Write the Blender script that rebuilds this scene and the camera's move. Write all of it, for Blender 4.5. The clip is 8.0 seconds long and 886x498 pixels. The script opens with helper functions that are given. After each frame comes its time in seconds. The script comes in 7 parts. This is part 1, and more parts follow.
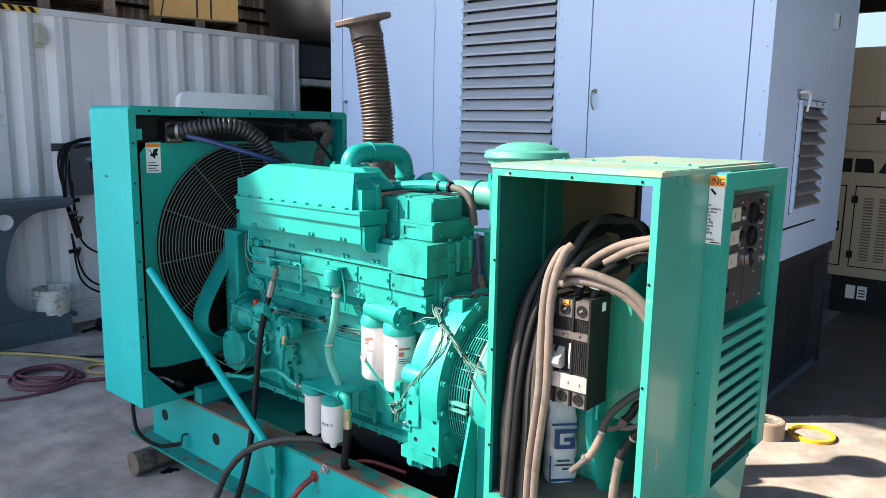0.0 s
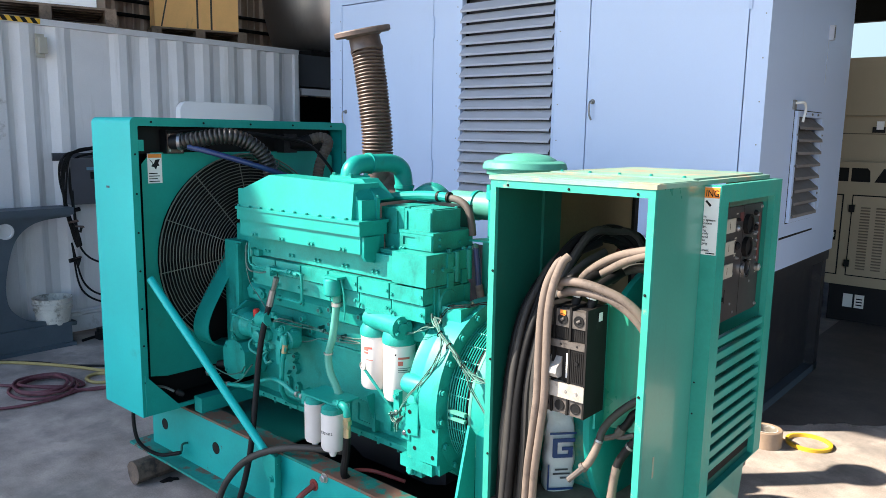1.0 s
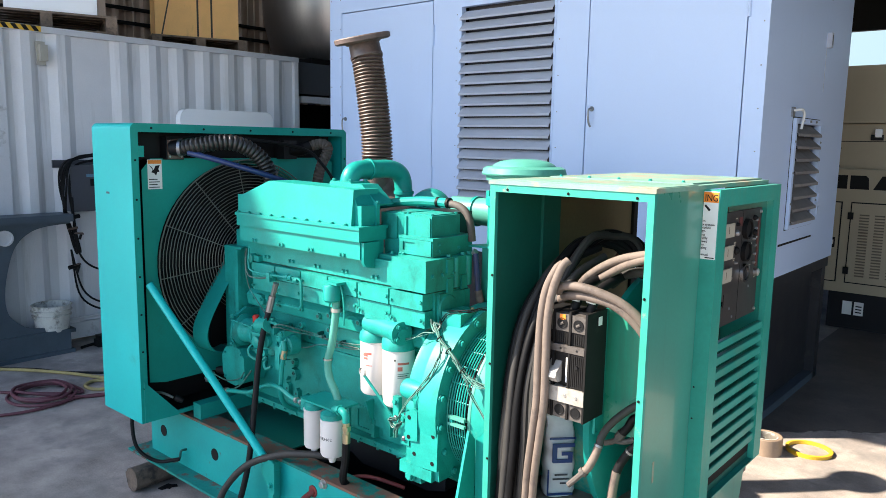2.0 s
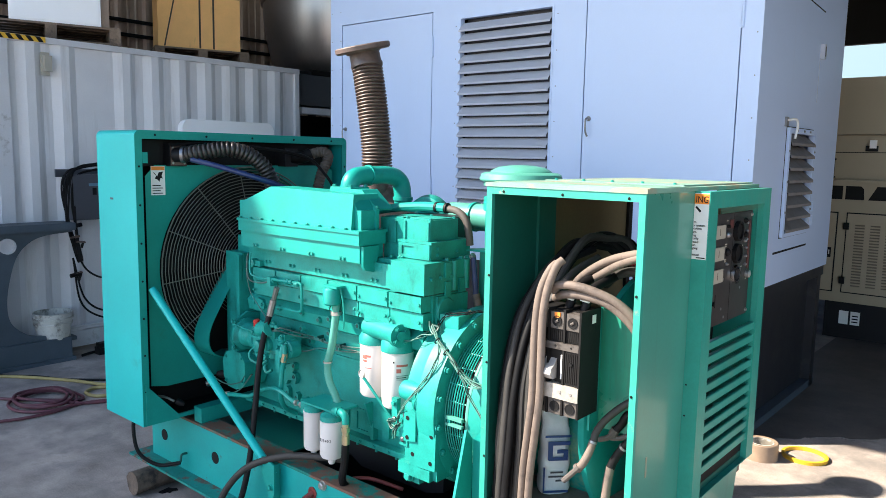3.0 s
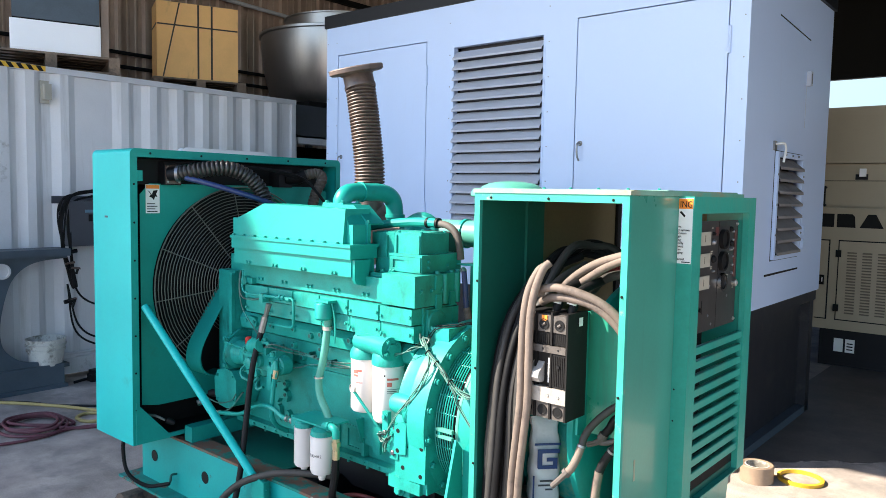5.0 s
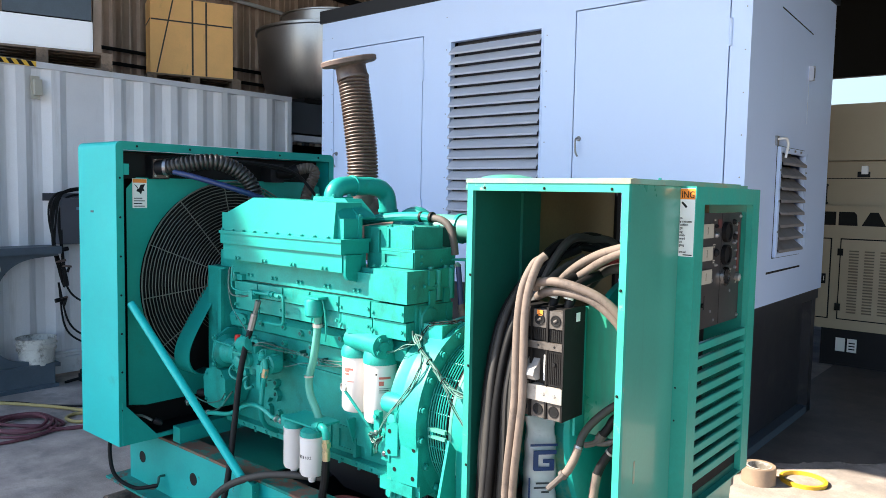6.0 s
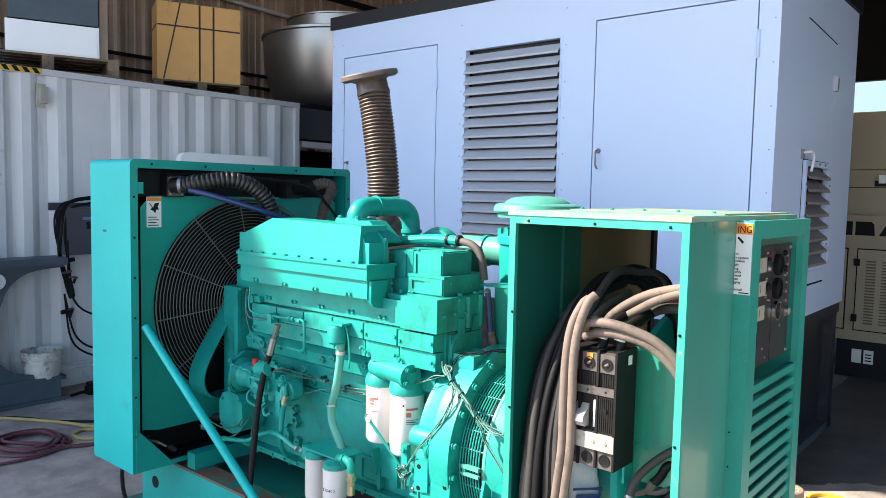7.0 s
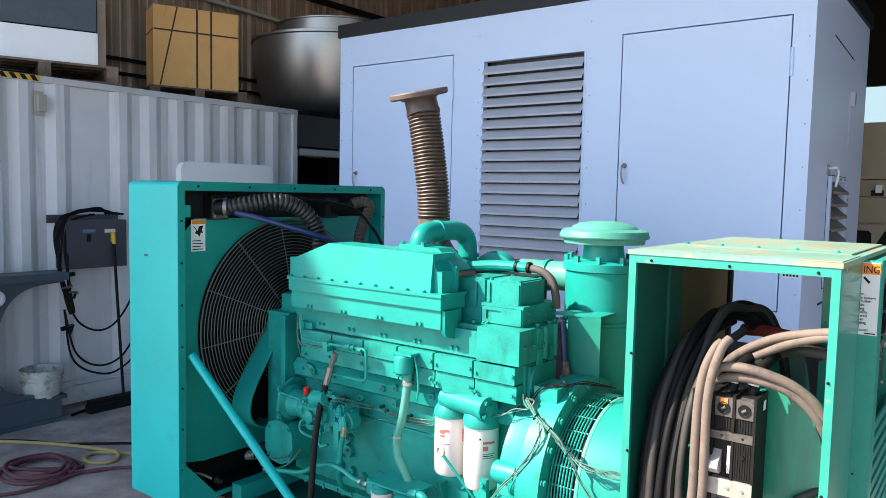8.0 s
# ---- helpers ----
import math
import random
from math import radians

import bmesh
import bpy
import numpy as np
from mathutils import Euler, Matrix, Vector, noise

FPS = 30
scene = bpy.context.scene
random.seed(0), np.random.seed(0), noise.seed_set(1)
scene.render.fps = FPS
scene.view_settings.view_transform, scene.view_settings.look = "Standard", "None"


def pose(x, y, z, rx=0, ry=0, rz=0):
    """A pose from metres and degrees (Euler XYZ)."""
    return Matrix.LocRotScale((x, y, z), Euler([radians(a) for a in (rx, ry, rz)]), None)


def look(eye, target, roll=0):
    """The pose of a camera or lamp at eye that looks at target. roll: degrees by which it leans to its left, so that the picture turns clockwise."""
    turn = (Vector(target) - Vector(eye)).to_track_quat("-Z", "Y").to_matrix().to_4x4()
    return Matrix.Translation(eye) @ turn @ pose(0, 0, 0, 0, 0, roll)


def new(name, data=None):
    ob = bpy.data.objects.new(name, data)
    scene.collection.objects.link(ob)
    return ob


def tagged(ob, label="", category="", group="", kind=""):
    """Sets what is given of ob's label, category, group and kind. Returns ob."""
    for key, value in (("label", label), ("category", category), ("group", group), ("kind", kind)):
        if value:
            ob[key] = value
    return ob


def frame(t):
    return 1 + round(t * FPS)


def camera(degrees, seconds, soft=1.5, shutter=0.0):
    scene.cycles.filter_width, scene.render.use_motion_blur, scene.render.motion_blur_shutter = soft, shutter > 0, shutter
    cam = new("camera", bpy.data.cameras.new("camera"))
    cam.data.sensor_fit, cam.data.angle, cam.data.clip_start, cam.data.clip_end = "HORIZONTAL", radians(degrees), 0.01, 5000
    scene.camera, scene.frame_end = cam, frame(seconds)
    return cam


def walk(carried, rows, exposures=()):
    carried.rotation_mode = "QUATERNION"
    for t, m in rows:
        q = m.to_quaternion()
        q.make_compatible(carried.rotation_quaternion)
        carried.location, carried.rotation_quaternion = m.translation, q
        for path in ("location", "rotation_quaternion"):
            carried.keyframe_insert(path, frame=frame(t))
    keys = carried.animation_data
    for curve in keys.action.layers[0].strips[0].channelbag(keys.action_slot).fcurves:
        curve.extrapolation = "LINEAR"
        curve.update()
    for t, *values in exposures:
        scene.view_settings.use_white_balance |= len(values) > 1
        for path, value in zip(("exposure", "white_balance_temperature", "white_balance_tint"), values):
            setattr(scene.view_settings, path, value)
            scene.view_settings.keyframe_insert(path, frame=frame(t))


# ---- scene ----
cam = camera(62.0, 8.0, soft=0.5)
PATH = [
    (0, (0.346, 0.313, 1.803), (-0.937, 1.812, 1.473), 1.0),
    (0.5, (0.357, 0.302, 1.812), (-0.926, 1.803, 1.49), 1.0),
    (1, (0.363, 0.293, 1.815), (-0.92, 1.796, 1.507), 1.0),
    (1.5, (0.361, 0.291, 1.814), (-0.922, 1.796, 1.519), 1.0),
    (3, (0.407, 0.249, 1.774), (-0.88, 1.76, 1.524), 1.1),
    (3.5, (0.438, 0.212, 1.767), (-0.85, 1.727, 1.555), 1.1),
    (4, (0.443, 0.212, 1.747), (-0.848, 1.729, 1.572), 1.1),
    (4.5, (0.456, 0.222, 1.714), (-0.835, 1.742, 1.559), 1.1),
    (6, (0.411, 0.324, 1.653), (-0.877, 1.847, 1.505), 1.1),
    (6.5, (0.367, 0.371, 1.667), (-0.921, 1.894, 1.517), 1.1),
    (7, (0.246, 0.338, 1.743), (-1.04, 1.862, 1.593), 1.2),
    (7.5, (0.045, 0.207, 1.824), (-1.227, 1.744, 1.673), 1.2),
    (8, (-0.132, 0.137, 1.841), (-1.339, 1.725, 1.689), 1.2),
]
walk(cam, [(t, look(eye, target, roll)) for t, eye, target, roll in PATH],
     exposures=[(0, 2.06), (1.5, 2.09), (3.5, 2.13), (4.5, 2.25), (6.5, 2.21), (7.5, 2.07), (8, 1.97)])

# ---- daylight: a low-angled sun from behind the open side of the shed ----
SUN_AZ, SUN_EL = 226.6, 40.2
world = bpy.data.worlds.new("sky")
scene.world = world
world.use_nodes = True
wn = world.node_tree
sky = wn.nodes.new("ShaderNodeTexSky")
sky.sky_type = "NISHITA"
sky.sun_disc = False
sky.sun_elevation, sky.sun_rotation = radians(SUN_EL), radians(SUN_AZ)
sky.ozone_density = 2.2
wn.nodes["Background"].inputs["Strength"].default_value = 0.12
wn.links.new(sky.outputs[0], wn.nodes["Background"].inputs["Color"])
sun = new("sun", bpy.data.lights.new("sun", "SUN"))
sun.data.energy, sun.data.angle, sun.data.color = 3.6, radians(0.53), (1.0, 0.90, 0.765)
sx, sy = math.sin(radians(SUN_AZ)), math.cos(radians(SUN_AZ))
sun.matrix_world = look((20 * sx, 20 * sy, 20 * math.tan(radians(SUN_EL))), (0, 0, 0))


# ---- materials ----
def mat(name, base, rough=0.5, metal=0.0, vary=0.18, scale=6.0, fine=90.0, bump=0.04, stain=None, amount=0.3,
        stain_scale=2.5, spec=0.5, per_object=0.0, sharp=0.12, coat=0.0, streak=1.0):
    """A surface with broad and fine variation, optional stains of another colour, fine relief."""
    m = bpy.data.materials.new(name)
    m.use_nodes = True
    nt = m.node_tree
    n, l = nt.nodes, nt.links
    b = n["Principled BSDF"]
    co = n.new("ShaderNodeTexCoord").outputs["Object"]

    def noise_tex(s, detail=4.0, rough_n=0.6):
        t = n.new("ShaderNodeTexNoise")
        t.inputs["Scale"].default_value, t.inputs["Detail"].default_value = s, detail
        t.inputs["Roughness"].default_value = rough_n
        l.new(co, t.inputs["Vector"])
        return t.outputs["Fac"]

    broad, small = noise_tex(scale), noise_tex(fine, 2.0)
    add = n.new("ShaderNodeMath")
    add.operation = "MULTIPLY_ADD"
    l.new(small, add.inputs[0])
    add.inputs[1].default_value = 0.35
    l.new(broad, add.inputs[2])
    ramp = n.new("ShaderNodeValToRGB")
    l.new(add.outputs[0], ramp.inputs["Fac"])
    ramp.color_ramp.elements[0].position, ramp.color_ramp.elements[1].position = 0.4, 0.95
    lo, hi = 1 - vary, 1 + vary
    ramp.color_ramp.elements[0].color = (*[min(1, c * lo) for c in base], 1)
    ramp.color_ramp.elements[1].color = (*[min(1, c * hi) for c in base], 1)
    col = ramp.outputs["Color"]
    if per_object:
        oi = n.new("ShaderNodeObjectInfo")
        hs = n.new("ShaderNodeHueSaturation")
        mr = n.new("ShaderNodeMapRange")
        mr.inputs["To Min"].default_value, mr.inputs["To Max"].default_value = 1 - per_object, 1 + per_object
        l.new(oi.outputs["Random"], mr.inputs["Value"])
        l.new(mr.outputs["Result"], hs.inputs["Value"])
        l.new(col, hs.inputs["Color"])
        col = hs.outputs["Color"]
    if stain:
        mp = n.new("ShaderNodeMapping")
        mp.inputs["Scale"].default_value = (1, 1, streak)
        l.new(co, mp.inputs["Vector"])
        sn = n.new("ShaderNodeTexNoise")
        sn.inputs["Scale"].default_value, sn.inputs["Detail"].default_value = stain_scale, 8.0
        sn.inputs["Roughness"].default_value = 0.7
        l.new(mp.outputs["Vector"], sn.inputs["Vector"])
        st = sn.outputs["Fac"]
        r2 = n.new("ShaderNodeValToRGB")
        l.new(st, r2.inputs["Fac"])
        r2.color_ramp.elements[0].position = 0.72 - amount * 0.5
        r2.color_ramp.elements[1].position = 0.72 - amount * 0.5 + sharp
        mx = n.new("ShaderNodeMix")
        mx.data_type = "RGBA"
        l.new(r2.outputs["Color"], mx.inputs["Factor"])
        l.new(col, mx.inputs["A"])
        mx.inputs["B"].default_value = (*stain, 1)
        col = mx.outputs["Result"]
    l.new(col, b.inputs["Base Color"])
    rr = n.new("ShaderNodeMapRange")
    rr.inputs["To Min"].default_value, rr.inputs["To Max"].default_value = max(0.03, rough - 0.1), min(1, rough + 0.12)
    l.new(broad, rr.inputs["Value"])
    l.new(rr.outputs["Result"], b.inputs["Roughness"])
    b.inputs["Metallic"].default_value = metal
    b.inputs["Specular IOR Level"].default_value = spec
    b.inputs["Coat Weight"].default_value = coat
    b.inputs["Coat Roughness"].default_value = 0.06
    if bump:
        bp = n.new("ShaderNodeBump")
        bp.inputs["Strength"].default_value, bp.inputs["Distance"].default_value = bump * 4, 0.004
        l.new(add.outputs[0], bp.inputs["Height"])
        l.new(bp.outputs["Normal"], b.inputs["Normal"])
    return m


TEAL_HOUSING = mat("teal_housing_paint", (0.008, 0.41, 0.40), 0.36, spec=0.35, vary=0.08, scale=3, bump=0.012, stain=(0.02, 0.28, 0.25), amount=0.2)
TEAL = mat("teal_paint", (0.010, 0.27, 0.228), 0.36, spec=0.28, vary=0.14, scale=5, bump=0.015, stain=(0.018, 0.19, 0.148), amount=0.24)
TEAL_CAST = mat("teal_cast_iron", (0.012, 0.262, 0.220), 0.42, spec=0.28, vary=0.26, scale=9, fine=160, bump=0.08, stain=(0.009, 0.115, 0.093), amount=0.32, stain_scale=9, sharp=0.2, streak=0.5)
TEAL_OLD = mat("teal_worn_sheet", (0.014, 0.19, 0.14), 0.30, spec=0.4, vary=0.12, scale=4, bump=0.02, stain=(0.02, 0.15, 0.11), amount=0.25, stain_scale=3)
TEAL_SHROUD = mat("teal_shroud_sheet", (0.010, 0.268, 0.22), 0.34, spec=0.4, vary=0.12, scale=4, bump=0.02, stain=(0.02, 0.21, 0.165), amount=0.3, stain_scale=4)
TEAL_GLOSS = mat("teal_glossy_sheet", (0.050, 0.245, 0.186), 0.30, vary=0.12, scale=4, bump=0.004, stain=(0.055, 0.20, 0.15), amount=0.32, stain_scale=16, sharp=0.22, coat=0.3, streak=0.06)
# darker copy of the teal; shade inside the box is put into the colour
TEAL_BOX = mat("teal_box_shaded", (0.007, 0.092, 0.068), 0.42, spec=0.3, vary=0.18, scale=5, bump=0.02, stain=(0.016, 0.07, 0.052), amount=0.3, stain_scale=5)
TEAL_PLATE = mat("teal_bright_plate", (0.02, 0.25, 0.165), 0.28, vary=0.15, scale=6, bump=0.01, stain=(0.04, 0.17, 0.12), amount=0.45, stain_scale=14, sharp=0.2, streak=0.1)
TEAL_PALE = mat("teal_chalky_lid", (0.16, 0.31, 0.24), 0.55, vary=0.18, scale=6, bump=0.03, stain=(0.36, 0.24, 0.155), amount=0.5, stain_scale=5, sharp=0.16)
TEAL_FADED = mat("teal_sun_faded", (0.075, 0.30, 0.235), 0.45, spec=0.35, vary=0.14, scale=7, bump=0.02, stain=(0.20, 0.36, 0.29), amount=0.3, stain_scale=6, sharp=0.2)
TEAL_FRAME = mat("teal_handled_frame", (0.026, 0.275, 0.212), 0.38, spec=0.35, vary=0.16, scale=6, bump=0.02, stain=(0.085, 0.27, 0.20), amount=0.36, stain_scale=6, sharp=0.2, streak=0.4)
BOX_FLOOR = mat("dusty_box_floor", (0.17, 0.145, 0.12), 0.8, vary=0.3, scale=9, bump=0.06, stain=(0.03, 0.13, 0.105), amount=0.3, stain_scale=6)
TEAL_EDGE = mat("teal_worn_flange", (0.025, 0.27, 0.21), 0.42, spec=0.35, vary=0.12, scale=8, bump=0.02, stain=(0.30, 0.25, 0.19), amount=0.24, stain_scale=11, sharp=0.1)
TEAL_RUST = mat("rust_chipped_flange", (0.012, 0.15, 0.125), 0.7, spec=0.2, vary=0.35, scale=12, bump=0.12, stain=(0.15, 0.080, 0.058), amount=0.55, stain_scale=9, sharp=0.08)
TEAL_FLAKE = mat("rust_flaked_flange", (0.010, 0.20, 0.175), 0.6, spec=0.25, vary=0.3, scale=10, bump=0.1, stain=(0.13, 0.075, 0.058), amount=0.40, stain_scale=7, sharp=0.06)
TEAL_CHIP = mat("teal_chipped_steel", (0.004, 0.29, 0.27), 0.38, vary=0.12, scale=7, bump=0.03, stain=(0.10, 0.05, 0.035), amount=0.12, stain_scale=7, sharp=0.04)
TEAL_GEN = mat("teal_alternator", (0.010, 0.25, 0.205), 0.52, spec=0.25, vary=0.12, scale=6, bump=0.05, stain=(0.46, 0.40, 0.16), amount=0.34, stain_scale=3.2, sharp=0.3)
RUST = mat("rusty_exhaust", (0.080, 0.051, 0.041), 0.46, spec=0.7, vary=0.5, scale=14, bump=0.04, stain=(0.15, 0.095, 0.075), amount=0.36, stain_scale=11, sharp=0.22)
RUST_PINK = mat("heat_worn_elbow", (0.12, 0.082, 0.07), 0.6, vary=0.35, scale=12, bump=0.08, stain=(0.05, 0.034, 0.029), amount=0.4, stain_scale=10, sharp=0.2)
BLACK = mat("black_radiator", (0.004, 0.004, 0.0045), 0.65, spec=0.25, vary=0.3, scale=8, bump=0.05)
RUBBER = mat("black_rubber", (0.0048, 0.0047, 0.0054), 0.55, spec=0.2, vary=0.35, scale=14, bump=0.06, stain=(0.014, 0.0125, 0.0115), amount=0.25, stain_scale=9)
HOSE = mat("dusty_ribbed_hose", (0.015, 0.0138, 0.013), 0.42, spec=0.6, vary=0.5, scale=20, bump=0.05, stain=(0.14, 0.118, 0.098), amount=0.36, stain_scale=10, sharp=0.3)
HOSE_TAN = mat("tan_dusted_hose", (0.07, 0.056, 0.044), 0.7, vary=0.3, scale=16, bump=0.06, stain=(0.04, 0.035, 0.03), amount=0.35, stain_scale=12)
RUBBER_DUST = mat("dusty_rubber", (0.026, 0.0235, 0.021), 0.65, vary=0.3, scale=14, bump=0.06, stain=(0.05, 0.045, 0.035), amount=0.25)
CABLE_TAN = mat("tan_cable_sheath", (0.150, 0.114, 0.092), 0.7, vary=0.2, scale=18, bump=0.06, stain=(0.085, 0.066, 0.056), amount=0.4, stain_scale=14)
CABLE_GREY = mat("grey_dusty_cable", (0.085, 0.071, 0.062), 0.7, vary=0.3, scale=14, bump=0.06, stain=(0.05, 0.045, 0.045), amount=0.35, stain_scale=7)
CABLE_RED = mat("red_cable", (0.17, 0.022, 0.018), 0.5, vary=0.25, scale=12)
SILVER = mat("silver_grey_paint", (0.508, 0.622, 0.84), 0.42, vary=0.03, scale=1.2, bump=0.008, stain=(0.48, 0.565, 0.75), amount=0.2, stain_scale=7, sharp=0.3, streak=0.1)
RED_STRIP = mat("dull_red_strip", (0.10, 0.028, 0.025), 0.5, vary=0.2)
LATCH = mat("dull_latch_metal", (0.25, 0.25, 0.26), 0.35, metal=0.8, vary=0.2, scale=30)
# darker copy of the silver with the louvres' shade mixed into its colour
SILVER_SHADED = mat("silver_shaded_copy", (0.43, 0.455, 0.52), 0.5, vary=0.06, scale=4, bump=0.01)
BASE_BLACK = mat("dusty_black_base", (0.020, 0.021, 0.026), 0.5, spec=0.35, vary=0.3, scale=4, bump=0.03, stain=(0.045, 0.043, 0.042), amount=0.3, stain_scale=3)
VENT_BROWN = mat("brown_vent_slats", (0.22, 0.20, 0.195), 0.65, vary=0.15, scale=6, bump=0.02, stain=(0.13, 0.112, 0.105), amount=0.4, stain_scale=5, sharp=0.25)
BLACK_PAINT = mat("black_paint", (0.007, 0.0075, 0.010), 0.5, spec=0.3, vary=0.25, scale=5, bump=0.03, stain=(0.025, 0.024, 0.022), amount=0.25)
CHROME = mat("chrome", (0.75, 0.75, 0.76), 0.12, metal=1.0, vary=0.05, bump=0)
STEEL = mat("zinc_steel", (0.45, 0.44, 0.42), 0.4, metal=0.9, vary=0.2, scale=20, bump=0.03)
STAINLESS = mat("stainless_steel", (0.42, 0.40, 0.39), 0.36, metal=1.0, vary=0.08, scale=3, fine=40, bump=0.0, stain=(0.30, 0.285, 0.28), amount=0.3, stain_scale=4, sharp=0.3, streak=0.06)
BRASS = mat("brass_fitting", (0.50, 0.42, 0.27), 0.35, metal=0.9, vary=0.15, scale=20)
WHITE_CAN = mat("white_filter_can", (0.62, 0.585, 0.565), 0.3, vary=0.04, bump=0.01)
RED_PRINT = mat("red_print", (0.50, 0.11, 0.085), 0.5, vary=0.1)
BLACK_PRINT = mat("black_print", (0.012, 0.012, 0.012), 0.7, spec=0.15, vary=0.1)
BLUE_PRINT = mat("blue_print", (0.012, 0.045, 0.17), 0.45, vary=0.1)
ORANGE_PRINT = mat("orange_print", (0.75, 0.22, 0.02), 0.5, vary=0.1)
PAPER = mat("label_paper", (0.72, 0.72, 0.70), 0.5, vary=0.05, bump=0.01)
RED_CAP = mat("red_cap", (0.5, 0.02, 0.015), 0.4, vary=0.1)
BLUE_HOSE = mat("blue_hose", (0.016, 0.034, 0.115), 0.35, vary=0.25, scale=10, bump=0.03, stain=(0.055, 0.07, 0.13), amount=0.3)
BREAKER = mat("breaker_case", (0.0095, 0.0088, 0.0085), 0.6, spec=0.18, vary=0.25, scale=20, bump=0.03, stain=(0.03, 0.027, 0.024), amount=0.3, stain_scale=9)
BREAKER_LIGHT = mat("breaker_cover", (0.085, 0.074, 0.066), 0.5, spec=0.35, vary=0.3, scale=24, bump=0.04, stain=(0.03, 0.026, 0.024), amount=0.35, stain_scale=22)
OLIVE = mat("olive_primer_panel", (0.15, 0.11, 0.05), 0.6, vary=0.2, scale=3, bump=0.03)
BAG = mat("plastic_bag", (0.66, 0.67, 0.69), 0.45, vary=0.06, scale=20, bump=0.08)
PANEL = mat("instrument_panel", (0.030, 0.026, 0.025), 0.45, vary=0.3, scale=12, bump=0.02, stain=(0.045, 0.039, 0.037), amount=0.3, stain_scale=8, streak=0.3)
CREAM = mat("cream_meter", (0.36, 0.325, 0.26), 0.45, vary=0.06)
CONT = mat("container_paint", (0.68, 0.675, 0.69), 0.5, vary=0.09, scale=2, bump=0.02, stain=(0.50, 0.49, 0.49), amount=0.36, stain_scale=9, sharp=0.2, streak=0.07)
# unseen roof sheet, made dark so the steel vessel reflects less light
CONT_ROOF = mat("dark_container_roof", (0.13, 0.11, 0.10), 0.75, vary=0.3, scale=3, bump=0.05, stain=(0.07, 0.05, 0.04), amount=0.4, stain_scale=3)
CONT_RAIL = mat("container_rail_paint", (0.58, 0.58, 0.60), 0.5, vary=0.10, scale=3, bump=0.03, stain=(0.28, 0.26, 0.25), amount=0.25, stain_scale=4)
BEIGE = mat("beige_switch_box", (0.40, 0.38, 0.32), 0.45, vary=0.1)
SLATE = mat("slate_blue_paint", (0.062, 0.085, 0.108), 0.5, vary=0.2, scale=5, bump=0.04, stain=(0.10, 0.11, 0.12), amount=0.2)
GREY_BOX = mat("dark_grey_enamel", (0.05, 0.053, 0.065), 0.42, vary=0.12, scale=4, bump=0.02)
CLAD = mat("brown_steel_cladding", (0.40, 0.285, 0.22), 0.42, vary=0.22, scale=2, bump=0.03, stain=(0.16, 0.125, 0.105), amount=0.3, stain_scale=7, streak=0.08, sharp=0.2)
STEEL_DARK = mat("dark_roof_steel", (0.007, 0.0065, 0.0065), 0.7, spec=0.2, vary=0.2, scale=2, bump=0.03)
CARTON = mat("yellow_carton", (0.80, 0.455, 0.165), 0.7, vary=0.10, scale=3, bump=0.03, stain=(0.52, 0.31, 0.12), amount=0.25, stain_scale=6, streak=0.3)
STRAP = mat("brown_strap", (0.028, 0.018, 0.012), 0.5, vary=0.1)
WOOD = mat("weathered_pallet_wood", (0.17, 0.12, 0.085), 0.8, vary=0.35, scale=10, bump=0.12, stain=(0.08, 0.06, 0.045), amount=0.4, stain_scale=6, per_object=0.2)
LOG = mat("grey_timber", (0.105, 0.076, 0.057), 0.85, vary=0.45, scale=14, bump=0.25, stain=(0.03, 0.024, 0.02), amount=0.45, stain_scale=9)
WHITE_SHELL = mat("white_shell", (0.92, 0.92, 0.93), 0.35, vary=0.03, scale=2, bump=0.01)
YELLOW = mat("yellow_plastic", (0.72, 0.42, 0.03), 0.4, vary=0.08)
TAPE = mat("brown_tape_roll", (0.27, 0.195, 0.14), 0.45, vary=0.14, scale=12)
CONCRETE = mat("concrete_floor", (0.348, 0.295, 0.260), 0.8, vary=0.5, scale=3.4, fine=120, bump=0.2, stain=(0.22, 0.198, 0.18), amount=0.46, stain_scale=2.6, sharp=0.16)
TANGEN = mat("tan_enclosure_paint", (0.36, 0.30, 0.21), 0.45, vary=0.06, scale=2, bump=0.01)
TANGEN_D = mat("tan_door_paint", (0.37, 0.305, 0.215), 0.45, vary=0.06, scale=3, bump=0.01)
# darker tan that paints shade onto the door's raised vent strips
TAN_SLOT = mat("tan_slot_shaded", (0.15, 0.12, 0.085), 0.6, vary=0.1)
HOSE_RED = mat("maroon_air_hose", (0.12, 0.035, 0.045), 0.6, vary=0.25, scale=14)
HOSE_YEL = mat("straw_air_hose", (0.38, 0.29, 0.11), 0.6, vary=0.2, scale=14)
PLUG = mat("painted_plug", (0.004, 0.075, 0.062), 0.5, vary=0.3, scale=20)
WIRE = mat("painted_wire", (0.04, 0.09, 0.076), 0.5, vary=0.4, scale=25, stain=(0.03, 0.24, 0.19), amount=0.45, stain_scale=14)
BUCKET = mat("dirty_white_plastic", (0.58, 0.56, 0.51), 0.5, vary=0.15, scale=8, stain=(0.20, 0.18, 0.15), amount=0.42, stain_scale=7)


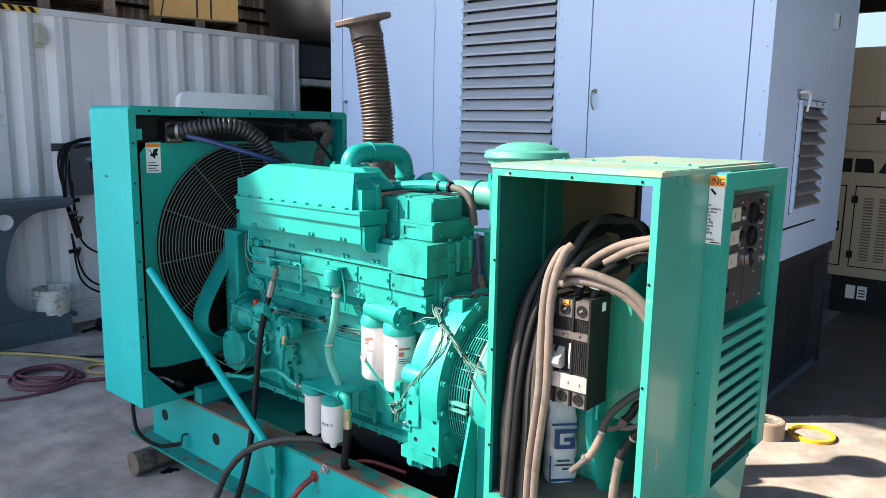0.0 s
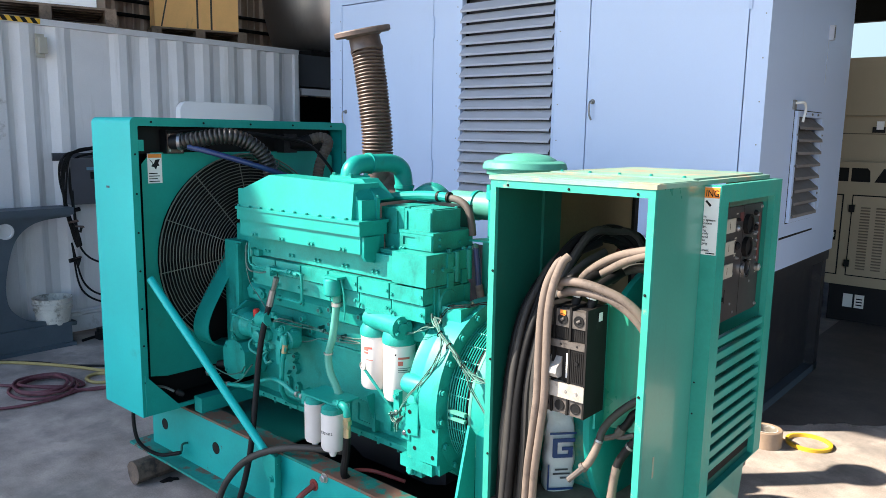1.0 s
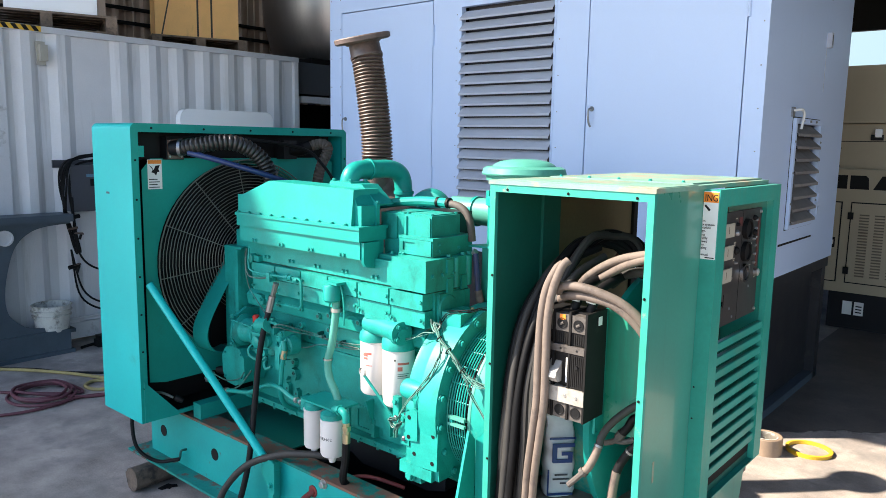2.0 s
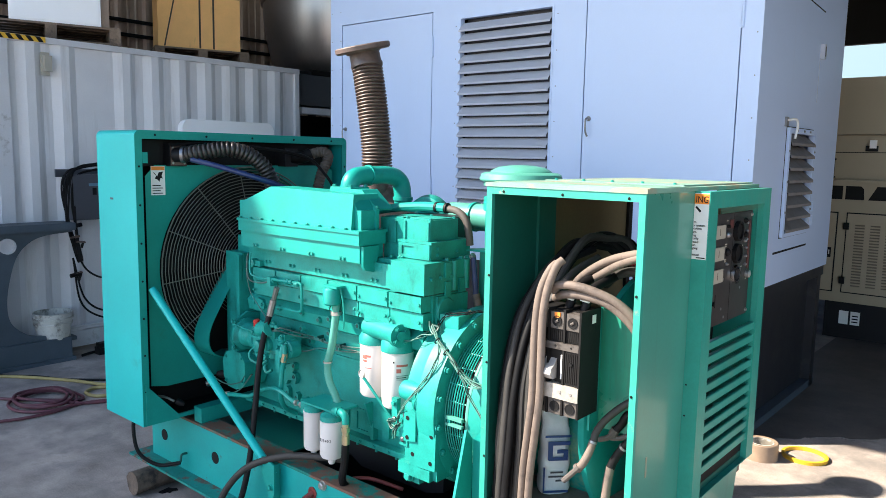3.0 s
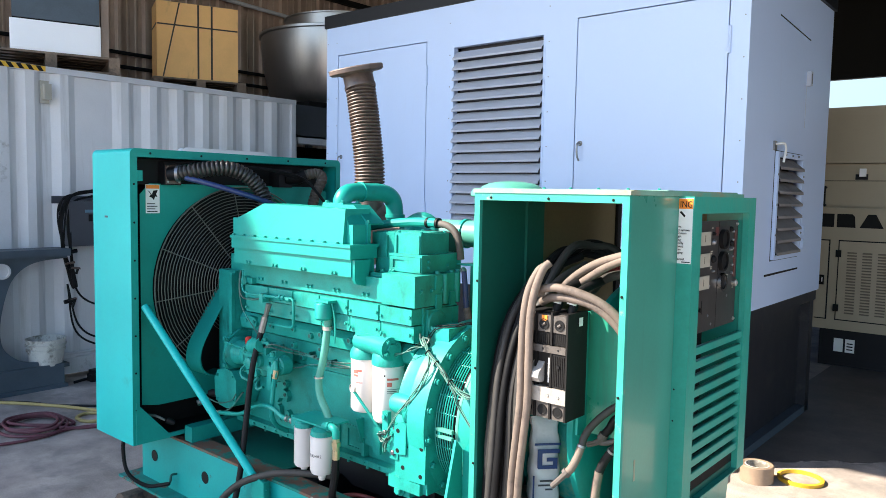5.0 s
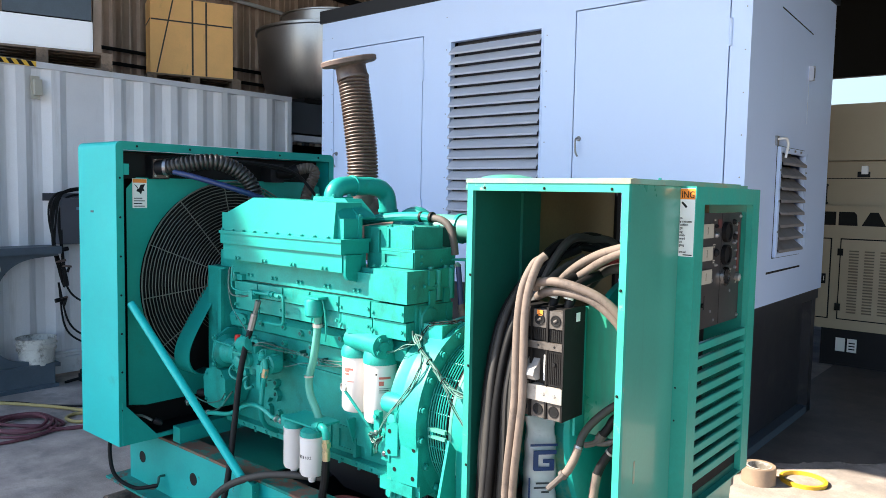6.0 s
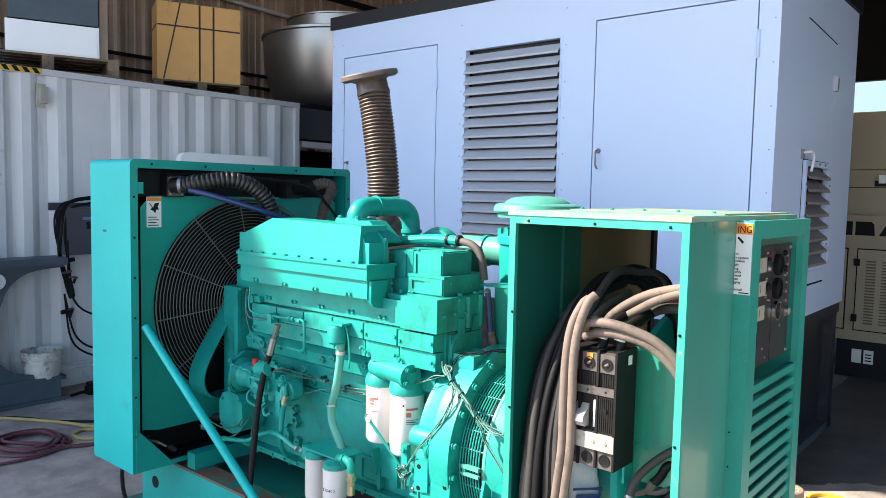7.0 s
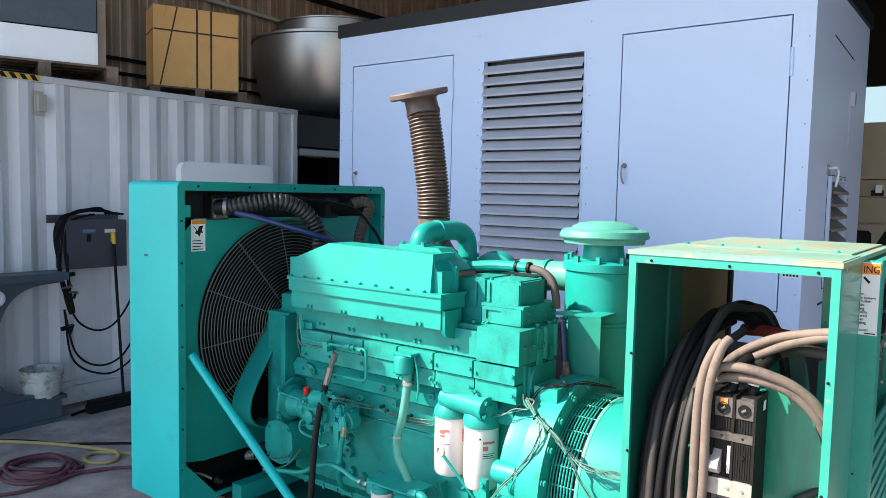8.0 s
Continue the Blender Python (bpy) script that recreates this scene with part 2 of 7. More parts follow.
# ---- mesh helpers ----
def part(name, bm, material, parent=None, label="", bevel=0.0, smooth=True, seg=2):
    """Links bm as one mesh; under parent where given. Places are world metres."""
    if bevel > 0:
        ed = [e for e in bm.edges if len(e.link_faces) == 2 and e.calc_face_angle(0) > 0.6]
        bmesh.ops.bevel(bm, geom=ed, offset=bevel, segments=seg, affect="EDGES", profile=0.6, clamp_overlap=True)
    bmesh.ops.recalc_face_normals(bm, faces=bm.faces)
    if smooth:
        for f in bm.faces:
            f.smooth = True
        for e in bm.edges:
            if len(e.link_faces) == 2 and e.calc_face_angle(0) > 0.62:
                e.smooth = False
    me = bpy.data.meshes.new(name)
    bm.to_mesh(me)
    bm.free()
    me.materials.append(material)
    ob = new(name, me)
    if parent:
        ob.parent = parent
        base = parent
        if base.type == "EMPTY":
            ob.matrix_parent_inverse = Matrix.Translation(base.location).inverted()
    if label:
        ob["label"] = label
    return ob


def thing(name, at, label, category, group=""):
    e = new(name)
    e.location = at
    e.empty_display_size = 0.1
    return tagged(e, label, category, group)


def box(x0, x1, y0, y1, z0, z1, bm=None):
    bm = bm or bmesh.new()
    v = [bm.verts.new((x, y, z)) for x in (x0, x1) for y in (y0, y1) for z in (z0, z1)]
    for q in ((0, 1, 3, 2), (4, 6, 7, 5), (0, 4, 5, 1), (2, 3, 7, 6), (0, 2, 6, 4), (1, 5, 7, 3)):
        bm.faces.new([v[i] for i in q])
    return bm


def prism(profile, axis, a, b, bm=None):
    """A profile of two coordinates drawn along an axis: x takes (y, z), y takes (x, z), z takes (x, y)."""
    bm = bm or bmesh.new()

    def at(p, s):
        return {"x": (s, p[0], p[1]), "y": (p[0], s, p[1]), "z": (p[0], p[1], s)}[axis]
    lo = [bm.verts.new(at(p, a)) for p in profile]
    hi = [bm.verts.new(at(p, b)) for p in profile]
    n = len(profile)
    bm.faces.new(lo)
    bm.faces.new(hi)
    for i in range(n):
        bm.faces.new((lo[i], lo[(i + 1) % n], hi[(i + 1) % n], hi[i]))
    return bm


def ring_frame(d):
    d = Vector(d).normalized()
    u = d.cross(Vector((0, 0, 1)) if abs(d.z) < 0.9 else Vector((1, 0, 0))).normalized()
    return d, u, d.cross(u).normalized()


def lathe(p, d, profile, seg=24, bm=None, cap=True):
    """A turned shape round the axis from p along d: profile rows of (radius, distance along)."""
    bm = bm or bmesh.new()
    d, u, w = ring_frame(d)
    p = Vector(p)
    rings = []
    for r, h in profile:
        rings.append([bm.verts.new(p + d * h + (u * math.cos(2 * math.pi * k / seg) + w * math.sin(2 * math.pi * k / seg)) * max(r, 1e-4)) for k in range(seg)])
    for a, b in zip(rings, rings[1:]):
        for k in range(seg):
            bm.faces.new((a[k], a[(k + 1) % seg], b[(k + 1) % seg], b[k]))
    if cap:
        bm.faces.new(rings[0])
        bm.faces.new(rings[-1])
    return bm


def cyl(a, b, r, r2=None, seg=16, bm=None):
    a, b = Vector(a), Vector(b)
    return lathe(a, b - a, [(r, 0), (r if r2 is None else r2, (b - a).length)], seg, bm)


def spline(pts, n=8):
    pts = [Vector(p) for p in pts]
    if len(pts) == 2:
        return pts
    full = [2 * pts[0] - pts[1], *pts, 2 * pts[-1] - pts[-2]]
    out = []
    for i in range(1, len(full) - 2):
        p0, p1, p2, p3 = full[i - 1:i + 3]
        for k in range(n):
            t = k / n
            out.append(0.5 * (2 * p1 + (p2 - p0) * t + (2 * p0 - 5 * p1 + 4 * p2 - p3) * t * t + (3 * p1 - p0 - 3 * p2 + p3) * t ** 3))
    out.append(pts[-1])
    return out


def tube(pts, r, seg=10, n=8, bm=None, ribs=None, smooth_path=True):
    """A round tube along a smooth line. ribs: (pitch, height, sharpness) of a corrugated hose."""
    bm = bm or bmesh.new()
    line = spline(pts, n) if smooth_path else [Vector(p) for p in pts]
    if ribs:
        pitch = ribs[0]
        total = sum((b - a).length for a, b in zip(line, line[1:]))
        m = max(8, int(total / pitch) * 8)
        cum = [0.0]
        for a, b in zip(line, line[1:]):
            cum.append(cum[-1] + (b - a).length)
        fine_line, j = [], 0
        for i in range(m + 1):
            s = total * i / m
            while j < len(line) - 2 and cum[j + 1] < s:
                j += 1
            f = (s - cum[j]) / max(1e-6, cum[j + 1] - cum[j])
            fine_line.append(line[j].lerp(line[j + 1], f))
        line = fine_line
    rings = []
    u = None
    for i, p in enumerate(line):
        d = (line[min(i + 1, len(line) - 1)] - line[max(i - 1, 0)]).normalized()
        if u is None:
            _, u, w = ring_frame(d)
        else:
            u = (u - d * u.dot(d)).normalized()
            w = d.cross(u)
        rr = r if not ribs else r + ribs[1] * (2 * math.sin(math.pi * (i % 8) / 8) ** ribs[2] - 1)
        rings.append([bm.verts.new(p + (u * math.cos(2 * math.pi * k / seg) + w * math.sin(2 * math.pi * k / seg)) * rr) for k in range(seg)])
    for a, b in zip(rings, rings[1:]):
        for k in range(seg):
            bm.faces.new((a[k], a[(k + 1) % seg], b[(k + 1) % seg], b[k]))
    bm.faces.new(rings[0])
    bm.faces.new(rings[-1])
    return bm


def frame_plate(axis, at, thick, u0, u1, v0, v1, wu0, wu1, wv0, wv1, bm=None):
    """A flat frame round a hole: outer u0..u1, v0..v1, hole wu0..wu1, wv0..wv1, in the plane across axis."""
    bm = bm or bmesh.new()
    rings = []
    for d in (at, at + thick):
        for q in (((u0, v0), (u1, v0), (u1, v1), (u0, v1)), ((wu0, wv0), (wu1, wv0), (wu1, wv1), (wu0, wv1))):
            rings.append([bm.verts.new((d, u, v) if axis == "x" else (u, d, v)) for u, v in q])
    for p, q in ((0, 1), (2, 3), (0, 2), (1, 3)):
        for k in range(4):
            j = (k + 1) % 4
            bm.faces.new((rings[p][k], rings[p][j], rings[q][j], rings[q][k]))
    return bm


BOLT = {}


def bolt(at, way, r, parent, material):
    """A hexagon bolt head with its washer; heads of one size share a mesh."""
    key = (round(r, 4), material.name)
    if key not in BOLT:
        bm = lathe((0, 0, 0), (0, 0, 1), [(r * 1.35, 0), (r * 1.35, r * 0.25)], 12)
        lathe((0, 0, r * 0.2), (0, 0, 1), [(r, 0), (r, r * 0.8), (r * 0.8, r)], 6, bm)
        bmesh.ops.recalc_face_normals(bm, faces=bm.faces)
        me = bpy.data.meshes.new("bolt")
        bm.to_mesh(me)
        bm.free()
        me.materials.append(material)
        BOLT[key] = me
    ob = new("bolt", BOLT[key])
    ob.parent = parent
    if parent.type == "EMPTY":
        ob.matrix_parent_inverse = Matrix.Translation(parent.location).inverted()
    ob.matrix_basis = Matrix.Translation(at) @ Vector(way).to_track_quat("Z", "Y").to_matrix().to_4x4()
    return ob


def writing(text, at, size, rot, material, parent, name="lettering", stretch=1.0):
    cu = bpy.data.curves.new(name, "FONT")
    cu.body, cu.size, cu.extrude = text, size, 0.0006
    cu.resolution_u = 3
    tmp = bpy.data.objects.new(name, cu)
    scene.collection.objects.link(tmp)
    me = bpy.data.meshes.new_from_object(tmp.evaluated_get(bpy.context.evaluated_depsgraph_get()))
    bpy.data.objects.remove(tmp)
    me.materials.clear()
    me.materials.append(material)
    ob = new(name, me)
    ob.parent = parent
    if parent.type == "EMPTY":
        ob.matrix_parent_inverse = Matrix.Translation(parent.location).inverted()
    ob.matrix_basis = pose(*at, *rot) @ Matrix.Diagonal((stretch, 1, 1, 1))
    return ob

# ---- the shed: floor, cladding, roof ----
def setting(name, bm, material, **kw):
    return tagged(part(name, bm, material, **kw), kind="structure")


# darker floor colour that stands in for deep shade
DARK_FLOOR = mat("floor_shade_concrete", (0.132, 0.112, 0.10), 0.62, vary=0.4, scale=2.6, fine=120, bump=0.12, stain=(0.075, 0.065, 0.06), amount=0.5, stain_scale=1.6, sharp=0.25)
tagged(setting("ground", box(-60, 60, -60, 60, -0.2, 0.0), CONCRETE, smooth=False), "grey stained concrete yard and shed floor", "floor")

# dark sheet follows the enclosure's shadow edge and paints the shade darker
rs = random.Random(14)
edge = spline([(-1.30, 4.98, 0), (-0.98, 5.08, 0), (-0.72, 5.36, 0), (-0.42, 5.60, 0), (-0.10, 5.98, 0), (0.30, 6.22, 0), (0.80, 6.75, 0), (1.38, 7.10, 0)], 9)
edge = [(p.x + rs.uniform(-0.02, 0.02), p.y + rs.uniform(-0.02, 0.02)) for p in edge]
tagged(setting("floor_oil_film", prism(edge + [(1.38, 14.9), (-1.30, 14.9)], "z", 0.0005, 0.004), DARK_FLOOR, smooth=False), "thin dark sheet deepening the shade on the concrete behind the enclosures", "floor")


# brown cladding behind the container: sheets with narrow ribs
bm = bmesh.new()
pts, y = [], -0.965
while y < 15.0:
    # one sheet module: two small swages and one deep rib
    pts += [(-8.95, y), (-8.95, y + 0.075), (-8.936, y + 0.085), (-8.936, y + 0.105), (-8.95, y + 0.115),
            (-8.95, y + 0.185), (-8.936, y + 0.195), (-8.936, y + 0.215), (-8.95, y + 0.225),
            (-8.95, y + 0.285), (-8.89, y + 0.302), (-8.89, y + 0.345)]
    y += 0.365
line = pts + [(-9.05, y), (-9.05, -0.965)]
prism(line, "z", 0.0, 6.2, bm)
tagged(setting("wall_west", bm, CLAD, smooth=False), "brown ribbed steel cladding of the shed wall", "wall")
for zz in (3.39, 3.215):
    setting("wall_pipe", tube([(-8.85, -1.0, zz), (-8.85, 6.0, zz), (-8.85, 15.0, zz)], 0.024, smooth_path=False), STEEL_DARK)
setting("wall_girt", box(-8.90, -8.82, -1, 15, 4.75, 4.83), STEEL_DARK, bevel=0.004)
setting("wall_pipe", tube([(-8.83, 4.6, 4.42), (-8.83, 6.4, 4.36), (-8.83, 7.4, 4.325), (-8.83, 9.6, 4.25)], 0.028), CONT_RAIL)
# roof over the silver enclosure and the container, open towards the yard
# out of view; front edge placed so the shade line falls right
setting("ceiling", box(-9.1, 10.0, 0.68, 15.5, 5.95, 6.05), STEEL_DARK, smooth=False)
# unseen slab added to keep the sun off the left side
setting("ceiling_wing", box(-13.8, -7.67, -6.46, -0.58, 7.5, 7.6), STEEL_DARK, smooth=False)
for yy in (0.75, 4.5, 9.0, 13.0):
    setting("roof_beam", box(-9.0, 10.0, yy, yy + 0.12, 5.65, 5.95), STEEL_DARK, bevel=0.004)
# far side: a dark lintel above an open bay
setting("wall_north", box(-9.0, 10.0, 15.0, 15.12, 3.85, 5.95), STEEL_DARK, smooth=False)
# pier, dado and infill are unseen, added to keep daylight off the floor
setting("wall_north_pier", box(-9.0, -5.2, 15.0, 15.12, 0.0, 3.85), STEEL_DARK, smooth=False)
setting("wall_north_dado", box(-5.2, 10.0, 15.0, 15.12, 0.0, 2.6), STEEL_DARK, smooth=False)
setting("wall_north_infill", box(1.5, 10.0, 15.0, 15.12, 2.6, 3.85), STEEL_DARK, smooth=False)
# unseen wall added to cut light from the east
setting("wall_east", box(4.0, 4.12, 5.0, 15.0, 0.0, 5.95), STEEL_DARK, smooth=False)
# unseen slab added to block sky light over the right bay
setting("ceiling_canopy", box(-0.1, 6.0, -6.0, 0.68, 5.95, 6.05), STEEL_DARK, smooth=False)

SKY_BACK = bpy.data.materials.new("pale_sky")
SKY_BACK.use_nodes = True
SKY_BACK.node_tree.nodes["Principled BSDF"].inputs["Base Color"].default_value = (0, 0, 0, 1)
SKY_BACK.node_tree.nodes["Principled BSDF"].inputs["Emission Color"].default_value = (0.58, 0.86, 1.0, 1)
SKY_BACK.node_tree.nodes["Principled BSDF"].inputs["Emission Strength"].default_value = 0.21
setting("backdrop", box(-40, 30, 58.0, 58.1, 0.0, 16.0), SKY_BACK, smooth=False)


# ---- the container ----
cont = thing("shipping_container", (-7.4, 2.3, 0), "white corrugated steel shipping container with light grey top rail", "container")
CX = -6.22
y0c, y1c = -0.56, 5.50
prof = [(CX - 0.036, y0c)]
ribs = [2.783 - 0.278 * k for k in range(11, 0, -1)] + [2.783, 3.061] + [3.595 + 0.278 * k for k in range(7)]
for s in ribs:
    prof += [(CX - 0.036, s - 0.14), (CX, s - 0.07), (CX, s), (CX - 0.036, s + 0.065)]
prof += [(CX - 0.036, y1c)]
sheet = prof + [(px - 0.004, py) for px, py in reversed(prof)]
part("side_sheet", prism(sheet, "z", 0.16, 2.642), CONT, cont, smooth=False)
part("top_rail", box(CX - 0.10, CX + 0.012, y0c, y1c + 0.02, 2.64, 2.69), CONT_RAIL, cont, bevel=0.008)
part("bottom_rail", box(CX - 0.10, CX + 0.012, y0c, y1c + 0.02, 0.03, 0.17), CONT_RAIL, cont, bevel=0.008)
part("corner_post", box(CX - 0.10, CX + 0.004, y1c - 0.035, y1c + 0.02, 0.17, 2.64), CONT, cont, bevel=0.006)
part("roof_sheet", box(-8.66, CX - 0.06, y0c, y1c, 2.655, 2.675), CONT_ROOF, cont, smooth=False)
part("back_sheet", box(-8.66, -8.64, y0c, y1c, 0.05, 2.61), CONT, cont, smooth=False)
part("end_sheet", box(-8.64, CX - 0.10, y1c - 0.02, y1c, 0.05, 2.61), CONT, cont, smooth=False)
part("left_end_frame", box(CX - 0.12, CX + 0.02, 2.47, 2.575, 0.17, 2.64), CONT_RAIL, cont, bevel=0.008)
part("foot", box(CX - 0.12, CX + 0.01, 5.32, 5.5, 0.0, 0.04), CONT_RAIL, cont)
part("foot", box(CX - 0.12, CX + 0.01, -0.56, -0.36, 0.0, 0.04), CONT_RAIL, cont)
tape = thing("hazard_tape", (CX + 0.02, 2.7, 2.6), "black and yellow striped hazard tape on the container rail", "tape")
part("backing", box(CX + 0.013, CX + 0.016, 2.48, 2.87, 2.645, 2.688), YELLOW, tape, smooth=False)
for k in range(5):
    ya = 2.485 + k * 0.076
    part("stripe", prism([(ya + 0.03, 2.646), (ya + 0.068, 2.646), (ya + 0.038, 2.687), (ya, 2.687)], "x", CX + 0.0162, CX + 0.0175), BLACK_PRINT, tape, smooth=False)
sw = thing("switch_box", (CX + 0.05, 2.89, 2.44), "beige metal switch box screwed to the container wall", "switch box")
part("case", box(CX, CX + 0.012, 2.826, 2.895, 2.378, 2.568), BEIGE, sw, bevel=0.006)
part("cover", box(CX + 0.012, CX + 0.055, 2.842, 2.90, 2.41, 2.54), BEIGE, sw, bevel=0.006)

# ---- dark grey machine beside the container ----
cab = thing("grey_machine_cabinet", (-7.0, 6.2, 0), "dark grey steel cabinet with a black open bay beside the container", "cabinet")
part("header", box(-7.6, -6.30, 5.56, 7.2, 2.315, 2.66), GREY_BOX, cab, bevel=0.01)
part("lip", box(-6.42, -6.27, 5.60, 7.2, 2.22, 2.29), CONT_RAIL, cab, bevel=0.01)
part("jamb", box(-6.45, -6.30, 5.56, 5.60, 0.0, 2.27), CONT_RAIL, cab, bevel=0.005)
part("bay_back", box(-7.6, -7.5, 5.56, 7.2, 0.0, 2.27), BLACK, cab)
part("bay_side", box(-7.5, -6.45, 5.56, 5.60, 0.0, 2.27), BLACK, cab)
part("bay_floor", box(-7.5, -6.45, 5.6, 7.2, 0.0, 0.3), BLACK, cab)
part("side", box(-7.5, -6.3, 7.2, 7.25, 0.0, 2.66), GREY_BOX, cab)
part("cap", box(-7.4, -6.285, 5.76, 7.2, 2.664, 2.718), STEEL_DARK, cab, bevel=0.006)


# ---- on the container's roof ----
def pallet(at, wide, deep, high, turn, label):
    """A pallet with its front edge's middle at the given place, turned about it."""
    x, y, z = at
    p = thing("pallet", at, label, "pallet", "pallets on the container")
    for k in range(3):
        ya = y - wide / 2 + (wide - 0.09) * k / 2
        part("bearer", box(x - deep, x, ya, ya + 0.09, z + 0.018, z + high - 0.018), WOOD, p, bevel=0.003)
    for k in range(6):
        xa = x - 0.10 - (deep - 0.10) * k / 5
        part("board", box(xa, xa + 0.10, y - wide / 2, y + wide / 2, z + high - 0.018, z + high), WOOD, p, bevel=0.002)
        if k % 2 == 0:
            part("board", box(xa, xa + 0.10, y - wide / 2, y + wide / 2, z, z + 0.018), WOOD, p, bevel=0.002)
    p.rotation_euler.z = radians(turn)
    return p


pallet((-6.372, 2.985, 2.692), 1.10, 0.95, 0.152, -20, "grey weathered wooden pallet under the white cabinet")
pallet((-6.475, 4.50, 2.692), 0.92, 0.95, 0.118, -22, "grey weathered wooden pallet under the strapped carton")
cr = thing("strapped_carton", (-6.505, 4.4875, 2.812), "yellow-brown carton bound with dark straps on a pallet", "carton")
cx_, cy_, cw, cz0, cz1 = -6.505, 4.4875, 0.4035, 2.812, 3.567
part("carton", box(cx_ - 0.40, cx_, cy_ - cw, cy_ + cw, cz0, cz1), CARTON, cr, bevel=0.008)
for ya in (0.0, 0.135):
    part("strap", box(cx_, cx_ + 0.004, cy_ + ya - 0.009, cy_ + ya + 0.009, cz0 + 0.004, cz1 - 0.004), STRAP, cr, smooth=False)
part("strap", prism([(cy_ - 0.35, cz0 + 0.004), (cy_ - 0.336, cz0 + 0.004), (cy_ - 0.178, cz1 - 0.004), (cy_ - 0.192, cz1 - 0.004)], "x", cx_, cx_ + 0.004), STRAP, cr, smooth=False)
part("strap", box(cx_, cx_ + 0.0045, cy_ - cw + 0.006, cy_ + cw - 0.006, 3.332, 3.346), STRAP, cr, smooth=False)
part("strap", box(cx_ - 0.39, cx_ - 0.005, cy_ - cw - 0.004, cy_ - cw, 3.332, 3.346), STRAP, cr, smooth=False)
cr.rotation_euler.z = radians(-22)
wc = thing("white_cabinet", (-6.385, 3.036, 2.845), "white and slate blue boxed appliance standing on a pallet", "cabinet")
wx, wy = -6.385, 3.036
part("lower_shell", box(wx - 0.55, wx, wy - 0.353, wy + 0.353, 2.847, 3.108), WHITE_SHELL, wc, bevel=0.022, seg=3)
part("front_panel", box(wx, wx + 0.006, wy - 0.335, wy + 0.335, 2.865, 3.085), WHITE_SHELL, wc, bevel=0.004)
part("upper_cover", box(wx - 0.55, wx - 0.008, wy - 0.335, wy + 0.345, 3.122, 3.9), SLATE, wc, bevel=0.01)
part("gasket", box(wx - 0.54, wx - 0.02, wy - 0.33, wy + 0.34, 3.106, 3.124), BLACK, wc)
part("end_post", box(wx - 0.20, wx - 0.10, wy + 0.365, wy + 0.43, 2.847, 3.9), CLAD, wc, "grey-brown steel end post", bevel=0.005)
wc.rotation_euler.z = radians(-20)
tk = thing("stainless_vessel", (-7.38, 7.25, 0), "large round stainless steel vessel with a stepped lid", "vessel")
part("body", lathe((-7.38, 7.25, 2.60), (0, 0, 1), [(0.6, 0.0), (0.80, 0.08), (0.92, 0.22), (0.985, 0.38), (1.03, 0.54), (1.065, 0.71), (1.09, 0.88), (1.10, 1.02), (1.10, 1.12), (1.13, 1.13), (1.13, 1.16), (1.10, 1.17), (0.75, 1.19)], 64), STAINLESS, tk)
part("lid", lathe((-7.38, 7.25, 3.78), (0, 0, 1), [(0.78, 0), (0.78, 0.19), (0.80, 0.195), (0.80, 0.21), (0.77, 0.22)], 64), STAINLESS, tk)
part("foot_ring", lathe((-7.38, 7.25, 2.50), (0, 0, 1), [(0.62, 0), (0.62, 0.11)], 40), BLACK, tk)
part("stand", box(-8.3, -6.75, 7.26, 8.1, 2.42, 2.50), GREY_BOX, tk)
for xa in (-8.25, -6.85):
    for ya in (7.3, 7.8):
        part("leg", box(xa, xa + 0.08, ya, ya + 0.08, 0, 2.42), GREY_BOX, tk)

# ---- against the container: stand, bucket, charger, cables, broom, panel ----
curve = [(p.x, p.y) for p in spline([(2.915, 1.085, 0), (2.70, 1.065, 0), (2.575, 1.015, 0), (2.485, 0.92, 0), (2.432, 0.78, 0), (2.395, 0.60, 0), (2.392, 0.46, 0), (2.42, 0.365, 0), (2.50, 0.285, 0), (2.60, 0.24, 0), (2.86, 0.215, 0)], 5)]
stand = thing("steel_stand", (-5.95, 2.4, 0), "slate blue steel stand with arched cut-out against the container", "stand")
part("web", prism([(1.80, 0.03), (1.80, 1.12), (2.915, 1.12)] + curve + [(2.86, 0.03)], "x", -6.00, -5.96), SLATE, stand, bevel=0.003)
part("top_flange", box(-6.14, -5.90, 1.8, 2.92, 1.105, 1.165), SLATE, stand, bevel=0.006)
part("bottom_flange", box(-6.14, -5.90, 1.8, 2.88, 0.0, 0.03), SLATE, stand, bevel=0.004)
part("front_lip", box(-5.955, -5.925, 1.8, 2.86, 0.03, 0.20), SLATE, stand, bevel=0.006)
part("boss", lathe((-5.96, 2.41, 1.0), (1, 0, 0), [(0.062, 0), (0.062, 0.025), (0.048, 0.025), (0.048, 0.004)], 24), CONT_RAIL, stand)
bk = thing("plastic_bucket", (-6.05, 2.765, 0.182), "dirty white plastic bucket standing on the steel stand", "bucket")
part("tub", lathe((-6.05, 2.765, 0.182), (0, 0, 1), [(0.122, 0), (0.126, 0.004), (0.139, 0.125), (0.150, 0.127), (0.151, 0.14), (0.143, 0.145), (0.145, 0.168), (0.156, 0.17), (0.157, 0.182), (0.147, 0.186), (0.151, 0.215), (0.155, 0.218), (0.155, 0.226), (0.145, 0.226), (0.138, 0.15), (0.118, 0.01)], 40), BUCKET, bk)
part("shelf", box(-6.20, -5.99, 2.5, 2.93, 0.15, 0.181), SLATE, stand)
ch = thing("charger_box", (-6.1, 3.2, 1.16), "dark grey enamelled control box mounted on the container wall", "control box")
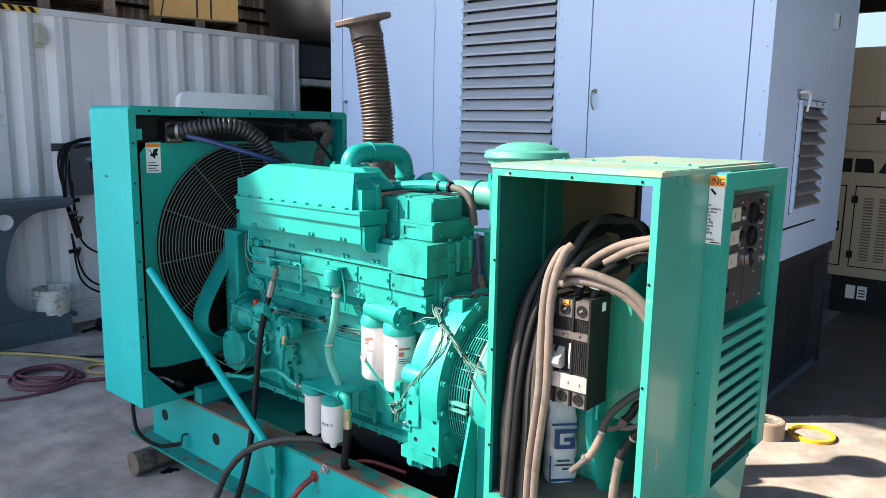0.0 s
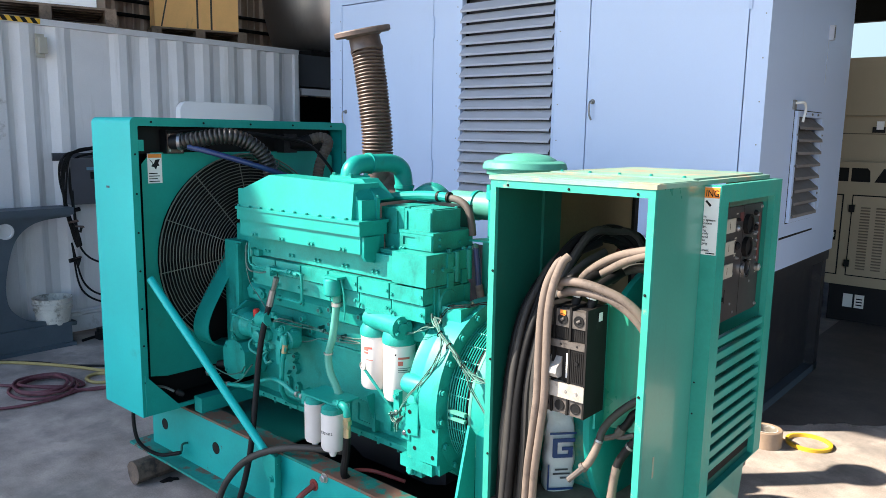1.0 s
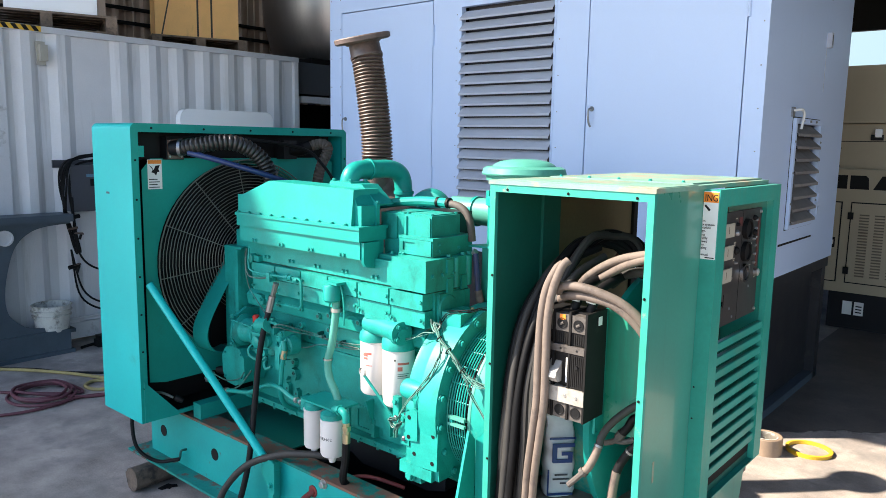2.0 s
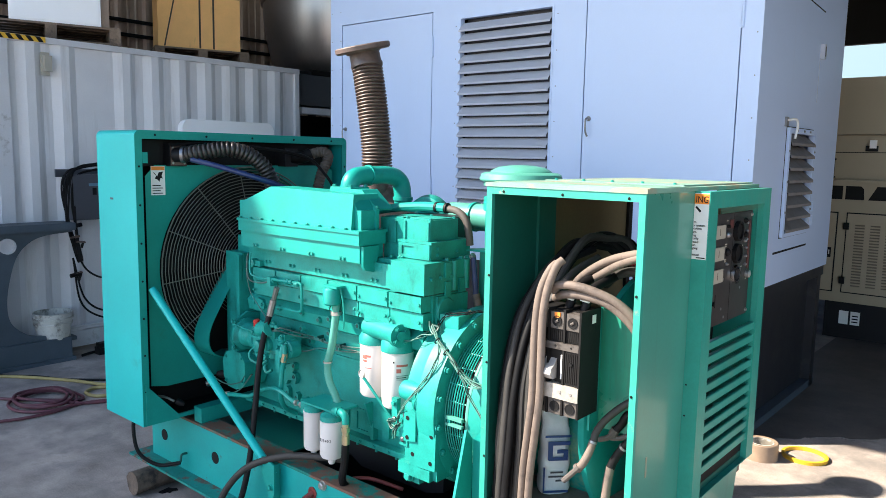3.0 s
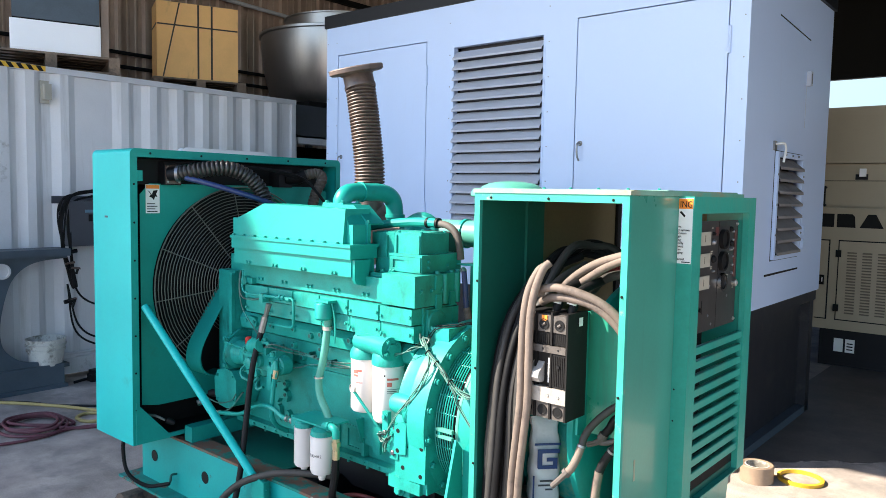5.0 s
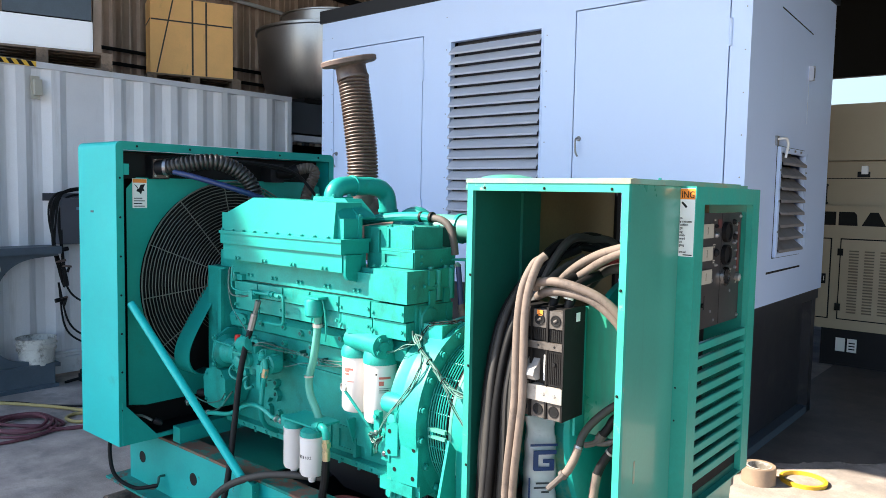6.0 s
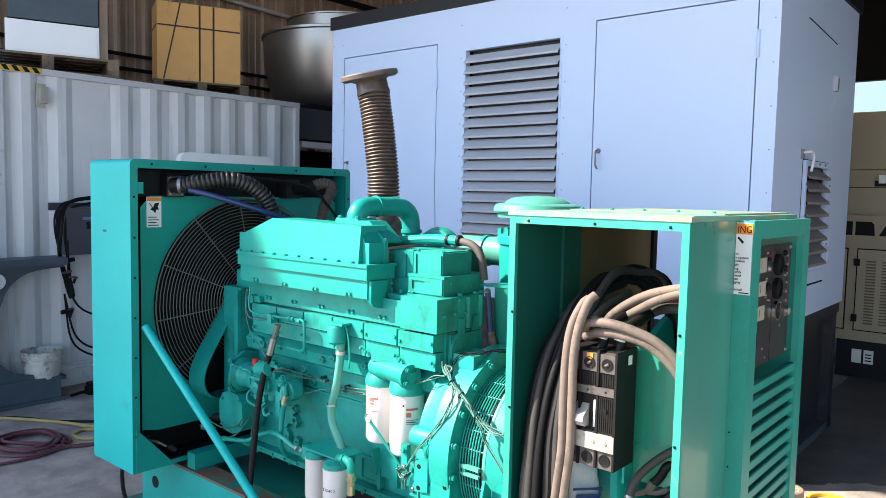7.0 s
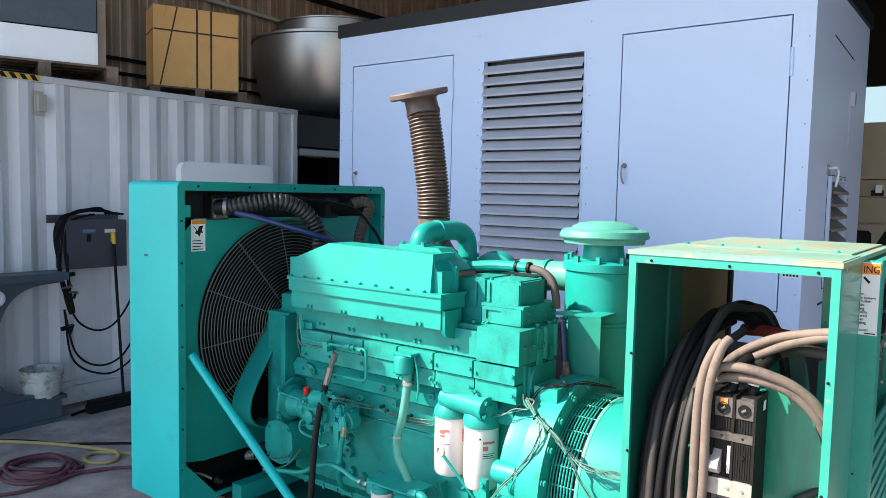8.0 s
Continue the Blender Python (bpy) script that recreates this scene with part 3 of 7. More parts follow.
part("case", box(CX, -6.03, 2.97, 3.47, 1.17, 1.56), GREY_BOX, ch, bevel=0.012)
part("back_plate", box(CX, CX + 0.02, 2.90, 3.49, 1.535, 1.60), GREY_BOX, ch, bevel=0.003)
part("plate", box(-6.03, -6.026, 3.10, 3.20, 1.46, 1.485), mat("blue_grey_plate", (0.10, 0.2, 0.27), 0.4), ch)
part("plate", box(-6.03, -6.026, 3.28, 3.37, 1.455, 1.485), PAPER, ch)
part("knob", box(-6.03, -6.02, 3.13, 3.16, 1.385, 1.445), BLACK, ch, bevel=0.004)
part("knob", box(-6.03, -6.015, 3.33, 3.355, 1.38, 1.45), YELLOW, ch, bevel=0.004)
coil = thing("black_cable_coil", (-6.05, 2.98, 0.9), "coil of black cable hanging beside the control box", "cable")
rc = random.Random(8)
for k in range(6):
    w = lambda s: rc.uniform(-s, s)
    part("loop", tube([(-6.06, 3.46 - k * .03, 1.605), (-6.05 + w(.01), 3.25 + w(.02), 1.63 + k * .006), (-6.03, 3.05 + w(.02), 1.625 + w(.012)), (-6.02 + w(.01), 2.96 - k * .012, 1.56 + w(.02)), (-6.03, 2.925 - k * .010 + w(.008), 1.40), (-6.03 + w(.015), 2.915 + w(.02), 1.15), (-6.04, 2.965 + w(.02), 0.95 + w(.03)), (-6.02, 3.0 + w(.015), 0.84 + w(.03)), (-6.03, 2.975 + w(.015), 1.05), (-6.04, 2.955 + k * .006, 1.35), (-6.05, 3.02 + w(.01), 1.55), (-6.06, 3.2 + w(.02), 1.605)], 0.0085, 8), RUBBER, coil)
part("tail", tube([(-6.04, 2.96, 0.95), (-6.02, 3.05, 0.74), (-6.02, 3.22, 0.65), (-6.02, 3.38, 0.72), (-6.03, 3.52, 0.95), (-6.06, 3.52, 1.3)], 0.0085, 8), RUBBER, coil)
part("tail", tube([(-6.05, 2.95, 0.85), (-6.02, 3.02, 0.50), (-6.02, 3.2, 0.36), (-6.02, 3.4, 0.40), (-6.03, 3.58, 0.62)], 0.0085, 8), RUBBER, coil)
part("tail", tube([(-6.05, 2.95, 0.85), (-6.02, 3.0, 0.44), (-6.02, 3.25, 0.28), (-6.02, 3.45, 0.33), (-6.03, 3.62, 0.5)], 0.0085, 8), RUBBER, coil)
for zz, yy in ((0.70, 2.95), (1.12, 2.97)):
    part("plug", cyl((-6.02, yy - 0.04, zz), (-6.02, yy + 0.05, zz + 0.015), 0.018), RUBBER, coil)
for zz, yy, tilt in ((1.02, 2.955, 0.3), (0.985, 3.0, -0.4), (0.70, 2.965, 0.5)):
    cl_ = part("clamp_jaw", prism([(yy - 0.035, zz), (yy + 0.045, zz + 0.03 * tilt), (yy + 0.04, zz + 0.018 + 0.03 * tilt), (yy - 0.03, zz + 0.014)], "x", -6.03, -6.005), RUST_PINK, coil, "copper coloured battery clamp", bevel=0.003)
    part("clamp_grip", cyl((-6.017, yy + 0.01, zz - 0.05), (-6.017, yy + 0.03, zz + 0.005), 0.011, seg=10), RUBBER, cl_)
br = thing("push_broom", (-5.95, 3.36, 0), "black push broom leaning against the container", "broom")
part("handle", cyl((-5.93, 3.37, 0.09), (-6.01, 3.345, 1.40), 0.012), BLACK, br)
part("grip", cyl((-6.008, 3.346, 1.36), (-6.013, 3.344, 1.46), 0.016), YELLOW, br)
part("head", box(-5.97, -5.90, 3.08, 3.60, 0.06, 0.10), BLACK, br, bevel=0.006)
part("bristles", box(-5.98, -5.89, 3.07, 3.61, 0.0, 0.062), BLACK, br, bevel=0.004)
wp = thing("white_foam_panel", (-5.95, 4.46, 0), "white rounded panel leaning against the container", "panel")
rim = [(yc + 0.09 * math.cos(radians(a)), zc + 0.09 * math.sin(radians(a))) for yc, zc, a0 in ((4.91, 1.985, 0), (4.05, 1.985, 90), (4.05, 0.09, 180), (4.91, 0.09, 270)) for a in range(a0, a0 + 91, 15)]
part("panel", prism(rim, "x", -6.06, -5.98), WHITE_SHELL, wp, bevel=0.012)
tagged(part("skirting_conduit", tube([(-6.17, 2.9, 0.22), (-6.17, 5.4, 0.22)], 0.014, smooth_path=False), CONT_RAIL), kind="structure")
tagged(part("floor_cable", tube([(-5.95, 2.95, 0.012), (-6.0, 3.1, 0.012), (-6.05, 3.5, 0.012), (-6.1, 4.1, 0.012), (-6.1, 4.9, 0.012)], 0.012), RUBBER), "black cable lying along the container foot", "cable")
tagged(part("rubber_chock", box(-5.98, -5.85, 3.52, 3.66, 0, 0.06), RUBBER, bevel=0.02), "small black rubber chock on the floor", "chock")


# ---- air hoses on the floor ----
def floor_hose(label, pts, r, material):
    return tagged(part("air_hose", tube(pts, r, 8, 8), material), label, "hose", "air hoses on the floor")


rh = random.Random(21)


def loose_coil(cx, cy, r, turns, squash):
    """Points of an uneven coil lying on the floor, each turn over the last."""
    out = []
    for i in range(int(turns * 9) + 1):
        a = 0.9 + i * 2 * math.pi / 9
        rr = r * (1 + 0.10 * math.sin(a * 0.37) + rh.uniform(-0.05, 0.05)) - 0.012 * i / 9
        out.append((cx + rr * math.cos(a) + 0.02 * math.sin(a * 0.21), cy + rr * squash * math.sin(a), 0.014 + 0.007 * (i // 9)))
    return out


floor_hose("maroon air hose lying in a loose coil on concrete", [(-6.0, 1.75, 0.013), (-5.75, 2.10, 0.013), (-5.5, 2.12, 0.013), (-5.3, 2.02, 0.013)] + loose_coil(-4.97, 2.26, 0.235, 4.6, 0.86) + [(-4.72, 2.42, 0.013), (-4.6, 2.62, 0.013), (-4.3, 2.85, 0.013), (-3.9, 3.2, 0.013), (-3.5, 3.6, 0.013)], 0.0105, HOSE_RED)
floor_hose("maroon air hose trailing across the concrete", [(-3.6, 3.45, 0.013), (-4.1, 3.05, 0.013), (-4.60, 2.62, 0.013), (-4.72, 2.40, 0.013), (-4.68, 2.20, 0.013), (-4.72, 1.95, 0.013), (-4.95, 1.6, 0.013), (-5.4, 1.3, 0.013)], 0.0105, HOSE_RED)
floor_hose("straw yellow air hose snaking over the concrete", [(-3.9, 3.55, 0.013), (-4.4, 3.10, 0.013), (-4.79, 2.80, 0.013), (-4.93, 2.71, 0.013), (-5.00, 2.62, 0.013), (-4.93, 2.53, 0.013), (-4.80, 2.55, 0.013), (-4.76, 2.66, 0.014), (-4.87, 2.72, 0.027), (-5.06, 2.66, 0.024), (-5.36, 2.55, 0.013), (-5.70, 2.33, 0.013), (-5.95, 2.10, 0.013)], 0.0125, HOSE_YEL)
floor_hose("dark air hose running under the other coils", [(-5.9, 2.2, 0.011), (-5.6, 2.45, 0.011), (-5.38, 2.56, 0.011), (-5.15, 2.76, 0.011), (-4.98, 2.91, 0.011), (-4.6, 3.1, 0.011), (-4.3, 3.5, 0.011)], 0.009, RUBBER)
floor_hose("straw yellow air hose hanging off the steel stand", [(-5.86, 2.1, 0.5), (-5.84, 2.22, 0.42), (-5.84, 2.26, 0.25), (-5.82, 2.2, 0.05), (-5.7, 2.05, 0.014), (-5.5, 1.7, 0.014)], 0.013, HOSE_YEL)

# ---- silver generator enclosure ----
se = thing("silver_generator_enclosure", (-2.9, 5.7, 0), "large silver grey generator enclosure with black base and roof trim", "generator enclosure")
SY, SX0, SX1, SY1 = 4.745, -4.79, -1.04, 6.62
# front skin with openings cut for two doors and the louvre
cuts = [(-4.64, -3.57, 1.12, 2.90), (-3.29, -2.46, 1.36, 2.82), (-2.197, -1.16, 1.18, 2.90)]
xs = [SX0] + [c for q in cuts for c in q[:2]] + [SX1]
for a, b in zip(xs[::2], xs[1::2]):
    part("front_panel", box(a, b, SY, SY + 0.05, 0.98, 3.15), SILVER, se, smooth=False)
for a, b, c, d in cuts:
    part("front_panel", box(a, b, SY, SY + 0.05, 0.98, c), SILVER, se, smooth=False)
    part("front_panel", box(a, b, SY, SY + 0.05, d, 3.15), SILVER, se, smooth=False)
part("end_skin", frame_plate("x", SX1 - 0.05, 0.05, SY + 0.05, SY1, 0.98, 3.15, 5.40, 6.06, 1.30, 1.99), SILVER, se, smooth=False)
part("back_skin", box(SX0, SX1, SY1, SY1 + 0.03, 0.98, 3.15), SILVER, se, smooth=False)
part("left_skin", box(SX0, SX0 + 0.03, SY + 0.05, SY1, 0.98, 3.15), SILVER, se, smooth=False)
part("roof", box(SX0 - 0.02, SX1 + 0.02, SY - 0.015, SY1 + 0.05, 3.152, 3.26), BLACK_PAINT, se, bevel=0.01)
part("base", box(SX0 + 0.05, SX1 - 0.09, SY + 0.06, SY1 - 0.05, 0.0, 0.96), BASE_BLACK, se, bevel=0.01)
part("base_rail", box(SX0, SX1 - 0.01, SY + 0.01, SY1, 0.90, 0.978), BASE_BLACK, se, bevel=0.006)
part("base_post", box(SX1 - 0.10, SX1 - 0.02, SY1 - 0.12, SY1 - 0.02, 0.0, 0.90), BASE_BLACK, se, bevel=0.006)
part("base_sill", box(SX0, SX1 - 0.02, SY + 0.02, SY1, 0.0, 0.06), SLATE, se, bevel=0.006)
for a, b, c, d in (cuts[0], cuts[2]):
    door = part("door", box(a + 0.008, b - 0.008, SY + 0.001, SY + 0.045, c + 0.008, d - 0.008), SILVER, se, bevel=0.003)
    part("door_seal", box(a - 0.02, b + 0.02, SY + 0.051, SY + 0.06, c - 0.02, d + 0.02), BLACK, se, smooth=False)
    hz = 1.95 if a < -4 else 2.0
    hx = a + 0.05
    part("handle", tube([(hx, SY - 0.004, hz + 0.05), (hx - .004, SY - 0.035, hz + 0.035), (hx - .002, SY - 0.035, hz - 0.04), (hx + .006, SY - 0.022, hz - 0.075)], 0.0065, 10), LATCH, door, "dull metal door handle")
    part("escutcheon", lathe((hx, SY + 0.003, hz + 0.045), (0, -1, 0), [(0.017, 0), (0.017, 0.008), (0.012, 0.012)], 16), LATCH, door)
    for zz in (2.55, 1.45):
        part("hinge", cyl((b + 0.004, SY - 0.006, zz), (b + 0.004, SY - 0.006, zz + 0.16), 0.009, seg=10), SILVER, door)
lv = part("louvre_frame", frame_plate("y", SY - 0.003, 0.05, -3.302, -2.448, 1.348, 2.832, -3.285, -2.465, 1.362, 2.818), SILVER, se, smooth=False)
nsl = 18
for k in range(nsl):
    z = 1.375 + k * (2.80 - 1.375) / nsl
    part("slat", prism([(SY - 0.030, z + 0.010), (SY - 0.030, z - 0.003), (SY - 0.026, z - 0.005), (SY - 0.024, z + 0.008), (SY + 0.034, z + 0.064), (SY + 0.030, z + 0.067)], "x", -3.284, -2.466), SILVER_SHADED, lv, smooth=False)
part("louvre_backing", box(-3.29, -2.46, SY + 0.09, SY + 0.10, 1.36, 2.90), GREY_BOX, se)
part("inner_box", box(SX0 + 0.05, SX1 - 0.25, SY + 0.30, SY1 - 0.05, 1.0, 3.1), BLACK, se)
ev = part("end_vent", frame_plate("x", SX1, 0.022, 5.34, 5.965, 1.285, 2.0, 5.375, 5.93, 1.31, 1.965), SILVER, se, smooth=False)
for k in range(8):
    z = 1.318 + k * 0.0815
    part("slat", prism([(SX1 + 0.034, z + 0.014), (SX1 + 0.036, z - 0.004), (SX1 + 0.032, z - 0.004), (SX1 + 0.029, z + 0.012), (SX1 - 0.045, z + 0.074), (SX1 - 0.045, z + 0.078)], "y", 5.376, 5.929), VENT_BROWN, ev, smooth=False)
part("vent_dark", box(SX1 - 0.24, SX1 - 0.23, 5.2, 6.1, 1.2, 2.1), BLACK, se)
part("vent_handle", tube([(SX1 + .008, 5.31, 2.045), (SX1 + 0.045, 5.325, 2.05), (SX1 + 0.05, 5.37, 2.045), (SX1 + 0.05, 5.395, 2.01), (SX1 + 0.04, 5.39, 1.93)], 0.008, 10), PAPER, se)
part("handle_plate", box(SX1, SX1 + 0.012, 5.285, 5.335, 2.005, 2.065), LATCH, se, bevel=0.003)
part("vent_seam", frame_plate("x", SX1 + 0.0005, 0.002, 5.332, 5.973, 1.277, 2.008, 5.339, 5.966, 1.284, 2.001), BLACK_PRINT, se, smooth=False)
for yy in (5.50, 5.66, 5.80):
    bolt((SX1 + 0.022, yy, 1.985), (1, 0, 0), 0.007, ev, LATCH)
for zz in (1.45, 1.65, 1.85):
    bolt((SX1 + 0.022, 5.355, zz), (1, 0, 0), 0.006, ev, LATCH)
    bolt((SX1 + 0.022, 5.95, zz), (1, 0, 0), 0.006, ev, LATCH)
part("end_latch", box(SX1, SX1 + 0.03, 5.985, 6.03, 2.50, 2.60), SILVER_SHADED, se, bevel=0.006)
part("latch_recess", box(SX1, SX1 + 0.032, 5.997, 6.018, 2.515, 2.585), GREY_BOX, se, smooth=False)
part("end_seam", prism([(5.31, 2.872), (5.31, 2.864), (6.04, 2.822), (6.04, 2.830)], "x", SX1, SX1 + 0.002), BLACK_PRINT, se, smooth=False)
part("end_seam", box(SX1, SX1 + 0.002, 5.985, 5.990, 2.2, 2.50), SILVER_SHADED, se, smooth=False)
part("end_slot", prism([(5.235, 1.180), (5.235, 1.194), (6.0, 1.196), (6.0, 1.184)], "x", SX1, SX1 + 0.002), BLACK_PRINT, se, smooth=False)
for zz in (1.33, 1.43):
    part("vent_hinge", box(SX1, SX1 + 0.03, 6.0, 6.035, zz, zz + 0.07), SILVER, se, bevel=0.004)
bm = bmesh.new()
for x in (SX0 + 0.02, -4.655, -3.33, -2.42, -1.07):
    for k in range(9):
        lathe((x, SY, 1.05 + k * 0.245), (0, -1, 0), [(0.0045, 0), (0.004, 0.003)], 8, bm)
tagged(part("rivets", bm, LATCH, se), kind="stuff")
part("number_plate", box(-1.148, -1.052, SY - 0.003, SY, 1.39, 1.437), PAPER, se)
for k in range(5):
    part("bar", box(-1.141 + k * 0.018, -1.130 + k * 0.018, SY - 0.0045, SY - 0.003, 1.398, 1.429), BLACK_PRINT, se, smooth=False)
part("roof_fitting", prism([(-3.95, 3.26), (-3.75, 3.26), (-3.78, 3.30), (-3.93, 3.36)], "y", 5.4, 5.6), SILVER, se)
part("roof_fitting", box(-3.4, -3.05, 5.6, 6.2, 3.26, 3.5), SILVER, se, bevel=0.02)

# ---- tan generator in the far bay ----
tg = thing("tan_generator_enclosure", (0.6, 9.5, 0), "tan painted generator enclosure on a black base frame", "generator enclosure")
TY = 8.5
part("body", box(-1.52, 1.2, TY, 10.6, 0.38, 1.60), TANGEN, tg, bevel=0.015)
part("upper_body", box(-1.50, 1.2, TY + 0.10, 10.6, 1.605, 2.06), TANGEN, tg, bevel=0.015)
part("hood", box(-1.55, 1.2, TY + 0.02, 10.6, 2.065, 2.62), TANGEN, tg, bevel=0.02)
part("ledge", box(-1.54, 1.2, TY - 0.02, TY + 0.12, 1.585, 1.615), TANGEN, tg, bevel=0.004)
part("base_frame", box(-1.45, 1.2, TY + 0.05, 10.5, 0.0, 0.375), BLACK_PAINT, tg, bevel=0.01)
for a in (-1.295, -0.16):
    part("door_gap", box(a - 0.012, a + 1.112, TY - 0.006, TY, 0.478, 1.292), BLACK_PRINT, tg, smooth=False)
    d = part("door", box(a, a + 1.1, TY - 0.016, TY - 0.006, 0.49, 1.28), TANGEN_D, tg, bevel=0.004)
    for j in range(7):
        w0 = a + 0.075 + j * 0.135
        for k in range(22):
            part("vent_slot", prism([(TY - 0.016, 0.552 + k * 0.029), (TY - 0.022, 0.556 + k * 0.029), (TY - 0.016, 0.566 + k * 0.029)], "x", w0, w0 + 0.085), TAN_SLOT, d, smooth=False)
    for zz in (0.57, 1.12):
        part("hinge", box(a - 0.03, a + 0.02, TY - 0.026, TY - 0.016, zz, zz + 0.07), BLACK, d, bevel=0.003)
lt = part("latch", box(-1.50, -1.42, TY - 0.03, TY - 0.016, 0.83, 0.93), BLACK, tg, bevel=0.004)
for xx in (-1.47, -1.44):
    part("latch_bar", box(xx, xx + 0.008, TY - 0.034, TY - 0.03, 0.86, 0.905), PAPER, lt, smooth=False)
part("door_gap", box(-1.50, -1.383, TY - 0.006, TY, 0.478, 1.292), BLACK_PRINT, tg, smooth=False)
part("side_door", box(-1.50, -1.395, TY - 0.016, TY - 0.006, 0.49, 1.28), TANGEN_D, tg)
for shape in ([(-1.50, 1.42), (-1.36, 1.42), (-1.36, 1.555), (-1.50, 1.555)], [(-1.335, 1.42), (-1.165, 1.42), (-1.175, 1.53), (-1.20, 1.555), (-1.335, 1.555)],
              [(-1.13, 1.42), (-0.92, 1.42), (-0.99, 1.555), (-1.06, 1.555)], [(-0.88, 1.44), (-0.86, 1.42), (-0.70, 1.42), (-0.70, 1.555), (-0.86, 1.555), (-0.88, 1.535)]):
    part("logo_shape", prism(shape, "y", TY - 0.004, TY - 0.0005), BLACK_PRINT, tg, smooth=False)
for k in range(2):
    lb_ = part("label", box(-1.31 + k * 0.105, -1.225 + k * 0.105, TY + 0.044, TY + 0.05, 0.15, 0.285), PAPER, tg, smooth=False)
    for q in range(3 * k):
        part("text_bar", box(-1.295 + k * 0.105, -1.24 + k * 0.105, TY + 0.042, TY + 0.044, 0.175 + q * 0.03, 0.187 + q * 0.03), BLACK_PRINT, lb_, smooth=False)
part("valve", box(-1.17, -1.115, TY + 0.05, TY + 0.10, 1.93, 2.01), WHITE_SHELL, tg, bevel=0.006)
part("valve_base", box(-1.21, -1.10, TY + 0.085, TY + 0.10, 1.90, 1.955), BLACK_PAINT, tg, bevel=0.004)
part("grab_handle", tube([(-1.475, TY + 0.10, 1.82), (-1.475, TY + 0.05, 1.81), (-1.475, TY + 0.05, 1.65), (-1.475, TY + 0.10, 1.64)], 0.012, 8), BLACK, tg)
part("seam", box(-1.49, 1.2, TY + 0.096, TY + 0.1005, 1.885, 1.892), BLACK_PRINT, tg, smooth=False)
part("hood_rib", box(-0.86, -0.80, TY - 0.02, TY + 0.04, 2.07, 2.60), TANGEN, tg, bevel=0.01)
part("panel_line", box(-1.345, 1.0, TY + 0.090, TY + 0.10, 1.625, 1.815), TANGEN_D, tg, bevel=0.004)

# ---- on the floor ----
tr = tagged(part("tape_roll", lathe((-0.885, 4.775, 0.0), (0, 0, 1), [(0.070, 0), (0.095, 0), (0.095, 0.098), (0.091, 0.102), (0.077, 0.102), (0.070, 0.098), (0.070, 0.002)], 40, cap=False), TAPE), "wide roll of brown tape on the concrete", "tape roll")
part("core", lathe((-0.885, 4.775, 0.001), (0, 0, 1), [(0.064, 0), (0.0695, 0), (0.0695, 0.099), (0.064, 0.099), (0.064, 0.002)], 40, cap=False), BUCKET, tr, "pale cardboard core")
tagged(part("yellow_band_coil", lathe((-0.685, 4.955, 0.0), (0, 0, 1), [(0.112, 0), (0.128, 0.0), (0.130, 0.020), (0.113, 0.022), (0.112, 0.001)], 40, cap=False), YELLOW), "coil of yellow banding lying on the concrete", "banding")
wb = thing("timber_block", (-3.1, 2.3, 0), "weathered timber block under the generator skid", "timber")
log_ring = [(-3.152 + (0.060 + 0.006 * math.sin(k * 2.1)) * math.cos(radians(k * 36 + 18)), 0.063 + 0.063 * math.sin(radians(k * 36 + 18)) / math.sin(radians(90))) for k in range(10)]
part("block", prism([(a, max(0.0, b)) for a, b in log_ring], "y", 1.985, 3.2), LOG, wb, bevel=0.008)
wb2 = thing("timber_block", (-0.9, 2.5, 0), "weathered timber block under the generator skid", "timber")
part("block", box(-1.05, -0.85, 2.1, 3.1, 0.0, 0.138), LOG, wb2, bevel=0.012)
tagged(part("rubber_scrap", prism([(-3.08, 2.088), (-3.055, 2.095), (-3.05, 2.12), (-3.035, 2.128), (-3.045, 2.145), (-3.03, 2.17), (-3.05, 2.176), (-3.07, 2.155), (-3.09, 2.15), (-3.085, 2.12)], "z", 0.0, 0.006), RUBBER), "torn scrap of black rubber on the concrete", "scrap")

# ======== the green diesel generator set ========
gs = thing("diesel_generator_set", (-1.9, 2.58, 0.14), "teal painted open diesel generator set on a steel skid", "generator")
CY, AZ = 2.588, 0.81   # engine centre line

# ---- skid ----
def skid_rail(y_out, s):
    """A channel rail with its web at y_out and flanges inward; s = +1 for the near one."""
    bm = box(-3.28, -0.42, min(y_out, y_out + s * 0.010), max(y_out, y_out + s * 0.010), 0.14, 0.41)
    return part("skid_rail", bm, TEAL_CHIP, gs, "teal channel rail with rusted flanges", bevel=0.002)


rail = skid_rail(2.17, 1)
part("top_flange", box(-3.28, -0.42, 2.166, 2.27, 0.411, 0.423), TEAL_RUST, rail, "rusty top flange", bevel=0.002)
part("bottom_flange", box(-3.38, -0.42, 2.085, 2.26, 0.127, 0.139), TEAL_FLAKE, rail, "rusty bottom flange", bevel=0.002)
for hx, hz in ((-3.15, 0.275), (-2.67, 0.285)):
    part("lifting_hole", lathe((hx, 2.1695, hz), (0, -1, 0), [(0.030, 0), (0.030, 0.0015)], 28), BLACK, rail)
part("hole_grommet", lathe((-1.93, 2.1695, 0.345), (0, -1, 0), [(0.026, 0), (0.026, 0.003)], 20), CABLE_RED, rail)
part("stiffener", box(-2.185, -2.155, 2.13, 2.168, 0.14, 0.41), TEAL, rail, bevel=0.003)
bolt((-1.86, 2.169, 0.40), (0, -1, 0), 0.016, rail, STEEL)
part("drain_cock", tube([(-2.93, 2.169, 0.235), (-2.93, 2.14, 0.235), (-2.935, 2.135, 0.20), (-2.96, 2.135, 0.175)], 0.006), PLUG, rail)
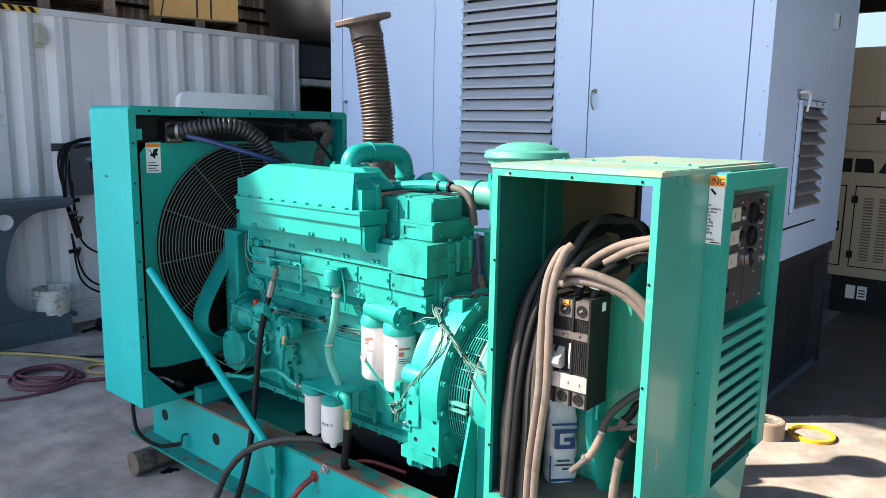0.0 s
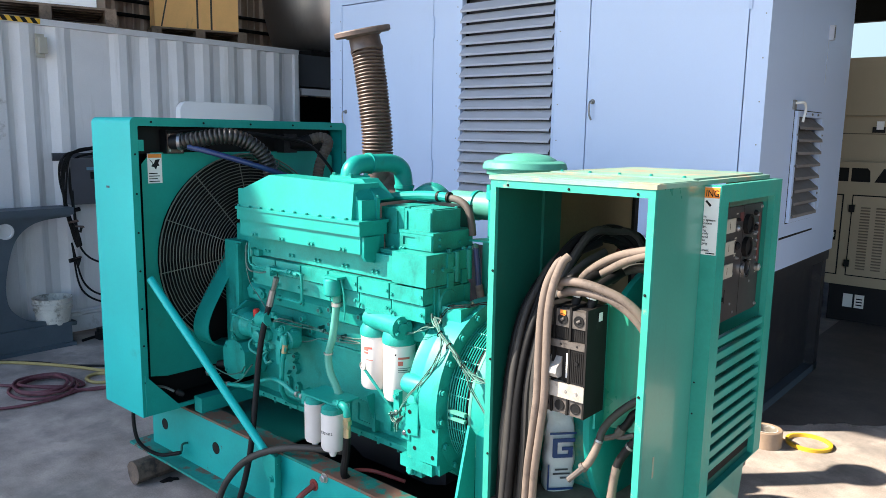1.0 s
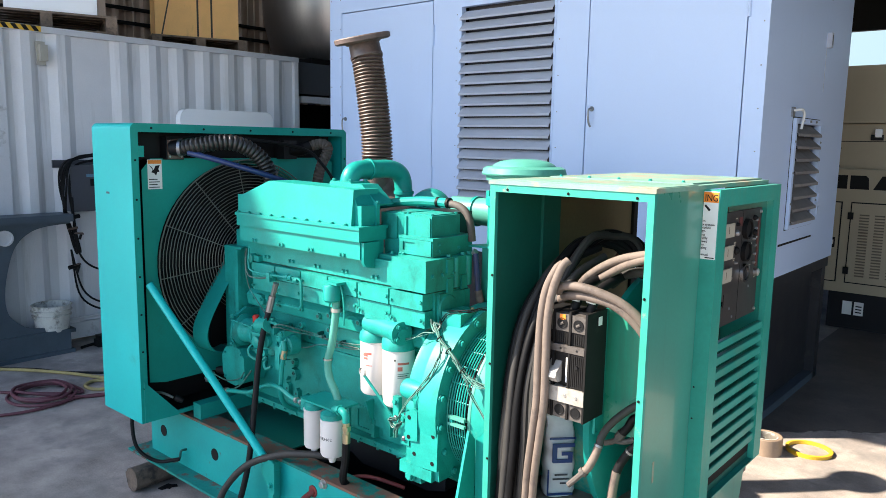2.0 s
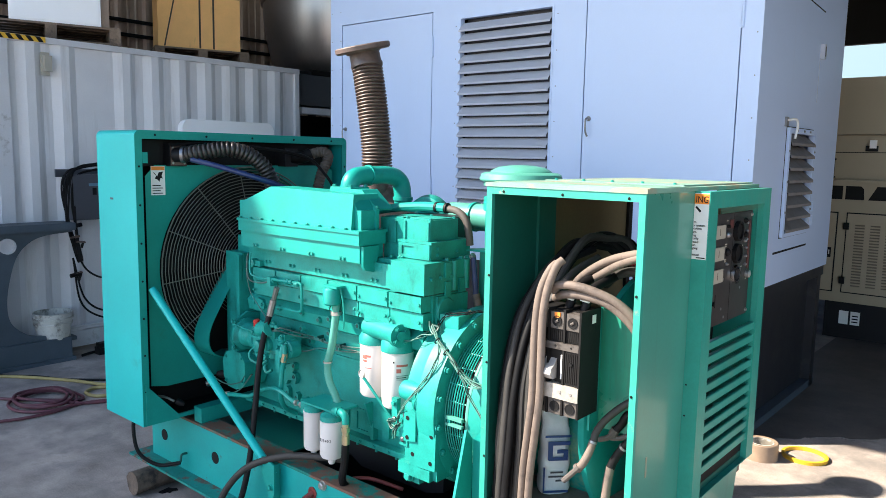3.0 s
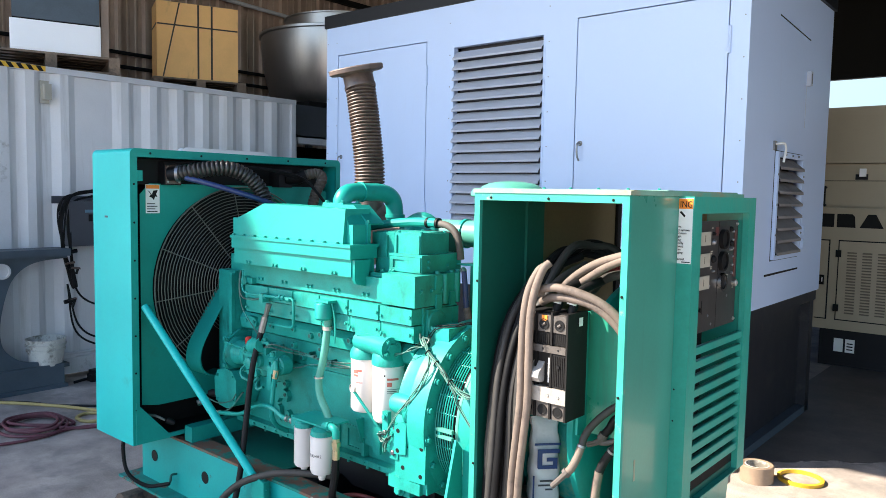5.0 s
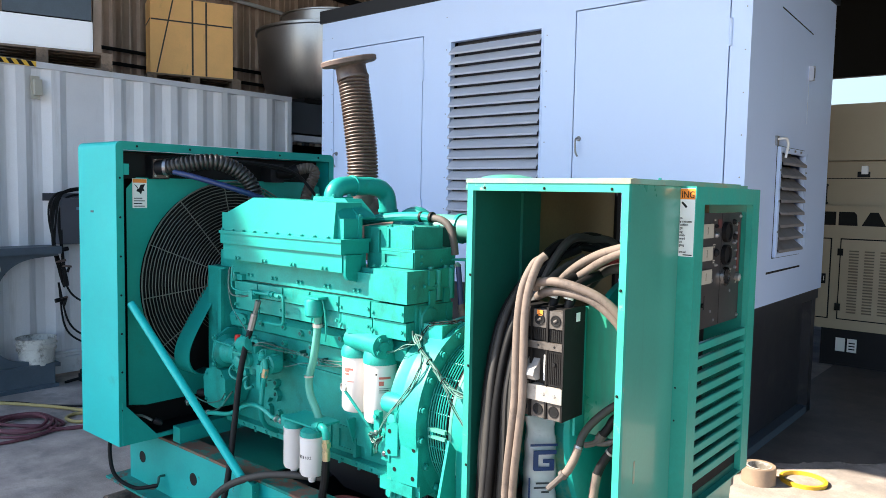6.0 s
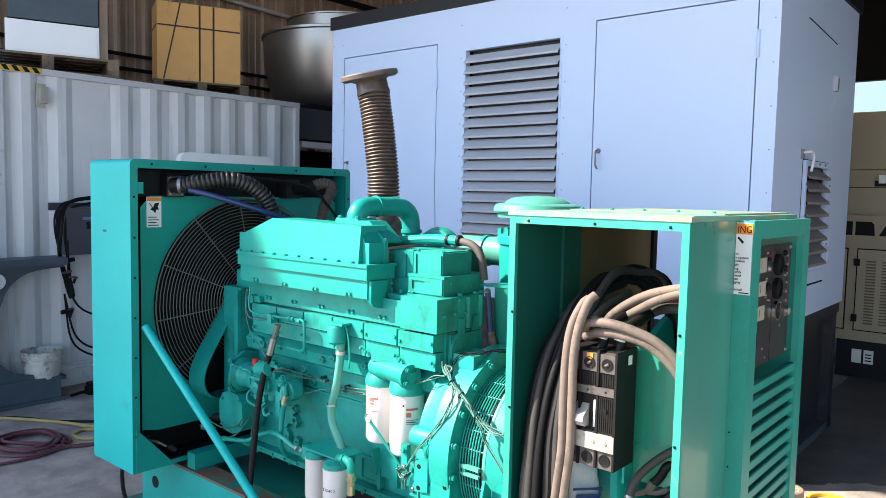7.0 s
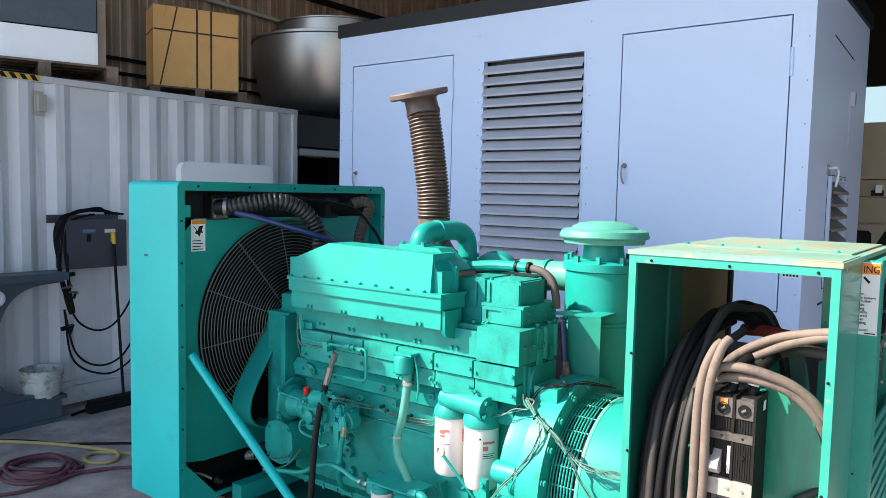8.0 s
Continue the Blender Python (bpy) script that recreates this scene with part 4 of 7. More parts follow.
rail2 = skid_rail(3.0, -1)
part("top_flange", box(-3.28, -0.42, 2.90, 3.004, 0.411, 0.423), TEAL_RUST, rail2, bevel=0.002)
# cross members coloured black to paint in the shade inside the skid
for xa in (-3.27, -2.2, -1.2, -0.5):
    part("cross_member", box(xa, xa + 0.08, 2.181, 2.989, 0.16, 0.34), BLACK_PAINT, gs, bevel=0.003)
part("drip_tray", box(-3.2, -0.5, 2.19, 2.98, 0.145, 0.157), BLACK, gs)
part("deck_plate", box(-3.20, -2.30, 2.271, 2.899, 0.36, 0.368), TEAL_OLD, gs, "dark teal deck plate between the rails")
part("mount_bar", box(-2.865, -2.80, 2.178, 2.97, 0.424, 0.50), TEAL, gs, "teal cross bar under the radiator", bevel=0.006)

# ---- radiator housing ----
HX0, HX1, HY0, HY1, HZ0, HZ1 = -3.274, -2.895, 1.925, 3.225, 0.448, 1.868
hood = part("radiator_housing", box(HX0 + 0.004, HX0 + 0.03, HY0 + 0.022, HY1 - 0.022, HZ0 + 0.004, HZ1 - 0.024), TEAL, gs, "teal sheet steel radiator housing", bevel=0.004)
r_ = 0.028
def arch(y0, y1, z0, z1, r):
    """An open-bottomed sheet profile in y and z with rounded upper corners."""
    p = [(y0, z0)]
    p += [(y0 + r - r * math.cos(radians(a)), z1 - r + r * math.sin(radians(a))) for a in range(0, 91, 15)]
    p += [(y1 - r + r * math.sin(radians(a)), z1 - r + r * math.cos(radians(a))) for a in range(0, 91, 15)]
    return p + [(y1, z0)]


wrap = arch(HY0, HY1, HZ0, HZ1, r_) + list(reversed(arch(HY0 + 0.02, HY1 - 0.02, HZ0, HZ1 - 0.02, 0.012)))
part("wrapper", prism(wrap, "x", HX0, HX1), TEAL_HOUSING, hood, bevel=0.006)
ret = arch(HY0 + 0.001, HY1 - 0.001, HZ0, HZ1 - 0.001, r_ - 0.001) + list(reversed(arch(HY0 + 0.035, HY1 - 0.035, HZ0, HZ1 - 0.04, 0.006)))
part("front_return", prism(ret, "x", HX1 - 0.010, HX1 + 0.001), TEAL, hood, bevel=0.002)
part("bottom_return", box(HX1 - 0.010, HX1 + 0.001, HY0 + 0.036, HY1 - 0.036, HZ0, HZ0 + 0.02), TEAL, hood)
part("corner_gusset", prism([(HY0 + 0.015, 0.655), (HY0 + 0.015, 0.452), (HY0 + 0.185, 0.448), (HY0 + 0.185, 0.466)], "x", HX1 - 0.005, HX1 + 0.008), TEAL, hood, bevel=0.002)
for k in range(5):
    bolt((HX1 + 0.003, HY0 + 0.10 + k * 0.27, HZ1 - 0.021), (1, 0, 0), 0.0042, hood, BLACK)
for k in range(7):
    bolt((HX1 + 0.003, HY0 + 0.017, 0.62 + k * 0.18), (1, 0, 0), 0.0038, hood, BLACK)
    bolt((HX1 + 0.003, HY1 - 0.017, 0.62 + k * 0.18), (1, 0, 0), 0.0038, hood, BLACK)
part("radiator_core", box(HX0 + 0.05, HX0 + 0.20, HY0 + 0.05, HY1 - 0.05, 0.5, 1.83), BLACK, hood)
part("top_tank", box(HX0 + 0.20, HX1 - 0.10, HY0 + 0.05, HY1 - 0.05, 1.70, 1.825), BLACK, hood, bevel=0.006)
# shroud plate with a round opening
seg = 64
R = 0.507
FY, FZ, FX = CY - 0.010, 1.185, HX1 - 0.075
bm = bmesh.new()
sy0, sy1, sz0, sz1 = HY0 + 0.085, HY1 - 0.045, 0.60, 1.705
outer, inner, back = [], [], []
for k in range(seg):
    a = 2 * math.pi * k / seg
    c, s = math.cos(a), math.sin(a)
    f = min(((sy1 - FY) if c > 0 else (FY - sy0)) / max(1e-6, abs(c)), ((sz1 - FZ) if s > 0 else (FZ - sz0)) / max(1e-6, abs(s)))
    outer.append(bm.verts.new((FX, FY + c * f, FZ + s * f)))
    inner.append(bm.verts.new((FX, FY + c * R, FZ + s * R)))
    back.append(bm.verts.new((FX - 0.09, FY + c * R * 0.97, FZ + s * R * 0.97)))
for k in range(seg):
    j = (k + 1) % seg
    bm.faces.new((outer[k], outer[j], inner[j], inner[k]))
    bm.faces.new((inner[k], inner[j], back[j], back[k]))
part("fan_shroud", bm, TEAL_SHROUD, hood)
part("base_panel", box(FX - 0.10, FX - 0.09, HY0 + 0.03, HY1 - 0.03, 0.415, 0.575), BLACK, hood)
part("bottom_pan", box(HX0 + 0.03, HX1 - 0.01, HY0 + 0.025, HY1 - 0.025, 0.455, 0.469), BLACK, hood)
part("core_face", box(FX - 0.12, FX - 0.10, HY0 + 0.022, HY1 - 0.022, 0.50, 1.82), BLACK, hood)
# wire guard: rings on a few spokes, dished slightly
gx = FX + 0.03
guard = part("fan_guard", tube([(gx, FY + 0.512 * math.cos(2 * math.pi * k / 48), FZ + 0.512 * math.sin(2 * math.pi * k / 48)) for k in range(49)], 0.004, 6, smooth_path=False), STEEL, gs, "round wire fan guard")
GUARD = mat("painted_guard_wire", (0.11, 0.125, 0.11), 0.4, vary=0.2)
guard.data.materials[0] = GUARD
for q in range(26):
    rr = 0.10 + q * 0.0158
    dx = 0.035 * (1 - (rr / 0.512) ** 2)
    part("guard_wire", tube([(gx + dx, FY + rr * math.cos(2 * math.pi * k / 44), FZ + rr * math.sin(2 * math.pi * k / 44)) for k in range(45)], 0.0023, 5, smooth_path=False), GUARD, guard)
for k in range(12):
    a = 2 * math.pi * k / 12 + 0.12
    part("guard_spoke", tube([(gx + 0.034, FY + 0.09 * math.cos(a), FZ + 0.09 * math.sin(a)), (gx + 0.022, FY + 0.3 * math.cos(a), FZ + 0.3 * math.sin(a)), (gx - 0.003, FY + 0.512 * math.cos(a), FZ + 0.512 * math.sin(a))], 0.0026, 6), GUARD, guard)
fan = part("fan_hub", lathe((FX - 0.07, FY, FZ), (1, 0, 0), [(0.11, 0), (0.11, 0.06), (0.07, 0.07)], 24), BLACK, gs, "black cooling fan")
for k in range(8):
    a = 2 * math.pi * k / 8 + 0.3
    c, s = math.cos(a), math.sin(a)
    bm = bmesh.new()
    vs = []
    for rr, w_, tw in ((0.08, 0.05, 0.025), (0.27, 0.07, 0.02), (0.46, 0.08, 0.012)):
        for sgn in (-1, 1):
            vs.append(bm.verts.new((FX - 0.05 + sgn * tw, FY + c * rr - s * w_ * sgn, FZ + s * rr + c * w_ * sgn)))
    bm.faces.new((vs[0], vs[1], vs[3], vs[2]))
    bm.faces.new((vs[2], vs[3], vs[5], vs[4]))
    bmesh.ops.solidify(bm, geom=bm.faces[:], thickness=0.004)
    part("blade", bm, BLACK, fan)
# warning label on the shroud
lab = part("warning_label", box(FX, FX + 0.0012, 2.040, 2.112, 1.56, 1.70), PAPER, hood, "white warning label with orange band", smooth=False)
part("band", box(FX + 0.0012, FX + 0.002, 2.042, 2.110, 1.680, 1.698), ORANGE_PRINT, lab, smooth=False)
part("pictogram", prism([(2.048, 1.674), (2.060, 1.666), (2.071, 1.650), (2.080, 1.671), (2.103, 1.674), (2.094, 1.655), (2.100, 1.640), (2.088, 1.642), (2.082, 1.624), (2.072, 1.636), (2.058, 1.640), (2.066, 1.652)], "x", FX + 0.0012, FX + 0.002), BLACK_PRINT, lab, smooth=False)
for k in range(4):
    part("text_bar", box(FX + 0.0012, FX + 0.002, 2.046, 2.100 - 0.012 * (k % 2), 1.567 + k * 0.0125, 1.571 + k * 0.0125), BLACK_PRINT, lab, smooth=False)
part("scratch_mark", box(-3.15, -3.12, HY0 - 0.0015, HY0, 1.535, 1.545), GREY_BOX, hood, smooth=False)

# top hoses of the radiator
fl = part("hose_flange", box(-3.06, -2.935, 2.12, 2.21, 1.70, 1.81), BLACK_PAINT, gs, "black coolant outlet flange", bevel=0.006)
part("flange_face", frame_plate("x", -2.936, 0.006, 2.125, 2.205, 1.705, 1.805, 2.138, 2.192, 1.720, 1.790), RUST, fl)
for ya in (2.135, 2.195):
    for za in (1.715, 1.795):
        bolt((-2.935, ya, za), (1, 0, 0), 0.006, fl, STEEL)
part("coolant_neck", cyl((-2.945, 2.15, 1.755), (-2.905, 2.18, 1.757), 0.036), BLACK_PAINT, gs)
part("hose_clamp", cyl((-2.913, 2.172, 1.757), (-2.902, 2.182, 1.757), 0.0405, seg=24), LATCH, gs)
part("coolant_hose", tube([(-2.905, 2.18, 1.757), (-2.83, 2.215, 1.770), (-2.742, 2.318, 1.788), (-2.702, 2.401, 1.766), (-2.682, 2.471, 1.716), (-2.672, 2.512, 1.652), (-2.668, 2.530, 1.56), (-2.665, 2.538, 1.46)], 0.0355, 20, 10, ribs=(0.021, 0.0036, 0.9)), HOSE, gs, "ribbed black coolant hose")
part("hose_flange", box(-3.06, -2.905, 2.785, 2.872, 1.70, 1.80), BLACK_PAINT, gs, bevel=0.006)
part("coolant_hose", tube([(-2.895, 2.935, 1.762), (-2.87, 2.968, 1.778), (-2.845, 3.0, 1.784), (-2.825, 3.022, 1.768), (-2.825, 3.018, 1.732), (-2.835, 2.993, 1.68), (-2.84, 2.968, 1.60), (-2.84, 2.95, 1.48)], 0.0285, 18, 10, ribs=(0.017, 0.0018, 1.0)), HOSE_TAN, gs, "dusty tan coolant hose")
part("hose_elbow", tube([(-2.925, 2.83, 1.75), (-2.91, 2.88, 1.75), (-2.90, 2.91, 1.755), (-2.885, 2.945, 1.772)], 0.034, 16), RUBBER, gs)
part("blue_hose", tube([(-2.845, 2.18, 1.735), (-2.765, 2.245, 1.712), (-2.675, 2.345, 1.674), (-2.622, 2.45, 1.637), (-2.605, 2.56, 1.60), (-2.60, 2.70, 1.555)], 0.0135, 12), BLUE_HOSE, gs, "dark blue hose")
part("vent_hose", tube([(-2.90, 2.25, 1.795), (-2.80, 2.5, 1.80), (-2.70, 2.75, 1.76), (-2.64, 2.85, 1.66), (-2.6, 2.9, 1.55)], 0.008, 8), RUBBER, gs)
part("vent_hose", tube([(-2.92, 2.12, 1.80), (-2.91, 2.3, 1.815), (-2.88, 2.6, 1.80), (-2.80, 2.9, 1.74)], 0.007, 8), RUBBER, gs)
part("hanger_tab", box(HX1 - 0.02, HX1 + 0.004, HY0 + 0.035, HY0 + 0.06, 1.715, 1.765), TEAL, gs, bevel=0.003)
part("drain_pipe", tube([(-2.97, 2.02, 0.565), (-2.92, 2.05, 0.565), (-2.88, 2.08, 0.545)], 0.006), GUARD, gs)
part("drain_tap", lathe((-2.86, 2.08, 0.55), (0.6, 0.6, -0.4), [(0.015, 0), (0.015, 0.025), (0.01, 0.04)], 10), RUBBER, gs)
# stay rod from the housing to the skid
stay = part("stay_rod", cyl((-2.885, 1.985, 1.12), (-2.165, 2.145, 0.36), 0.0185, seg=16), TEAL_HOUSING, gs, "teal tubular stay rod")
part("stay_foot", prism([(-2.22, 0.44), (-2.13, 0.42), (-2.13, 0.28), (-2.16, 0.27), (-2.22, 0.36)], "y", 2.118, 2.129), TEAL, stay, bevel=0.002)
bolt((-2.155, 2.118, 0.315), (0, -1, 0), 0.012, stay, TEAL)

# ---- engine: block, pan, heads ----
blk = part("engine_block", box(-2.72, -1.48, 2.43, 2.86, 0.52, 1.06), TEAL_CAST, gs, "teal painted cast iron engine block", bevel=0.008)
# pan coloured black to paint in the dark gap below the block
part("oil_pan", prism([(-2.70, 0.53), (-1.50, 0.53), (-1.50, 0.36), (-1.60, 0.33), (-2.0, 0.33), (-2.2, 0.42), (-2.70, 0.46)], "y", 2.52, 2.80), BLACK_PAINT, gs, "oil pan coloured black for the shade below the block", bevel=0.01)
part("pan_flange", box(-2.72, -1.47, 2.385, 2.87, 0.515, 0.54), TEAL_CAST, blk, bevel=0.004)
for k in range(14):
    bolt((-2.66 + k * 0.088, 2.385, 0.527), (0, -1, 0), 0.007, blk, TEAL_CAST)
part("block_rail", prism([(2.43, 0.98), (2.385, 1.0), (2.375, 1.05), (2.40, 1.075), (2.45, 1.075)], "x", -2.68, -1.50), TEAL_CAST, blk, bevel=0.005)
# bosses and plugs on the block's side
for bx, bz in ((-2.25, 1.045), (-2.25, 0.97), (-2.24, 0.905), (-2.06, 1.045), (-2.06, 0.98), (-2.05, 0.905), (-2.13, 1.03), (-1.87, 1.045), (-2.30, 0.92), (-1.88, 0.96), (-2.42, 1.04)):
    by_ = 2.385 if bz > 0.965 else 2.43
    b_ = part("boss", lathe((bx, by_, bz), (0, -1, 0), [(0.0155, 0), (0.013, 0.020), (0.008, 0.020), (0.007, 0.006)], 16), TEAL_CAST, blk)
    part("plug", lathe((bx, by_ - 0.012, bz), (0, -1, 0), [(0.0085, 0), (0.0085, 0.009)], 10), PLUG, b_)
for bx, bz, h in ((-2.43, 0.575, 0.065), (-2.36, 0.575, 0.05), (-2.29, 0.57, 0.045), (-2.17, 0.575, 0.05), (-2.07, 0.57, 0.05)):
    l_ = part("lug", prism([(bx, bz), (bx + 0.032, bz), (bx + 0.032, bz + h), (bx + 0.016, bz + h + 0.01), (bx, bz + h * 0.8)], "y", 2.408, 2.432), TEAL_CAST, blk, bevel=0.005)
    part("plug", lathe((bx + 0.016, 2.408, bz + h * 0.7), (0, -1, 0), [(0.006, 0), (0.006, 0.001)], 10), PLUG, l_)
part("line_bracket", prism([(-2.44, 0.66), (-2.415, 0.66), (-2.40, 0.685), (-2.36, 0.69), (-2.345, 0.675), (-2.335, 0.70), (-2.345, 0.725), (-2.37, 0.73), (-2.35, 0.745), (-2.345, 0.77), (-2.36, 0.778), (-2.395, 0.765), (-2.44, 0.755)], "y", 2.405, 2.432), TEAL_CAST, blk, bevel=0.004)
for px_, pz_ in ((-2.358, 0.762), (-2.356, 0.708), (-2.425, 0.74)):
    part("plug", lathe((px_, 2.405, pz_), (0, -1, 0), [(0.009, 0), (0.009, 0.003), (0.006, 0.003), (0.006, 0.001)], 10), PLUG, blk)
part("casting_rib", box(-2.66, -1.50, 2.418, 2.432, 0.862, 0.872), TEAL_CAST, blk, bevel=0.004)
part("casting_rib", box(-2.66, -1.50, 2.420, 2.432, 1.005, 1.018), TEAL_CAST, blk, bevel=0.004)
part("cast_panel", frame_plate("y", 2.422, 0.010, -1.945, -1.84, 0.545, 0.655, -1.930, -1.855, 0.560, 0.640), TEAL_CAST, blk)
part("cast_panel", frame_plate("y", 2.422, 0.010, -2.20, -1.985, 0.545, 0.650, -2.185, -2.0, 0.560, 0.636), TEAL_CAST, blk)
part("cast_rib", box(-1.820, -1.802, 2.400, 2.432, 0.545, 0.628), TEAL_CAST, blk, bevel=0.006)
bolt((-1.835, 2.420, 0.612), (0, -1, 0), 0.014, blk, TEAL_CAST)
part("side_cover", box(-1.86, -1.62, 2.405, 2.432, 0.60, 0.76), TEAL_CAST, blk, bevel=0.012)
part("side_rib", box(-1.74, -1.70, 2.392, 2.41, 0.58, 0.75), TEAL_CAST, blk, bevel=0.01)
bolt((-1.72, 2.392, 0.72), (0, -1, 0), 0.011, blk, TEAL_CAST)
# lower head deck with six port covers
head = part("cylinder_head", box(-2.64, -1.458, 2.385, 2.59, 1.085, 1.232), TEAL_CAST, gs, "teal cast iron cylinder head deck", bevel=0.006)
for k in range(6):
    xa = -2.560 + k * 0.1836
    c_ = part("port_cover", box(xa, xa + 0.1745, 2.325, 2.388, 1.168, 1.230), TEAL_CAST, head, bevel=0.007)
    part("port_cover", box(xa, xa + 0.178, 2.335, 2.388, 1.098, 1.163), TEAL_CAST, head, bevel=0.007)
    for dz in (1.13, 1.20):
        bolt((xa + 0.166, 2.326, dz), (0, -1, 0), 0.0065, c_, TEAL_CAST)
        bolt((xa + 0.010, 2.326, dz - 0.01), (0, -1, 0), 0.0065, c_, TEAL_CAST)
part("gasket", box(-2.63, -1.462, 2.356, 2.585, 1.2325, 1.2375), PLUG, head)
up = part("upper_head", box(-2.62, -1.455, 2.348, 2.598, 1.238, 1.336), TEAL_CAST, gs, "teal upper head casting", bevel=0.008)
for k in range(6):
    for d_ in (0, 0.026):
        bolt((-2.48 + k * 0.18 + d_, 2.348, 1.262), (0, -1, 0), 0.0075, up, TEAL_CAST)
part("rear_step", box(-1.63, -1.450, 2.322, 2.600, 1.2385, 1.362), TEAL_CAST, up, bevel=0.012)
part("end_plate", box(-1.460, -1.447, 2.40, 2.58, 1.10, 1.225), TEAL_CAST, head, bevel=0.006)
part("end_boss", lathe((-1.447, 2.45, 1.165), (1, 0, 0), [(0.055, 0), (0.05, 0.006), (0.03, 0.008)], 24), TEAL_CAST, head)
part("end_boss", box(-1.456, -1.445, 2.55, 2.585, 1.10, 1.225), TEAL_CAST, head, bevel=0.005)
for yy, zz in ((2.455, 1.345), (2.46, 1.27), (2.545, 1.275)):
    part("end_boss", box(-1.452, -1.442, yy - 0.016, yy + 0.016, zz - 0.045, zz + 0.012), TEAL_CAST, up, bevel=0.006)
part("end_column", cyl((-1.451, 2.50, 1.242), (-1.451, 2.50, 1.360), 0.013, seg=14), TEAL_CAST, up)
part("end_column", cyl((-1.451, 2.575, 1.242), (-1.451, 2.575, 1.360), 0.013, seg=14), TEAL_CAST, up)
for k in range(3):
    bolt((-1.450, 2.36 + k * 0.06, 1.30), (1, 0, 0), 0.008, up, TEAL_CAST)
# rear rocker boxes
rk = part("rocker_box", box(-1.812, -1.683, 2.445, 2.66, 1.408, 1.516), TEAL_CAST, gs, "teal rocker cover", bevel=0.014)
part("rocker_base", box(-1.786, -1.692, 2.44, 2.67, 1.337, 1.409), TEAL_CAST, rk, bevel=0.006)
part("corner_rib", box(-1.728, -1.716, 2.438, 2.447, 1.415, 1.505), TEAL_CAST, rk, bevel=0.004)
part("top_pad", box(-1.80, -1.695, 2.46, 2.645, 1.515, 1.520), TEAL_CAST, rk, bevel=0.002)
rk2 = part("rocker_box", box(-1.657, -1.510, 2.420, 2.592, 1.432, 1.520), TEAL_CAST, gs, "teal rocker cover", bevel=0.014)
part("rocker_base", box(-1.660, -1.486, 2.400, 2.645, 1.363, 1.433), TEAL_CAST, rk2, bevel=0.006)
part("base_lip", box(-1.664, -1.482, 2.396, 2.648, 1.427, 1.437), TEAL_CAST, rk2, bevel=0.003)
part("inset_frame", frame_plate("y", 2.394, 0.006, -1.658, -1.490, 1.366, 1.426, -1.640, -1.575, 1.380, 1.414), TEAL_CAST, rk2)
part("corner_rib", box(-1.528, -1.514, 2.414, 2.424, 1.438, 1.512), TEAL_CAST, rk2, bevel=0.004)
part("corner_rib", box(-1.652, -1.640, 2.414, 2.424, 1.438, 1.512), TEAL_CAST, rk2, bevel=0.004)
part("top_pad", box(-1.645, -1.522, 2.435, 2.58, 1.519, 1.524), TEAL_CAST, rk2, bevel=0.002)
for xa in (-1.645, -1.522):
    for ya in (2.434, 2.58):
        bolt((xa, ya, 1.520), (0, 0, 1), 0.007, rk2, TEAL_CAST)
for yy, zz in ((2.44, 1.41), (2.44, 1.385), (2.56, 1.39)):
    bolt((-1.486, yy, zz), (1, 0, 0), 0.007, rk2, TEAL_CAST)
part("deck_step", box(-1.76, -1.665, 2.38, 2.47, 1.330, 1.352), TEAL_CAST, rk2, bevel=0.004)
for xa in (-1.69, -1.645, -1.63):
    bolt((xa, 2.388, 1.362), (0, -0.3, 1), 0.007, rk2, TEAL_CAST)
for yy in (2.475, 2.565, 2.605):
    part("hold_down", cyl((-1.468, yy, 1.352), (-1.468, yy, 1.372), 0.011, seg=6), TEAL_CAST, rk2)
part("zinc_nut", cyl((-1.452, 2.612, 1.362), (-1.440, 2.612, 1.374), 0.013, seg=8), STEEL, rk2)
# aftercooler along the near side
ac = part("aftercooler", box(-2.585, -1.765, 2.28, 2.412, 1.335, 1.408), TEAL, gs, "teal aftercooler housing over the heads", bevel=0.006)
part("mid_tray", box(-2.59, -1.757, 2.268, 2.420, 1.408, 1.455), TEAL, ac, bevel=0.005)
part("flange", box(-2.595, -1.752, 2.262, 2.426, 1.455, 1.468), TEAL, ac, bevel=0.003)
for k in range(10):
    bolt((-2.58 + k * 0.082, 2.272, 1.468), (0, 0, 1), 0.007, ac, TEAL_CAST)
for k in range(4):
    for d_ in (0, 0.022):
        bolt((-2.48 + k * 0.2 + d_, 2.28, 1.346), (0, -1, 0), 0.0075, ac, TEAL_CAST)
cover = prism([(-2.58, 1.468), (-2.58, 1.545), (-2.37, 1.622), (-1.815, 1.612), (-1.815, 1.468)], "y", 2.278, 2.43)
for v in cover.verts:
    v.co.y += 0.10 * max(0.0, v.co.z - 1.468) if v.co.y < 2.3 else 0.0
part("cover", cover, TEAL, ac, bevel=0.012, seg=3)
part("end_box", box(-1.83, -1.778, 2.30, 2.40, 1.468, 1.548), TEAL, ac, bevel=0.006)
hip = bmesh.new()
hv = [hip.verts.new(p) for p in ((-1.83, 2.298, 1.545), (-1.83, 2.298, 1.606), (-1.83, 2.40, 1.606), (-1.778, 2.40, 1.546), (-1.80, 2.30, 1.545))]
for q in ((0, 1, 4), (1, 2, 3, 4), (0, 4, 3)):
    hip.faces.new([hv[k] for k in q])
part("hip", hip, TEAL, ac)
part("end_lug", box(-2.60, -2.565, 2.285, 2.32, 1.468, 1.55), TEAL, ac, bevel=0.006)
